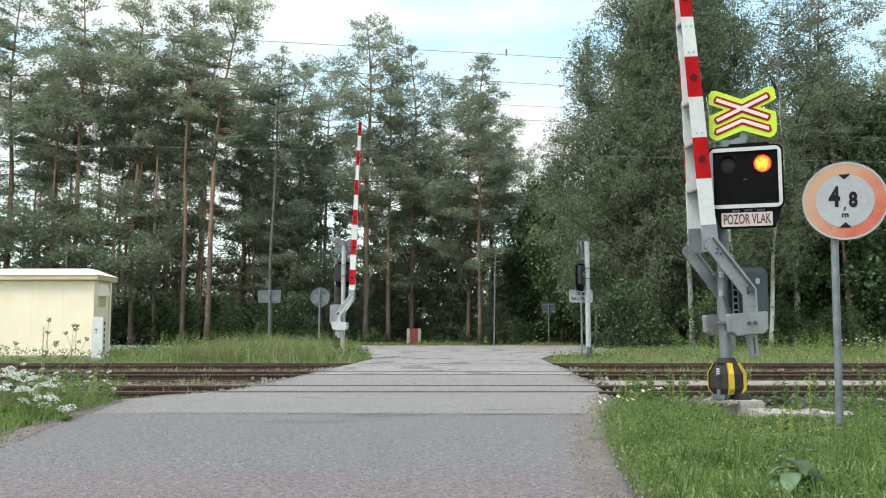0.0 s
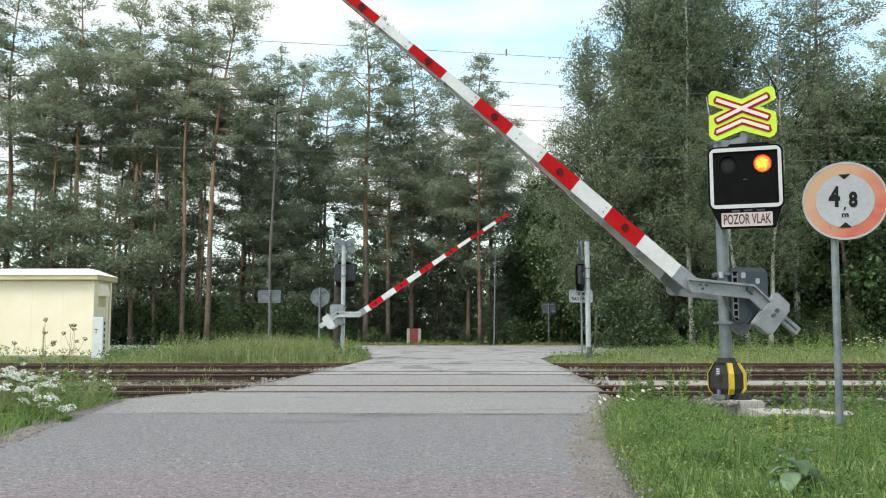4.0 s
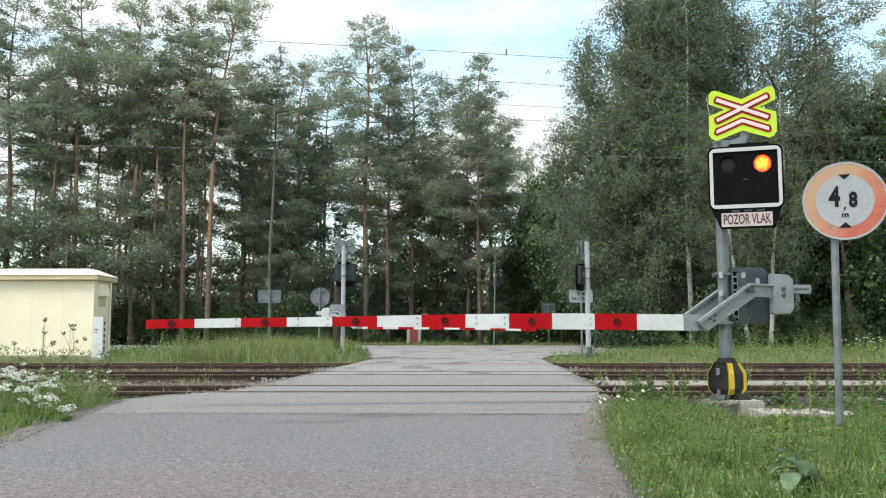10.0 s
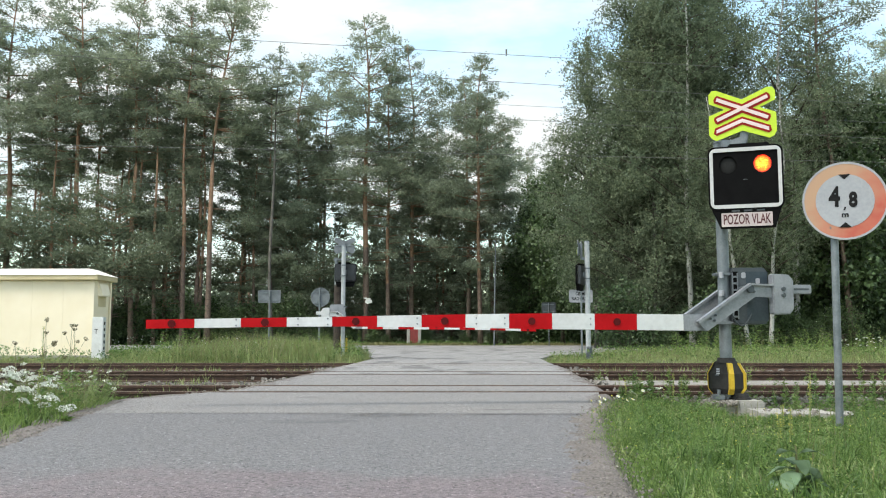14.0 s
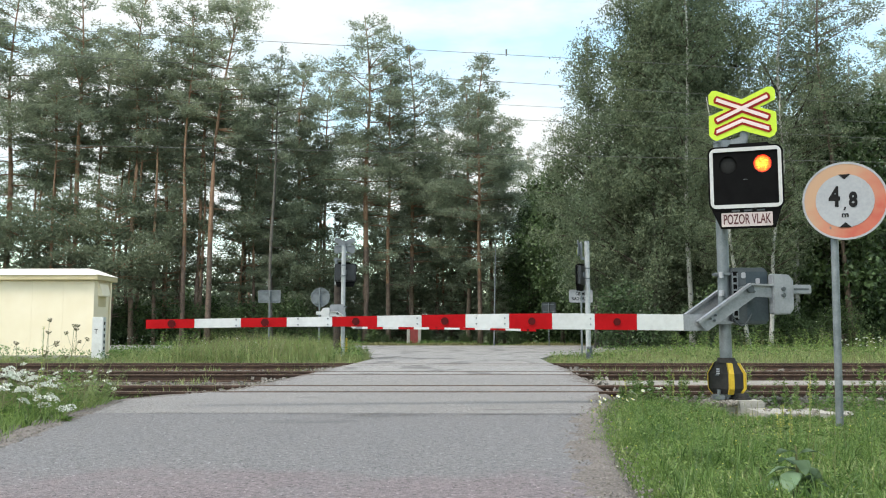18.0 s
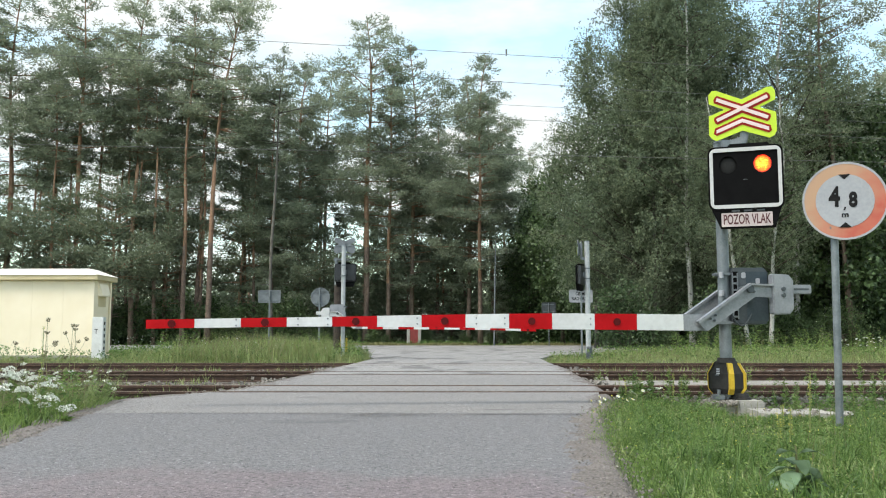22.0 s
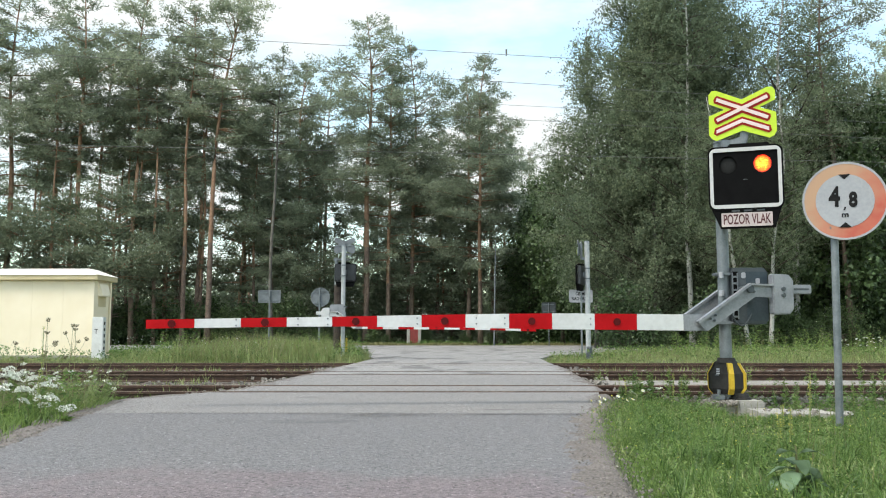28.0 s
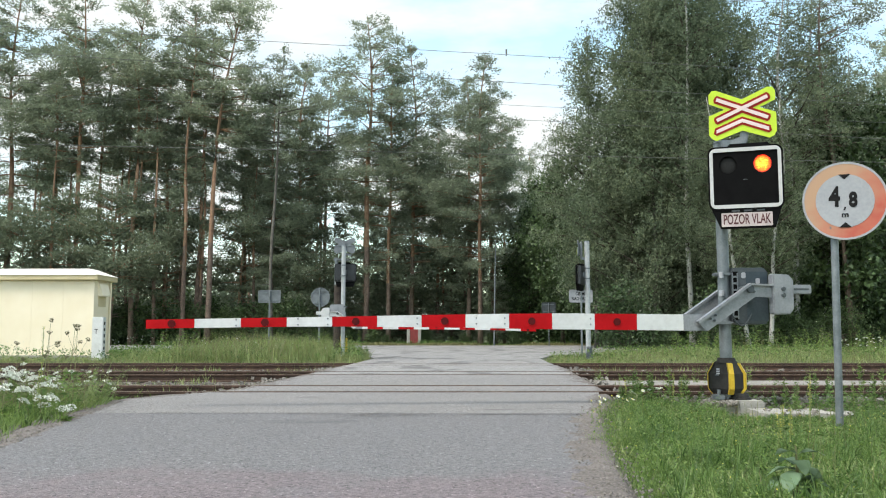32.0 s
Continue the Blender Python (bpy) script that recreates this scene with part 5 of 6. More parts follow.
BIRCHES = [broadleaf("birch_tree", "tall birch with hanging leafy twigs", 21, cb, R, r, n, size, BIRCH_LEAF, bark, 1.5, clouds=cl, spread=sp) for cb, R, r, n, size, bark, cl, sp in ((5.5, 4.3, 0.14, 40000, 0.118, BIRCH_BARK, 1.0, 0.46), (3.5, 4.2, 0.12, 40000, 0.118, DARK_BARK, 1.0, 0.46), (1.8, 4.9, 0.12, 46000, 0.118, DARK_BARK, 1.0, 0.46), (6.0, 4.4, 0.2, 26000, 0.11, BIRCH_BARK, 3.0, 0.55))]
BROADS = [broadleaf("maple_tree", "dense dark broad-leaved tree at the forest edge", 12, 0.8, R, 0.14, 12500, 0.22, OAK_LEAF, TWIG, 0.0, clouds=1.3, spread=0.4) for R in (3.2, 3.8)]
NEAR_BUSHES = [broadleaf("bush", "leafy green bush beside the birches", 2.6, 0.1, R, 0.03, 4600, 0.115, OAK_LEAF, TWIG, 0.0, 0.5, 2.2, 0.26) for R in (1.5, 1.9)]
BUSHES = [broadleaf("bush", "leafy green bush at the forest edge", 2.6, 0.15, R, 0.04, 2600, 0.15, OAK_LEAF, TWIG, 0.0, 0.5, 2.2, 0.26) for R in (1.4, 1.8)]

# front pines: place of the foot, distance, height, kind and lean
FRONT = (
    (-35.238, 70, 28.564, 2), (-32.5, 72, 25.622, 1), (-29.437, 69, 29.031, 0), (-28.784, 73, 26.721, 5),
    (-24.671, 69, 28.167, 1), (-23.085, 72, 26.267, 4), (-20.32, 68, 27.204, 3), (-18.40, 68, 28.007, 5, 2.6),
    (-19.92, 70, 26.0, 3, 1.5), (-17.422, 76, 24.135, 2), (-14.512, 73, 21.472, 4), (-12.459, 75, 24.751, 4), (-10.707, 78, 24.749, 1),
    (-6.466, 73, 28.538, 2), (-4.638, 74, 24.027, 4), (-2.743, 76, 26.635, 4), (-0.477, 80, 20.742, 0), (3.077, 72, 24.385, 4), (2.198, 75, 23.572, 4), (4.285, 75, 21.529, 2),
    (5.901, 84, 21.740, 1), (9.573, 96, 21.305, 0), (-37.153, 68, 26.826, 3), (-40.648, 70, 28.564, 1),
    (21.6, 46, 21.2, 7, -3.5), (-13.4, 68, 23.0, 6), (32.082, 62, 20.260, 2), (30.493, 55, 21.851, 0),
)
LOW = ((-33.701, 69, 10.5), (-29.5, 68, 11.5), (-25.6, 67, 12.0), (-22.4, 70, 10.5), (-17.009, 73, 12.0), (-36.995, 70, 11.0), (-12.850, 74, 11.5))
random.seed(5)
FRONT_PINES = []
for x, y, h, k, *lean in FRONT:
    FRONT_PINES.append(planted(PINES[k], x, y, h / 26, random.uniform(0, 360) if not lean else 0, (0, lean[0]) if lean else (0, 0)))
for x, y, h in LOW:
    planted(WIDE[0], x, y, h / 12, random.uniform(0, 360))
# slender trunks without low branches between them
for x, y, s in ((-30.6, 68, 0.8), (-24.6, 70, 0.86), (-21.5, 71, 0.8), (-19.6, 70, 0.84), (-27.5, 74, 0.82), (-17.2, 75, 0.76), (-11.2, 78, 0.7), (-33.6, 71, 0.83), (-31.7, 73, 0.81), (-26.2, 72, 0.8), (-22.9, 69, 0.85), (-15.6, 72, 0.74), (-34.9, 75, 0.8)):
    planted(PINES[3], x, y, s, random.uniform(0, 360))
# the rows behind
for i in range(23):
    x = -52 + i * 4.4 + random.uniform(-1.2, 1.2)
    y = 82 + 9 * (i % 3) + random.uniform(-3, 3)
    top = 20.5 if x < -18 else 18.5
    if 5 < x < 14:
        y, top = y + 16, 14.0
    planted(BACK[i % 2], x, y, random.uniform(0.85, 1.05) * top / 26, random.uniform(0, 360))
# young pines fill the middle down to the ground
for x, y, s in ((-12.2, 73, 0.95), (-9.5, 79, 1.1), (-6.3, 83, 1.2), (-3.4, 81, 1.25), (-0.6, 84, 1.2), (2.0, 82, 1.3), (4.6, 75, 0.7), (-14.8, 76, 0.5), (-35, 78, 0.6), (0.8, 80, 1.2), (-4.8, 82, 1.1), (-9, 84, 0.9), (-38, 68, 0.6), (-16, 84, 0.55), (-40, 78, 0.6), (-12.5, 86, 0.7), (-34, 82, 0.9), (-26.4, 79, 0.5)):
    planted(YOUNG[int(x * 7) % 2], x, y, s, random.uniform(0, 360))
# broad-leaved trees by the road mouth
for x, y, s in ((8.8, 84, 1.1), (11.2, 78, 1.0), (13.6, 72, 1.15), (10.2, 92, 1.2), (16.4, 66, 1.25), (7.0, 90, 0.7), (8.9, 82, 1.3), (19.6, 48, 1.05), (22.2, 47.5, 1.15), (24.6, 48, 1.2), (14.5, 60, 0.7), (19.5, 62, 1.0), (24, 60, 1.1), (29, 58, 1.0), (22, 70, 1.3), (28, 72, 1.3), (9.6, 70, 1.25), (12.2, 63, 1.2), (14.2, 54, 0.75), (17.8, 58, 1.2), (20.6, 55, 0.9), (24.5, 66, 1.3), (32, 66, 1.3), (26.5, 55, 0.8), (10.8, 60, 0.9), (7.6, 76, 1.0), (8.3, 80, 1.12)):
    planted(BROADS[int(x * 3) % 2], x, y, s, random.uniform(0, 360))
# birches by the tracks
BIRCH_ROW = [planted(BIRCHES[k], x, y, s, random.uniform(0, 360) if not lean else 0, (0, lean)) for x, y, s, k, lean in (
    (9.3, 53, 0.95, 1, 0), (11.0, 51, 1.06, 2, 0), (11.9, 49, 1.02, 2, 0), (13.4, 47, 1.08, 0, 0), (15.0, 50, 1.1, 2, 0), (16.9, 52, 1.1, 1, 0), (17.7, 51, 0.98, 2, 0), (15.25, 43.5, 0.62, 3, -8), (16.3, 43.5, 0.62, 3, 4), (19.1, 47, 0.98, 3, 0), (13.2, 56, 1.1, 1, 0), (12.7, 51.5, 1.05, 2, 0), (14.3, 53, 1.08, 1, 0), (23.5, 52, 0.82, 1, 0), (21.6, 49, 0.98, 3, 0), (26.0, 54, 0.9, 3, 0))]
for i in range(38):
    x = -44 + i * 1.85 + random.uniform(-0.8, 0.8)
    if -3.5 < x < 1.0:
        y = 76
    else:
        y = random.uniform(71, 77) if x < 9 else random.uniform(43.5, 47) if x > 12 else 76
    planted((NEAR_BUSHES if x > 12 else BUSHES)[i % 2], x, y, random.uniform(0.5, 1.5) * (0.4 if -11 < x < 5 else 1.0), random.uniform(0, 360))
for x in (9.2, 10.9, 13.4, 15.9, 18.4):
    planted(NEAR_BUSHES[int(x * 5) % 2], x, random.uniform(42.5, 45), random.uniform(0.5, 1.25), random.uniform(0, 360))
for i in range(17):
    x = -36 + i * 1.62 + random.uniform(-0.7, 0.7)
    planted(BUSHES[i % 2], x, random.uniform(69.0, 71.5), random.uniform(1.0, 1.9) * (0.35 if x > -10.5 else 0.8), random.uniform(0, 360))
for i in range(18):
    x = -42 + i * 2.1 + random.uniform(-0.7, 0.7)
    planted(BUSHES[i % 2], x, random.uniform(70.5, 75), random.uniform(1.3, 2.0) * (0.35 if x > -10.5 else 0.8), random.uniform(0, 360))
for i in range(6):
    planted(BUSHES[i % 2], -40 + i * 6 + random.uniform(-0.7, 0.7), random.uniform(80, 98), random.uniform(1.3, 2.1), random.uniform(0, 360))


def far_woods():
    """The depth of the forest: leaves and needles in drifts behind the single trees, with an uneven top."""
    n = 34000
    xs, ys = RNG.uniform(-75, 75, n), RNG.uniform(97, 108, n)
    tops = np.array([(7.5 if x < 3 else 7.0 if x < 17 else 12.0) + 4.5 * noise.noise((x * 0.16, y * 0.3, 2.0)) + 2.5 * noise.noise((x * 0.6, y * 0.5, 8.0)) for x, y in zip(xs, ys)])
    zs = RNG.uniform(0, 1, n) ** 0.85 * tops
    d = RNG.normal(size=(n, 3)) * np.array([1, 1, 0.6])
    me = shreds("far_woods", np.stack([xs, ys, zs], 1), d, RNG.uniform(0.6, 1.25, n), RNG.uniform(0.35, 0.65, n), NEEDLES_DARK)
    tagged(new("far_woods", me), "dense dark green depth of the forest behind the trees", "woods", kind="stuff")


far_woods()
for ob in PINES + WIDE + BACK + YOUNG + BIRCHES + BROADS + BUSHES + NEAR_BUSHES:
    for o in (*ob.children_recursive, ob):
        bpy.data.objects.remove(o)


# ---- grass, weeds and stones ----
random.seed(21)


def scatter(n, x0, x1, y0, y1, keep):
    xs, ys = RNG.uniform(x0, x1, n), RNG.uniform(y0, y1, n)
    ok = np.array([keep(x, y) for x, y in zip(xs, ys)])
    xs, ys = xs[ok], ys[ok]
    return xs, ys, np.array([ground_height(x, y) - 0.01 for x, y in zip(xs, ys)])


def clump(x, y, s=1.0, seed=0.0):
    return 0.5 + 0.5 * noise.noise((x * s, y * s, seed))


def meadow(name, label, n, area, keep, h0, h1, w0, w1, mat, lean=0.35, s=0.9, seed=1.0, low=None):
    xs, ys, zs = scatter(n, *area, keep)
    tall = np.array([clump(x, y, s, seed) for x, y in zip(xs, ys)])
    hs = (h0 + (h1 - h0) * tall) * RNG.uniform(0.55, 1.15, len(xs))
    if low:
        hs *= np.array([low(x, y) for x, y in zip(xs, ys)])
    ob = new(name, blades(name, xs, ys, zs, hs, RNG.uniform(w0, w1, len(xs)), mat, lean))
    return tagged(ob, label, "grass", kind="stuff")


def verge_right(x, y):
    edge = road_right(y) + 0.02 + 0.08 * noise.noise((y * 1.6, 3.0, 0.0)) + 0.1 * noise.noise((y * 5.1, 1.0, 0.0))
    if x < edge or (x < edge + 0.14 and random.random() < 0.5) or (4.25 < y < 4.95 and abs(x - 1.811) < 0.2 and random.random() < 0.75):
        return False
    if 3.05 < x < 4.0 and 9.2 < y < 10.95:
        return random.random() < 0.06
    if 3.8 < x < 5.4 and 8.9 < y < 10.15:
        return random.random() < 0.04
    if y > 10.7:
        return random.random() < 0.22
    return random.random() < min(1.0, 6.5 / y + 0.25)


def low_patch(x, y):
    """Trodden short grass before the foundation and the slab."""
    return 0.28 if 0.32 * y < x < 0.47 * y and y > 6.6 else 1.0


def verge_left(x, y):
    edge = road_left(y) - 0.1 + 0.18 * noise.noise((y * 1.3, 9.0, 0.0))
    return x < edge and (y < 10.6 or random.random() < 0.3)


meadow("verge_grass", "short green roadside grass with mixed herbs", 52000, (1.0, 7.6, 3.6, 11.6), verge_right, 0.03, 0.13, 0.0025, 0.006, GRASS, 0.9, 1.7, 1.0, low_patch)
xs, ys, zs = scatter(62000, 1.1, 7.6, 3.6, 10.8, verge_right)
nl = len(xs)
me = shreds("herb_leaves", np.stack([xs, ys, zs + RNG.uniform(0.01, 0.12, nl) * np.array([low_patch(x, y) for x, y in zip(xs, ys)])], 1), RNG.normal(size=(nl, 3)) * np.array([1, 1, 0.45]), RNG.uniform(0.010, 0.040, nl), RNG.uniform(0.004, 0.013, nl), GRASS, diamond=True)
tagged(new("verge_herbs", me), "small clover and herb leaves among the grass", "herbs", kind="stuff")
xs, ys, zs = scatter(110000, 1.0, 7.6, 3.6, 10.9, verge_right)
nl = len(xs)
hs = np.array([(0.03 + 0.15 * clump(x, y, 2.6, 4.4) ** 1.5) * low_patch(x, y) for x, y in zip(xs, ys)]) * RNG.uniform(0.5, 1.5, nl)
up = RNG.normal(0, 0.5, (nl, 3))
up[:, 2] = 1.0
me = shreds("fine_grass", np.stack([xs, ys, zs], 1), up, hs, RNG.uniform(0.003, 0.007, nl), GRASS)
tagged(new("fine_grass", me), "fine pale-green grass blades and seedlings", "grass", kind="stuff")
# rosettes and tussocks: leaves that spread from one root
def rosettes(name, label, category, n, each, area, keep, l0, l1, w0, w1, rise, mat):
    xs, ys, zs = scatter(n, *area, keep)
    k = len(xs)
    size = RNG.uniform(l0, l1, k) * np.array([low_patch(x, y) ** 0.7 for x, y in zip(xs, ys)])
    root = np.repeat(np.stack([xs, ys, zs], 1), each, axis=0) + RNG.normal(0, 0.012, (k * each, 3)) * np.array([1, 1, 0.2])
    a = RNG.uniform(0, 2 * np.pi, k * each)
    d = np.stack([np.cos(a), np.sin(a), np.abs(RNG.normal(rise, rise * 0.5, k * each))], 1)
    side = np.stack([-np.sin(a), np.cos(a), RNG.normal(0, 0.3, k * each)], 1)
    me = shreds(name, root, d, np.repeat(size, each) * RNG.uniform(0.6, 1.2, k * each), RNG.uniform(w0, w1, k * each), mat, side, True)
    tagged(new(name, me), label, category, kind="stuff")


VERGE = (1.1, 7.6, 3.7, 10.7)
rosettes("herb_rosettes", "broad-leaved herb rosettes in the rank grass", "herbs", 700, 12, (-8.5, -3.3, 6.0, 10.6), verge_left, 0.10, 0.26, 0.014, 0.03, 1.6, GRASS)
rosettes("herb_rosettes", "broad-leaved herb rosettes in the grass", "herbs", 2400, 10, VERGE, verge_right, 0.05, 0.12, 0.010, 0.022, 0.9, GRASS)
rosettes("grass_tussocks", "bright spreading grass tussocks", "grass", 1300, 20, VERGE, lambda x, y: x > road_right(y) + 0.32 and verge_right(x, y), 0.08, 0.20, 0.004, 0.009, 1.5, GRASS)
rosettes("pale_herbs", "pale green small herbs in the grass", "herbs", 2300, 14, VERGE, verge_right, 0.05, 0.13, 0.007, 0.016, 1.1, TALL_GRASS)
xs, ys, zs = scatter(1300, 1.2, 7.6, 3.8, 10.6, verge_right)
nl = len(xs)
me = shreds("verge_herbs", np.stack([xs, ys, zs + RNG.uniform(0.05, 0.15, nl)], 1), RNG.normal(size=(nl, 3)), RNG.uniform(0.006, 0.013, nl), RNG.uniform(0.005, 0.010, nl), POLLEN, diamond=True)
tagged(new("small_flowers", me), "tiny pale yellow flowers scattered in the grass", "flowers", kind="stuff")
meadow("verge_grass", "rank green grass on the verge before the tracks", 22000, (-10, -3.2, 5.8, 11.6), verge_left, 0.08, 0.36, 0.004, 0.009, GRASS, 0.7, 0.8, 4.0)


meadow("grass_tufts", "taller ragged tufts in the roadside grass", 30000, (1.2, 7.6, 3.8, 10.8), lambda x, y: verge_right(x, y) and x > road_right(y) + 0.45 and noise.noise((x * 1.9, y * 1.9, 3.3)) > 0.12, 0.08, 0.26, 0.004, 0.008, GRASS, 0.75, 1.5, 9.0, low_patch)


def beyond_left(x, y):
    return x < road_left(min(43.9, y)) - 0.15 and not (x < -11.3 and 28.6 < y < 31) and random.random() < (1.0 if y < 34 else 0.5)


def beyond_right(x, y):
    return x > road_right(min(43.9, y)) + 0.1 and random.random() < (1.0 if y < 34 else 0.5)


meadow("tall_grass", "tall seeding grass beyond the tracks", 36000, (-19, -2.2, 26.3, 43), beyond_left, 0.05, 0.95, 0.008, 0.018, TALL_GRASS, 0.8, 0.75, 2.0, lambda x, y: 1.35 if -8.4 < x < -3.6 else 0.35 if x < -10.4 else 0.7)
meadow("seed_stalks", "pale dry grass stalks above the tall grass", 15000, (-19, -2.2, 26.3, 40), beyond_left, 0.1, 1.05, 0.006, 0.011, STALK, 0.55, 0.8, 2.5, lambda x, y: 1.3 if -8.4 < x < -3.6 else 0.3 if x < -10.4 else 0.65)
meadow("seed_stalks", "pale dry grass stalks above the tall grass", 9000, (2.6, 24, 26.3, 40), beyond_right, 0.2, 0.6, 0.008, 0.014, STALK, 0.35, 0.8, 3.5)
meadow("seed_stalks", "fine pale stalks in the roadside grass", 900, (1.9, 7.6, 3.9, 11), verge_right, 0.15, 0.38, 0.003, 0.005, STALK, 0.3, 1.2, 8.5)
meadow("tall_grass", "seeding grass between the tracks and the lane", 33000, (2.6, 24, 26.3, 43), beyond_right, 0.03, 0.5, 0.008, 0.018, TALL_GRASS, 0.9, 0.6, 3.0)
meadow("forest_edge_grass", "sunlit grass strip beyond the lane", 12000, (-14, 20, 66.2, 70.5), lambda x, y: True, 0.08, 0.36, 0.03, 0.07, STALK, 0.45, 0.3, 6.0)
meadow("forest_edge_grass", "grass strip at the forest edge", 9000, (-45, 30, 69.6, 76), lambda x, y: True, 0.2, 0.6, 0.04, 0.09, GRASS, 0.35, 0.3, 5.0)


for x0, x1, keep in ((-19, -2.2, beyond_left), (2.6, 24, beyond_right)):
    xs, ys, zs = scatter(15000, x0, x1, 26.4, 42, keep)
    nl = len(xs)
    hz = np.array([0.1 + 0.5 * clump(x, y, 0.75, 2.0) for x, y in zip(xs, ys)]) * RNG.uniform(0.3, 1.1, nl)
    me = shreds("meadow_herbs", np.stack([xs, ys, zs + hz], 1), RNG.normal(size=(nl, 3)), RNG.uniform(0.04, 0.13, nl), RNG.uniform(0.02, 0.05, nl), GRASS, diamond=True)
    tagged(new("meadow_herbs", me), "leafy herbs mixed into the tall grass", "herbs", kind="stuff")
xs, ys, zs = scatter(500, -19, -2.4, 27, 40, beyond_left)
nl = len(xs)
me = shreds("meadow_flowers", np.stack([xs, ys, zs + RNG.uniform(0.35, 0.8, nl)], 1), RNG.normal(size=(nl, 3)), RNG.uniform(0.02, 0.05, nl), RNG.uniform(0.02, 0.045, nl), PETAL, diamond=True)
tagged(new("meadow_flowers", me), "small white flowers among the tall grass", "flowers", kind="stuff")


def in_tracks(x, y):
    if road_left(y) - 0.2 < x < road_right(y) + 0.2:
        return False
    d = min(abs(y - r) for r in RAILS)
    return d > 0.12 and noise.noise((x * 1.1, y * 0.9, 7.0)) > 0.1


meadow("track_weeds", "sparse pale weeds between the rails", 16000, (-12, 12, 11.3, 26.3), in_tracks, 0.08, 0.34, 0.008, 0.018, TALL_GRASS, 0.45, 1.0, 6.0)


def stones():
    """Crushed ballast, thickest in the shoulders of the track beds and at the road's edges."""
    cube = [(-1, -1, -1), (1, -1, -1), (1, 1, -1), (-1, 1, -1), (-1, -1, 1), (1, -1, 1), (1, 1, 1), (-1, 1, 1)]
    quads = [(0, 3, 2, 1), (4, 5, 6, 7), (0, 1, 5, 4), (1, 2, 6, 5), (2, 3, 7, 6), (3, 0, 4, 7)]
    verts, faces = [], []

    def put(x, y, z, s):
        o = len(verts)
        e = Euler((random.uniform(0, 6), random.uniform(0, 6), random.uniform(0, 6)))
        for c in cube:
            v = Vector(c) * s * 0.5
            v = Vector((v.x * random.uniform(0.5, 1.1), v.y * random.uniform(0.5, 1.1), v.z * random.uniform(0.4, 0.9)))
            v.rotate(e)
            verts.append((x + v.x, y + v.y, z + v.z))
        faces.extend(tuple(o + i for i in f) for f in quads)

    for _ in range(5600):
        x, y = random.uniform(-11, 11), random.choice((11.35, 14.75, 16.9, 20.1, 22.4, 25.7, 13.15, 13.15, 18.5, 24.0)) + random.gauss(0, 0.35)
        if road_left(y) - 0.03 < x < road_right(y) + 0.03 or min(abs(y - r) for r in RAILS) < 0.08:
            continue
        put(x, y, -0.155 + random.uniform(-0.01, 0.03), random.uniform(0.03, 0.07))
    for _ in range(1500):
        y = random.uniform(10.9, 25.5)
        side = random.choice((-1, 1))
        x = (road_left(y) - abs(random.gauss(0, 0.35)) - 0.03) if side < 0 else (road_right(y) + abs(random.gauss(0, 0.4)) + 0.03)
        if min(abs(y - r) for r in RAILS) < 0.08:
            continue
        put(x, y, -0.1 + random.uniform(-0.05, 0.05), random.uniform(0.03, 0.075))
    for _ in range(900):
        y = random.uniform(10.3, 15.0)
        put(road_left(y) - abs(random.gauss(0, 0.07)) - 0.01, y, -0.02 + random.uniform(-0.015, 0.012), random.uniform(0.015, 0.045))
    for _ in range(260):
        put(random.uniform(3.08, 3.46), random.uniform(10.25, 10.95), random.uniform(-0.02, 0.015), random.uniform(0.02, 0.06))
    for _ in range(45):
        put(random.uniform(3.5, 4.5), random.uniform(9.4, 10.15), random.uniform(-0.05, -0.025), random.uniform(0.015, 0.04))
    for _ in range(700):
        put(random.uniform(2.2, 6.2), random.gauss(11.15, 0.16), -0.03 + random.uniform(-0.03, 0.03), random.uniform(0.03, 0.07))
    for _ in range(2600):
        y = random.uniform(4, 11)
        x = road_right(y) + random.gauss(0.1, 0.13) if random.random() < 0.6 else road_left(y) - random.gauss(0.1, 0.13)
        put(x, y, -0.003, random.uniform(0.004, 0.012))
    for _ in range(1900):
        y = random.uniform(5.2, 10.6)
        put(road_left(y) - random.uniform(-0.06, 0.34), y, random.uniform(-0.004, 0.006), random.uniform(0.006, 0.022))
    for _ in range(1300):
        y = random.uniform(4.0, 10.8)
        put(road_right(y) + random.gauss(0.0, 0.09), y, random.uniform(-0.003, 0.005), random.uniform(0.005, 0.016))
    me = bpy.data.meshes.new("ballast_stones")
    me.from_pydata(verts, [], faces)
    me.materials.append(STONE)
    tagged(new("ballast_stones", me), "pale crushed stones along the tracks and road edges", "gravel", kind="stuff")


stones()


# ---- single plants ----
def umbel_mesh(name, r, n, mat, dome=0.25, size=0.016):
    a, q = RNG.uniform(0, 2 * np.pi, n), np.sqrt(RNG.uniform(0, 1, n)) * r
    b = np.stack([q * np.cos(a), q * np.sin(a), r * dome * (1 - (q / r) ** 2) + RNG.normal(0, 0.003, n)], 1)
    d = RNG.normal(size=(n, 3)) * np.array([1, 1, 0.35])
    return shreds(name, b, d, np.full(n, size), np.full(n, size), mat, diamond=True)


WHITE_UMBEL = umbel_mesh("flower_head", 0.058, 80, PETAL, 0.5)
SMALL_UMBEL = umbel_mesh("flower_head", 0.035, 40, PETAL)
DRY_UMBEL = umbel_mesh("seed_head", 0.022, 80, DRY_HEAD, -1.2, 0.010)


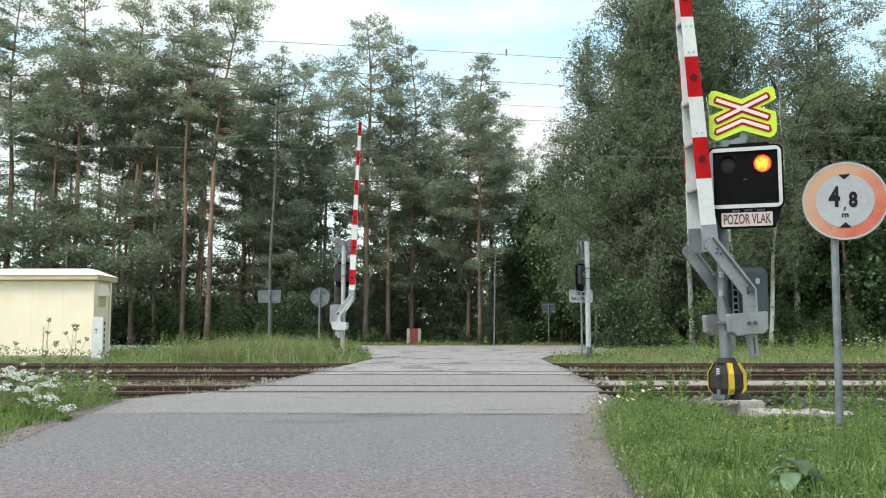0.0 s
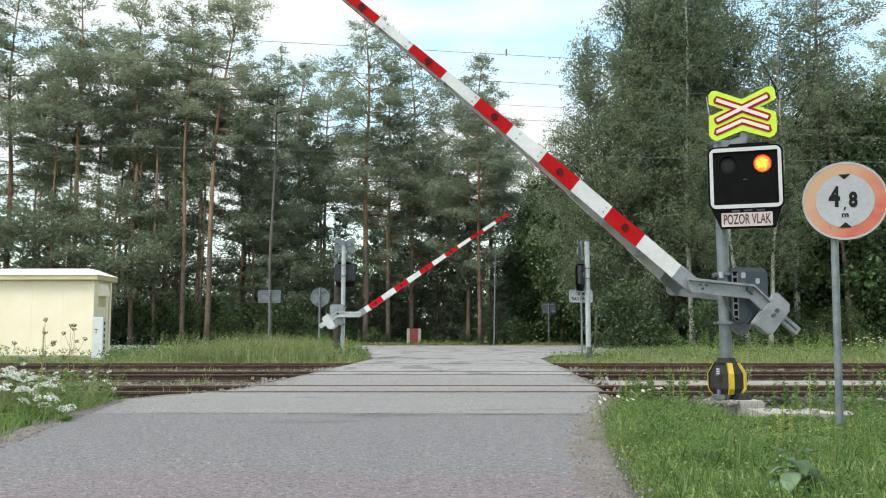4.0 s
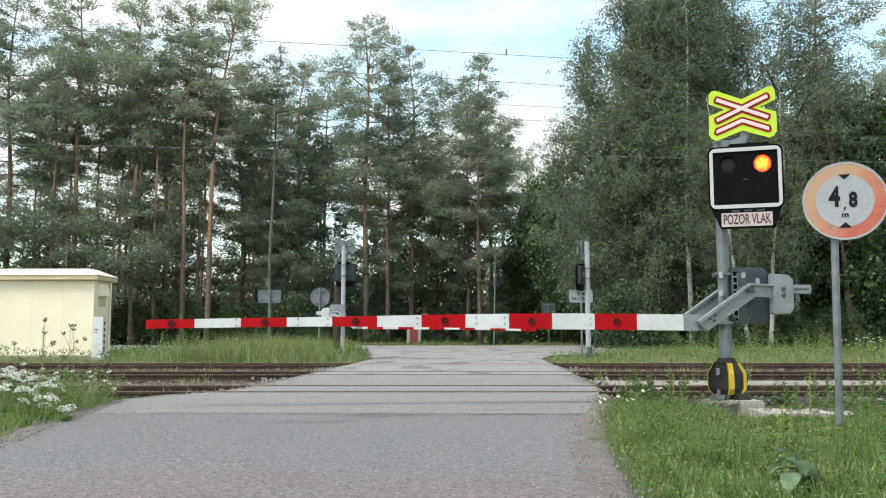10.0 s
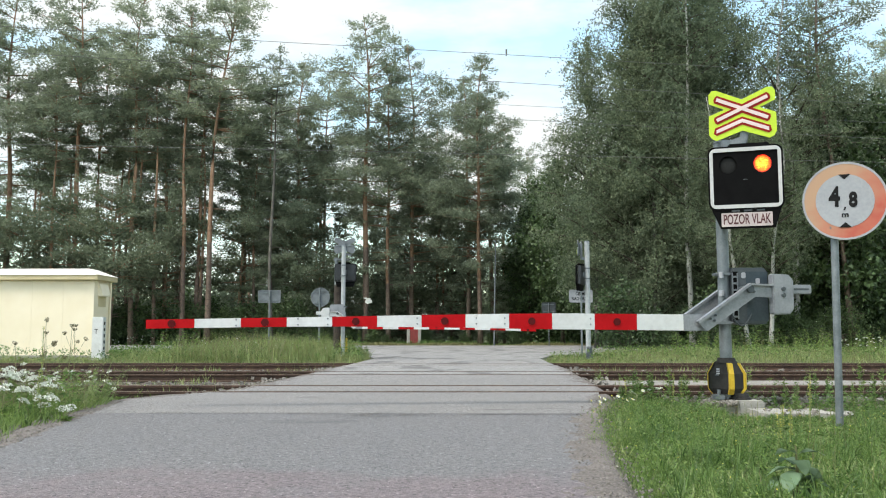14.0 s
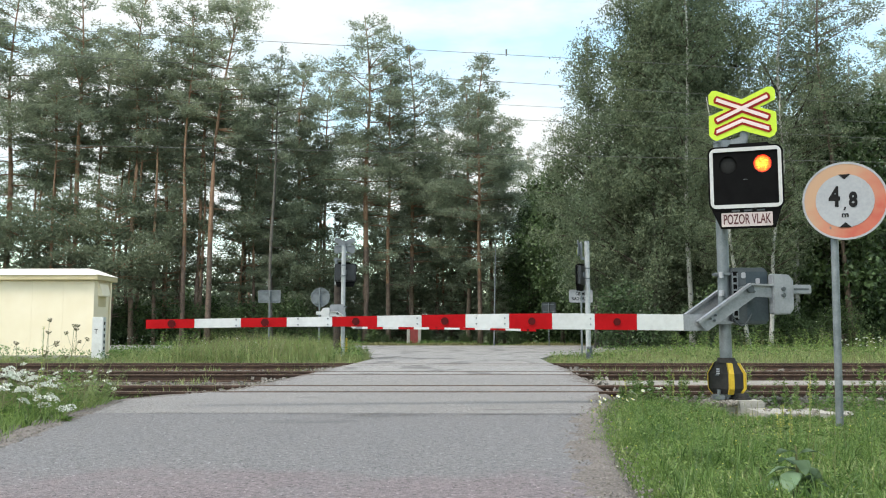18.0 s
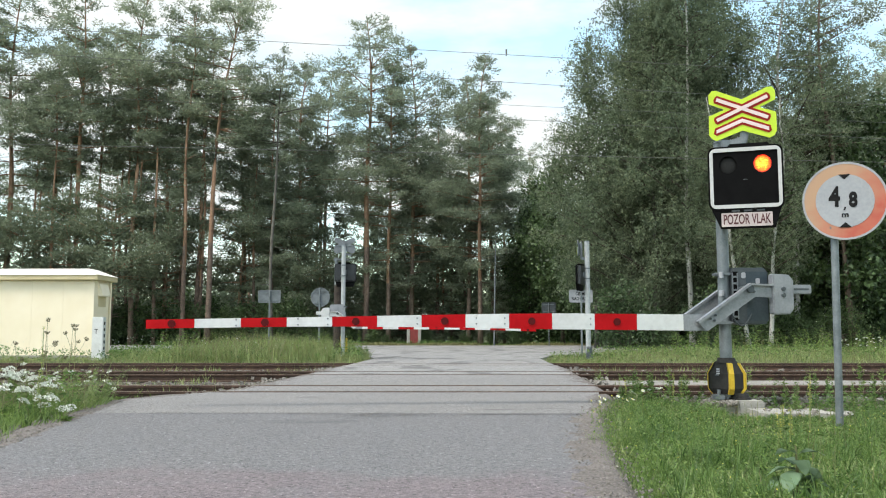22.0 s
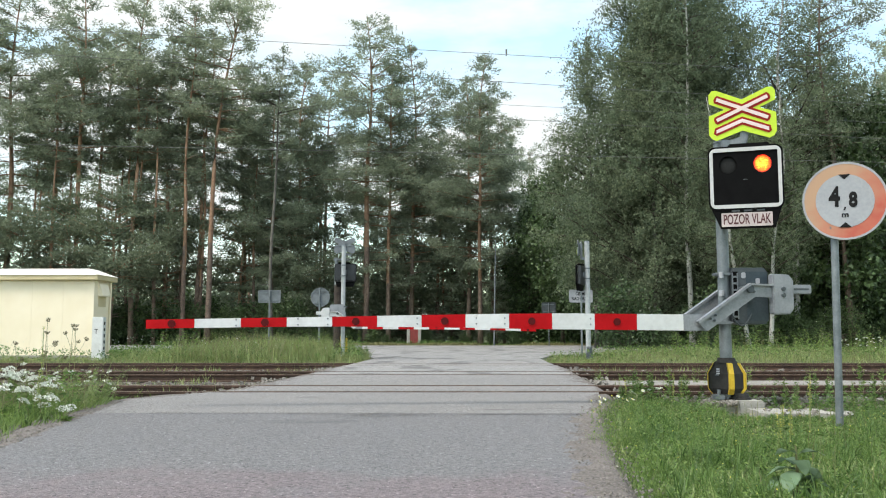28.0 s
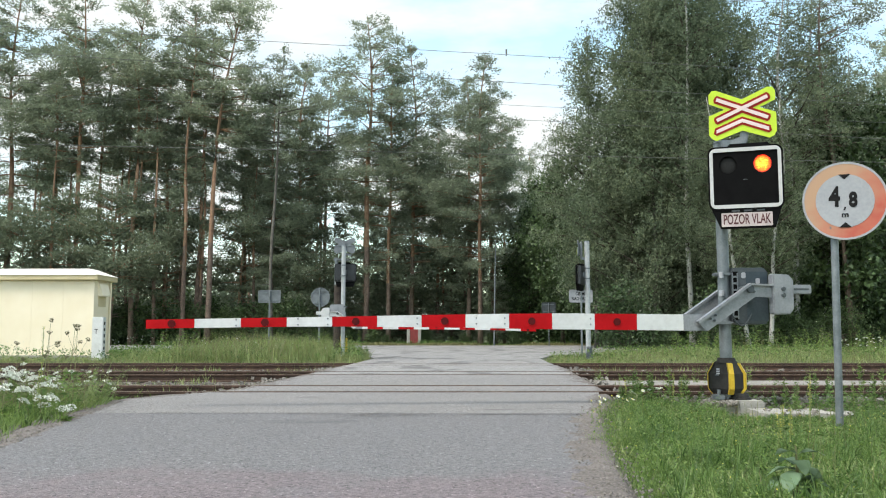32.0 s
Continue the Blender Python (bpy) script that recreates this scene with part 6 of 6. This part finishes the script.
def umbel_plant(x, y, h, heads, dry=False, lean=0.12, small=False):
    """A branching stalk with flat white flower heads, or brown seed heads."""
    p = thing("seed_stalk" if dry else "white_umbel_plant", "dry brown umbel stalk on the verge" if dry else "wild plant with flat white flower heads", "weed", pose(x, y, ground_height(x, y)), "dry umbels" if dry else "white umbels")
    top = Vector((random.gauss(0, lean) * h, random.gauss(0, lean) * h, h))
    part("stem", bent_tube([(0, 0, -0.02), top * 0.5 + Vector((0.01, 0, 0)), top], [0.0035, 0.003, 0.002] if dry else [0.005, 0.004, 0.0025], 5), STALK, p)
    for i in range(heads):
        f = random.uniform(0.45, 0.85)
        e = top if i == 0 else top * f + Vector((random.gauss(0, 0.09), random.gauss(0, 0.09), random.uniform(0.05, max(0.06, h * (1 - f)))))
        if i:
            part("branch", bent_tube([top * f, (top * f + e) / 2 + Vector((0, 0, -0.015)), e], [0.002, 0.0016, 0.0014] if dry else [0.003, 0.0025, 0.002], 4), STALK, p)
        part("seed_head" if dry else "flower_head", DRY_UMBEL if dry else (WHITE_UMBEL if random.random() < 0.6 and not small else SMALL_UMBEL), DRY_HEAD if dry else PETAL, p, at=Matrix.Translation(e) @ pose(0, 0, 0, random.uniform(-25, 25), random.uniform(-25, 25), random.uniform(0, 360)))
    k = 30
    a = RNG.uniform(0, 6.28, k)
    b = np.stack([RNG.normal(0, 0.02, k), RNG.normal(0, 0.02, k), RNG.uniform(0.03, h * 0.5, k)], 1)
    d = np.stack([np.cos(a), np.sin(a), RNG.uniform(-0.2, 0.6, k)], 1)
    part("foliage", shreds("foliage", b, d, RNG.uniform(0.05, 0.13, k), RNG.uniform(0.012, 0.03, k), GRASS, diamond=True), GRASS, p)
    return p


WAVING = []
meadow("wiry_stalks", "thin wiry stalks of wild carrot by the tracks", 650, (-5.8, -3.7, 8.2, 11.2), verge_left, 0.2, 0.6, 0.004, 0.007, STALK, 0.55, 1.2, 8.5)
for px, Y, h, n in ((-4.601, 9.2, 0.47, 5), (-4.252, 8.7, 0.44, 6), (-4.267, 9.0, 0.45, 6), (-3.961, 8.5, 0.42, 5), (-3.974, 8.2, 0.33, 4), (-3.795, 8.3, 0.25, 4), (-4.258, 9.6, 0.38, 4),
                    (-4.008, 8.0, 0.36, 5), (-4.072, 9.4, 0.26, 3), (-4.202, 10.3, 0.3, 4), (-4.087, 10.6, 0.3, 4), (-4.020, 10.8, 0.2, 3), (-3.532, 8.2, 0.16, 2), (-4.425, 8.6, 0.45, 6), (-4.702, 9.8, 0.5, 5), (-4.388, 11.0, 0.4, 4), (-4.382, 10.4, 0.4, 4),
                    (2.287, 10.6, 0.14, 3), (2.545, 10.4, 0.2, 3), (13.499, 28, 0.72, 5), (14.297, 28.5, 0.75, 5), (12.860, 27.8, 0.65, 4), (13.826, 28, 0.7, 5), (13.369, 28.3, 0.7, 4)):
    umbel_plant(px, Y, h, max(2, n - 2) if 9.4 < Y < 11.5 else n, False, 0.1, Y > 9.4)
for i in range(9):
    Y = random.uniform(9.2, 10.9)
    umbel_plant(random.uniform(-4.75, -3.95) - (10.6 - Y) * 0.12, Y, random.uniform(0.18, 0.42), random.choice((1, 2)), False, 0.3, True)
for px, Y, h, n in ((-4.051, 8.8, 1.0, 3), (-4.03, 8.9, 0.88, 3), (-3.918, 9.1, 0.96, 3), (-3.887, 9.2, 0.92, 4), (-4.227, 8.7, 0.76, 2)):
    WAVING.append(umbel_plant(px, Y, h, n, True, 0.05))


def leafy_weed(x, y, h):
    """An upright stalk with narrow leaves all the way up and a small pale head."""
    p = thing("leafy_weed", "tall leafy green weed beside the tracks", "weed", pose(x, y, ground_height(x, y)), "leafy weeds by the tracks")
    lean = Vector((random.gauss(0, 0.06), random.gauss(0, 0.06), 1.0)) * h
    part("stem", bent_tube([(0, 0, -0.02), lean * 0.5 + Vector((0.008, 0, 0)), lean], [0.005, 0.004, 0.002], 5), STALK, p)
    k = int(70 + 90 * h)
    f = RNG.uniform(0.06, 1.0, k)
    a = RNG.uniform(0, 6.28, k)
    b = np.array(lean)[None, :] * f[:, None]
    d = np.stack([np.cos(a), np.sin(a), RNG.uniform(0.0, 0.9, k)], 1)
    part("foliage", shreds("foliage", b, d, RNG.uniform(0.04, 0.12, k) * (1.15 - 0.75 * f), RNG.uniform(0.010, 0.022, k), GRASS, diamond=True), GRASS, p)
    part("flower_head", umbel_mesh("flower_head", 0.018, 24, STALK, 1.2, 0.012), STALK, p, at=Matrix.Translation(lean))
    return p


for px, h in ((1098, 0.25), (1128, 0.3), (1150, 0.42), (1178, 0.5), (1196, 0.36), (1212, 0.46), (1236, 0.34), (1362, 0.3), (1384, 0.46), (1402, 0.34), (1436, 0.5), (1460, 0.42), (1500, 0.45), (1522, 0.6), (1540, 0.5), (1556, 0.62), (1566, 0.45)):
    Y = random.uniform(9.9, 10.9)
    leafy_weed((px - 784) / 1539 * Y, Y, h * random.uniform(0.85, 1.1))
for px, h in ((20, 0.4), (95, 0.32), (118, 0.4), (146, 0.36), (172, 0.42), (196, 0.3), (60, 0.36)):
    Y = random.uniform(9.0, 10.8)
    leafy_weed((px - 784) / 1539 * Y, Y, h)


def herb_stand(name, label, n, each, area, keep, h0, h1, leaf, mat, lean=0.14, low=None):
    """Upright leafy herbs: stalks set with narrow leaves that shorten upwards."""
    xs, ys, zs = scatter(n, *area, keep)
    k = len(xs)
    h = RNG.uniform(h0, h1, k) * (np.array([low(x, y) for x, y in zip(xs, ys)]) if low else 1.0)
    top = np.stack([RNG.normal(0, lean, k) * h, RNG.normal(0, lean, k) * h, h], 1)
    f = RNG.uniform(0.05, 1.0, (k, each))
    root = np.stack([xs, ys, zs], 1)
    b = (root[:, None, :] + top[:, None, :] * f[:, :, None]).reshape(-1, 3)
    a = RNG.uniform(0, 2 * np.pi, k * each)
    d = np.stack([np.cos(a), np.sin(a), RNG.uniform(-0.1, 0.9, k * each)], 1)
    size = (RNG.uniform(0.6, 1.2, (k, each)) * (1.15 - 0.7 * f)).reshape(-1) * leaf
    leaves = shreds(name, b, d, size, size * RNG.uniform(0.16, 0.3, k * each), mat, diamond=True)
    stems = shreds("stems", root, top, h, np.full(k, 0.006), STALK)
    tagged(new(name, leaves), label, "herbs", kind="stuff")
    tagged(new("herb_stems", stems), "thin green stems of roadside herbs", "herbs", kind="stuff")


def wild(x, y):
    return verge_right(x, y) and x > road_right(y) + 0.3 and noise.noise((x * 1.3, y * 1.1, 5.5)) > -0.15


def by_tracks(x, y):
    return x > road_right(y) + 0.25 and not (3.1 < x < 3.85 and y < 10.9) and noise.noise((x * 1.6, y * 1.1, 2.5)) > -0.05


herb_stand("roadside_herbs", "soft upright leafy herbs in the roadside grass", 1500, 30, (1.2, 7.6, 3.9, 10.0), wild, 0.10, 0.26, 0.055, GRASS, 0.3, low_patch)
herb_stand("meadow_weeds", "dark leafy weeds standing in the tall grass", 260, 36, (-9.5, -2.6, 27.5, 36), beyond_left, 0.45, 1.05, 0.16, GRASS, 0.2)
herb_stand("meadow_weeds", "tall leafy weeds before the birches", 240, 36, (10.0, 22.0, 36, 42), beyond_right, 0.5, 1.3, 0.2, GRASS, 0.2)
herb_stand("meadow_weeds", "brownish seeding weeds before the birches", 90, 40, (11.0, 22.0, 36, 42), beyond_right, 0.6, 1.3, 0.12, STALK, 0.15)
herb_stand("trackside_herbs", "tall leafy weeds before the tracks", 420, 44, (2.2, 7.6, 9.7, 11.15), by_tracks, 0.16, 0.5, 0.075, GRASS)
herb_stand("trackside_herbs", "thin weeds between the tracks", 130, 30, (2.6, 12.0, 14.6, 17.0), by_tracks, 0.15, 0.45, 0.08, GRASS)


def leaning_stalks():
    """Wild carrot stalks that lean over the ballast towards the road."""
    n = 105
    ys = RNG.uniform(9.2, 10.7, n)
    xs = np.array([road_left(y) for y in ys]) - np.abs(RNG.normal(0.25, 0.28, n)) - 0.1
    d = np.stack([RNG.normal(0.5, 0.28, n), RNG.normal(0, 0.2, n), np.ones(n)], 1)
    ln = RNG.uniform(0.25, 0.68, n)
    root = np.stack([xs, ys, [ground_height(x, y) for x, y in zip(xs, ys)]], 1)
    tagged(new("wiry_stalks", shreds("wiry_stalks", root, d, ln, np.full(n, 0.009), TALL_GRASS)), "thin pale stalks leaning over the ballast", "weeds", kind="stuff")
    f = RNG.uniform(0.2, 1.0, (n, 9))
    b = (root[:, None, :] + (d / np.linalg.norm(d, axis=1, keepdims=True) * ln[:, None])[:, None, :] * f[:, :, None]).reshape(-1, 3)
    m = len(b)
    tagged(new("wiry_leaves", shreds("wiry_leaves", b, RNG.normal(size=(m, 3)) + np.array([0.3, 0, 0.4]), RNG.uniform(0.02, 0.06, m), RNG.uniform(0.004, 0.009, m), TALL_GRASS, diamond=True)), "feathery pale green leaves on leaning stalks", "weeds", kind="stuff")


leaning_stalks()
herb_stand("trackside_herbs", "wiry leafy weeds on the verge before the tracks", 150, 26, (-5.6, -3.75, 8.6, 11.2), verge_left, 0.2, 0.5, 0.06, GRASS, 0.35)


def mullein(x, y, h, bloom=0.5):
    """A single upright spike, set with small yellow flowers."""
    p = thing("mullein", "slender yellow-flowered mullein spike in the grass", "wildflower", pose(x, y, ground_height(x, y)), "mullein spikes")
    part("stem", bent_tube([(0, 0, -0.02), (0.01, 0, h * 0.5), (0.015, 0, h)], [0.006, 0.005, 0.0025], 6), SPIKE, p)
    k = 80
    a = RNG.uniform(0, 6.28, k)
    z = RNG.uniform(h * (1 - bloom), h, k)
    b = np.stack([0.006 * np.cos(a) + 0.012, 0.006 * np.sin(a), z], 1)
    d = np.stack([np.cos(a), np.sin(a), np.full(k, 0.4)], 1)
    part("bloom", shreds("bloom", b, d, np.full(k, 0.010), np.full(k, 0.006), POLLEN, diamond=True), POLLEN, p)
    part("bud_spike", shreds("bud_spike", b, d * np.array([1, 1, 2]), np.full(k, 0.012), np.full(k, 0.007), SPIKE, diamond=True), SPIKE, p)
    return p


for x, y, h in ((-3.947, 8.6, 0.93), (-3.924, 8.5, 0.5), (2.349, 6.2, 0.27), (2.430, 6.2, 0.33), (3.075, 7.4, 0.5), (2.644, 6.9, 0.28), (2.690, 10.3, 0.42), (2.858, 10.6, 0.4), (2.234, 10.8, 0.3)):
    mullein(x, y, h, 0.6)

# daisies at the road's edge
DAISY_PETALS = shreds("petals", np.zeros((14, 3)), np.stack([np.cos(np.arange(14) * 0.4488), np.sin(np.arange(14) * 0.4488), np.full(14, 0.12)], 1), np.full(14, 0.026), np.full(14, 0.011), PETAL, np.stack([-np.sin(np.arange(14) * 0.4488), np.cos(np.arange(14) * 0.4488), np.zeros(14)], 1), True)
DAISY_EYE = mesh_of("daisy_eye", tube((0, 0, -0.002), (0, 0, 0.007), 0.009, 0.005, 8), POLLEN)
for px, Y, z in ((1.569, 9.3, 0.05), (1.689, 9.5, 0.08), (1.640, 9.2, 0.05), (1.706, 9.3, 0.07), (1.842, 9.6, 0.08), (1.930, 9.7, 0.07), (1.937, 9.5, 0.06), (1.965, 9.4, 0.05), (2.025, 9.4, 0.06), (2.319, 10.2, 0.1), (1.604, 9.0, 0.04), (2.611, 10.4, 0.1)):
    d = thing("daisy", "white ox-eye daisy at the asphalt edge", "flower", pose(px, Y, -0.005), "daisies by the road")
    z += 0.03
    part("stem", bent_tube([(0, 0, -0.03), (0.004, 0, z * 0.5), (0, -0.006, z + 0.03)], 0.0022, 5), STALK, d)
    part("petal_ring", DAISY_PETALS, PETAL, d, at=pose(0, -0.006, z + 0.03, random.uniform(15, 60), random.uniform(-20, 20), random.uniform(0, 90)))
    part("eye", DAISY_EYE, POLLEN, d, at=pose(0, -0.007, z + 0.033, 35, 0, 0))


def broad_leaf(length, width):
    """One large cupped leaf that curves over."""
    bm = bmesh.new()
    rows = []
    for i in range(9):
        t = i / 8
        w = width * 0.5 * math.sin(math.pi * min(1, t * 0.92 + 0.06)) ** 0.7
        rows.append([bm.verts.new((w * k / 2, t * length, 0.10 * length * math.sin(t * 2.6) - 0.30 * length * t * t + 0.10 * abs(k) * w + 0.006 * math.sin(9 * t + k))) for k in (-2, -1, 0, 1, 2)])
    for a, b in zip(rows, rows[1:]):
        for k in range(4):
            bm.faces.new((a[k], a[k + 1], b[k + 1], b[k]))
    bmesh.ops.solidify(bm, geom=bm.faces[:], thickness=0.0015)
    return mesh_of("leaf", bm, HERB, True)


BIG_LEAF = broad_leaf(0.20, 0.12)
p = thing("burdock", "young burdock with broad grey-green leaves in the grass", "plant", pose(1.837, 4.6, 0.015) @ Matrix.Diagonal((0.86, 0.86, 0.9, 1)))
part("stem", bent_tube([(0, 0, -0.03), (0.0, 0, 0.12), (-0.005, 0, 0.24)], [0.012, 0.009, 0.005], 7), STALK, p)
for a, z, tilt, s in ((110, 0.19, 14, 0.7), (255, 0.185, 14, 0.72), (175, 0.15, -6, 0.8), (15, 0.13, 10, 0.8), (215, 0.11, -14, 0.9), (300, 0.10, -5, 0.9), (65, 0.10, -5, 0.9), (140, 0.085, -14, 1.0), (180, 0.06, -16, 1.0), (340, 0.06, -4, 0.9), (240, 0.055, -8, 1.0), (100, 0.05, -6, 1.0)):
    part("leaf", BIG_LEAF, HERB, p, at=pose(0, 0, z, 0, 0, a) @ pose(0, 0.01, 0, tilt, 0, 0) @ Matrix.Diagonal((s, s, s, 1)))


# ---- a butterfly that flits across ----
def butterfly():
    b = thing("butterfly", "small white butterfly in flight", "butterfly", pose(9.0, 6.0, 1.2))
    bm = bmesh.new()
    bmesh.ops.create_uvsphere(bm, u_segments=8, v_segments=6, radius=0.5)
    for v in bm.verts:
        v.co = Vector((v.co.x * 0.024, v.co.y * 0.005, v.co.z * 0.005))
    part("body", bm, DRY_HEAD, b, smooth=True)
    for s in (-1, 1):
        w = bmesh.new()
        out = [(0.012, 0), (0.026, 0.034), (0.012, 0.052), (-0.006, 0.042), (-0.022, 0.038), (-0.026, 0.016), (-0.010, 0)]
        vs = [w.verts.new((x, s * y, 0)) for x, y in out]
        w.faces.new(vs)
        bmesh.ops.solidify(w, geom=w.faces[:], thickness=0.0006)
        LEVER["wing_%d" % (s > 0)] = part("wing", w, WING, b, "white wing")
    LEVER["butterfly"] = b


butterfly()


# ---- what moves ----
def motions():
    # the barriers: degrees above closed, the nearer one stands a little askew to the road
    near = ((0, 85.9), (1.0, 85.9), (1.7, 85.9), (2.0, 83.5), (2.5, 71.15), (3.0, 58.0), (3.5, 48.55), (4.2, 36.25), (4.9, 25.3), (5.5, 16.1), (5.7, 13.15), (6.0, 9.3), (6.5, 5.1), (7.0, 2.85), (7.5, 0.7), (7.8, 0.1), (8.0, 0.0), (20, 0.0), (32, 0.0))
    walk(LEVER["near"], [(t, pose(0.167, -0.068, 1.28, 0, 0, 7.27) @ pose(0, 0, 0, 0, a - 0.23, 0)) for t, a in near])
    far = ((0, 87.6), (1.0, 87.6), (1.7, 87.6), (2.0, 84.6), (2.5, 71.4), (3.0, 56.4), (3.5, 45.0), (4.2, 29.5), (4.9, 15.5), (5.5, 7.6), (6.0, 5.5), (6.5, 2.8), (7.0, 0.2), (7.4, -1.3), (7.6, -1.5), (8.0, -1.5), (20, -1.5), (32, -1.5))
    walk(LEVER["far"], [(t, pose(0.13, -0.068, 1.50, 0, a + 0.2, 0)) for t, a in far])
    # the warning lamp swaps sides twice in about a second
    rows, t, side = [(0.0, 0.21)], 0.05, 0.21
    while t < 31.95:
        rows += [(t - 0.034, side), (t + 0.034, -side)]
        side = -side
        t += 0.5049
    rows.append((32.0, side))
    walk(LEVER["glow"], [(t, pose(x, 0.007, 0.165)) for t, x in rows])
    # the butterfly crosses from the right to the left in a second
    path = ((0, 9.0, 6.4, 0.7), (13.0, 3.6, 6.2, 0.62), (13.4, *(1.599, 6.100, 0.686)), (13.5, *(1.237, 6.000, 0.765)), (13.6, *(0.955, 6.000, 0.850)), (13.7, *(0.646, 6.000, 0.955)), (13.8, *(0.222, 6.000, 1.021)), (13.9, *(-0.101, 6.000, 1.025)), (14.0, *(-0.518, 6.000, 1.048)), (14.1, *(-0.826, 6.000, 1.068)), (14.2, *(-1.123, 6.000, 1.111)), (14.3, *(-1.602, 6.000, 1.056)), (14.4, *(-2.017, 6.000, 1.114)), (14.6, *(-2.826, 6.000, 1.161)), (14.8, -3.7, 6.2, 1.4), (32, -9.0, 7.0, 1.5))
    walk(LEVER["butterfly"], [(t, pose(x, y, z, 25, 0, 170)) for t, x, y, z in path])
    for s in (0, 1):
        flap = [(0.0, 20), (12.9, 20)] + [(13.0 + 0.05 * i, 55 if i % 2 else -20) for i in range(38)] + [(15.0, 20), (32.0, 20)]
        walk(LEVER["wing_%d" % s], [(t, pose(0, 0, 0, a if s else -a, 0, 0)) for t, a in flap])
    # dry stalks nod in the wind
    nod = ((0, 0.6), (1.5, -0.6), (3.0, 0.2), (4.5, -1.2), (6.0, -1.8), (7.5, -0.8), (9.0, -1.6), (10.5, -0.2), (12.0, 0.5), (13.0, 0.4), (15.0, -0.6), (17.0, 0.9), (19.0, 0.8), (21.0, -0.4), (23.0, 1.0), (25.0, 0.2), (27.0, -0.9), (28.0, 0.3), (30.0, -0.5), (32.0, 1.4))
    for k, p in enumerate(WAVING):
        m = p.matrix_basis.copy()
        walk(p, [(t, m @ pose(0, 0, 0, 0, a * (1.7 - 0.2 * k), 0)) for t, a in nod])
    # the birches' crowns lean a little to and fro
    for k, tree in enumerate(BIRCH_ROW):
        crown = next(o for o in tree.children if o.name.startswith("crown"))
        rows = [(t, pose(0, 0, 0, 0.25 * math.sin(1.3 * t + k), 0.32 * math.sin(0.9 * t + 1.7 * k), 0)) for t in [i * 1.0 for i in range(33)]]
        walk(crown, rows)
    # the tall pines lean slowly in the wind and back
    drift = ((0, 0.3), (2, 0.05), (5, -0.2), (8, -0.15), (10, -0.4), (12, -0.15), (14, -0.4), (17, -0.1), (19, -0.1), (20, 0.2), (22, 0.35), (25, 0.45), (28, 0.4), (32, 0.45))
    for k, tree in enumerate(FRONT_PINES):
        m = tree.matrix_basis.copy()
        foot = Matrix.Translation(m.translation)
        still = m.to_quaternion().to_matrix().to_4x4()
        walk(tree, [(t, foot @ pose(0, 0, 0, 0.10 * math.sin(0.9 * t + 2.1 * k), 0.7 * a + 0.10 * math.sin(1.3 * t + 1.7 * k), 0) @ still) for t, a in drift])


motions()
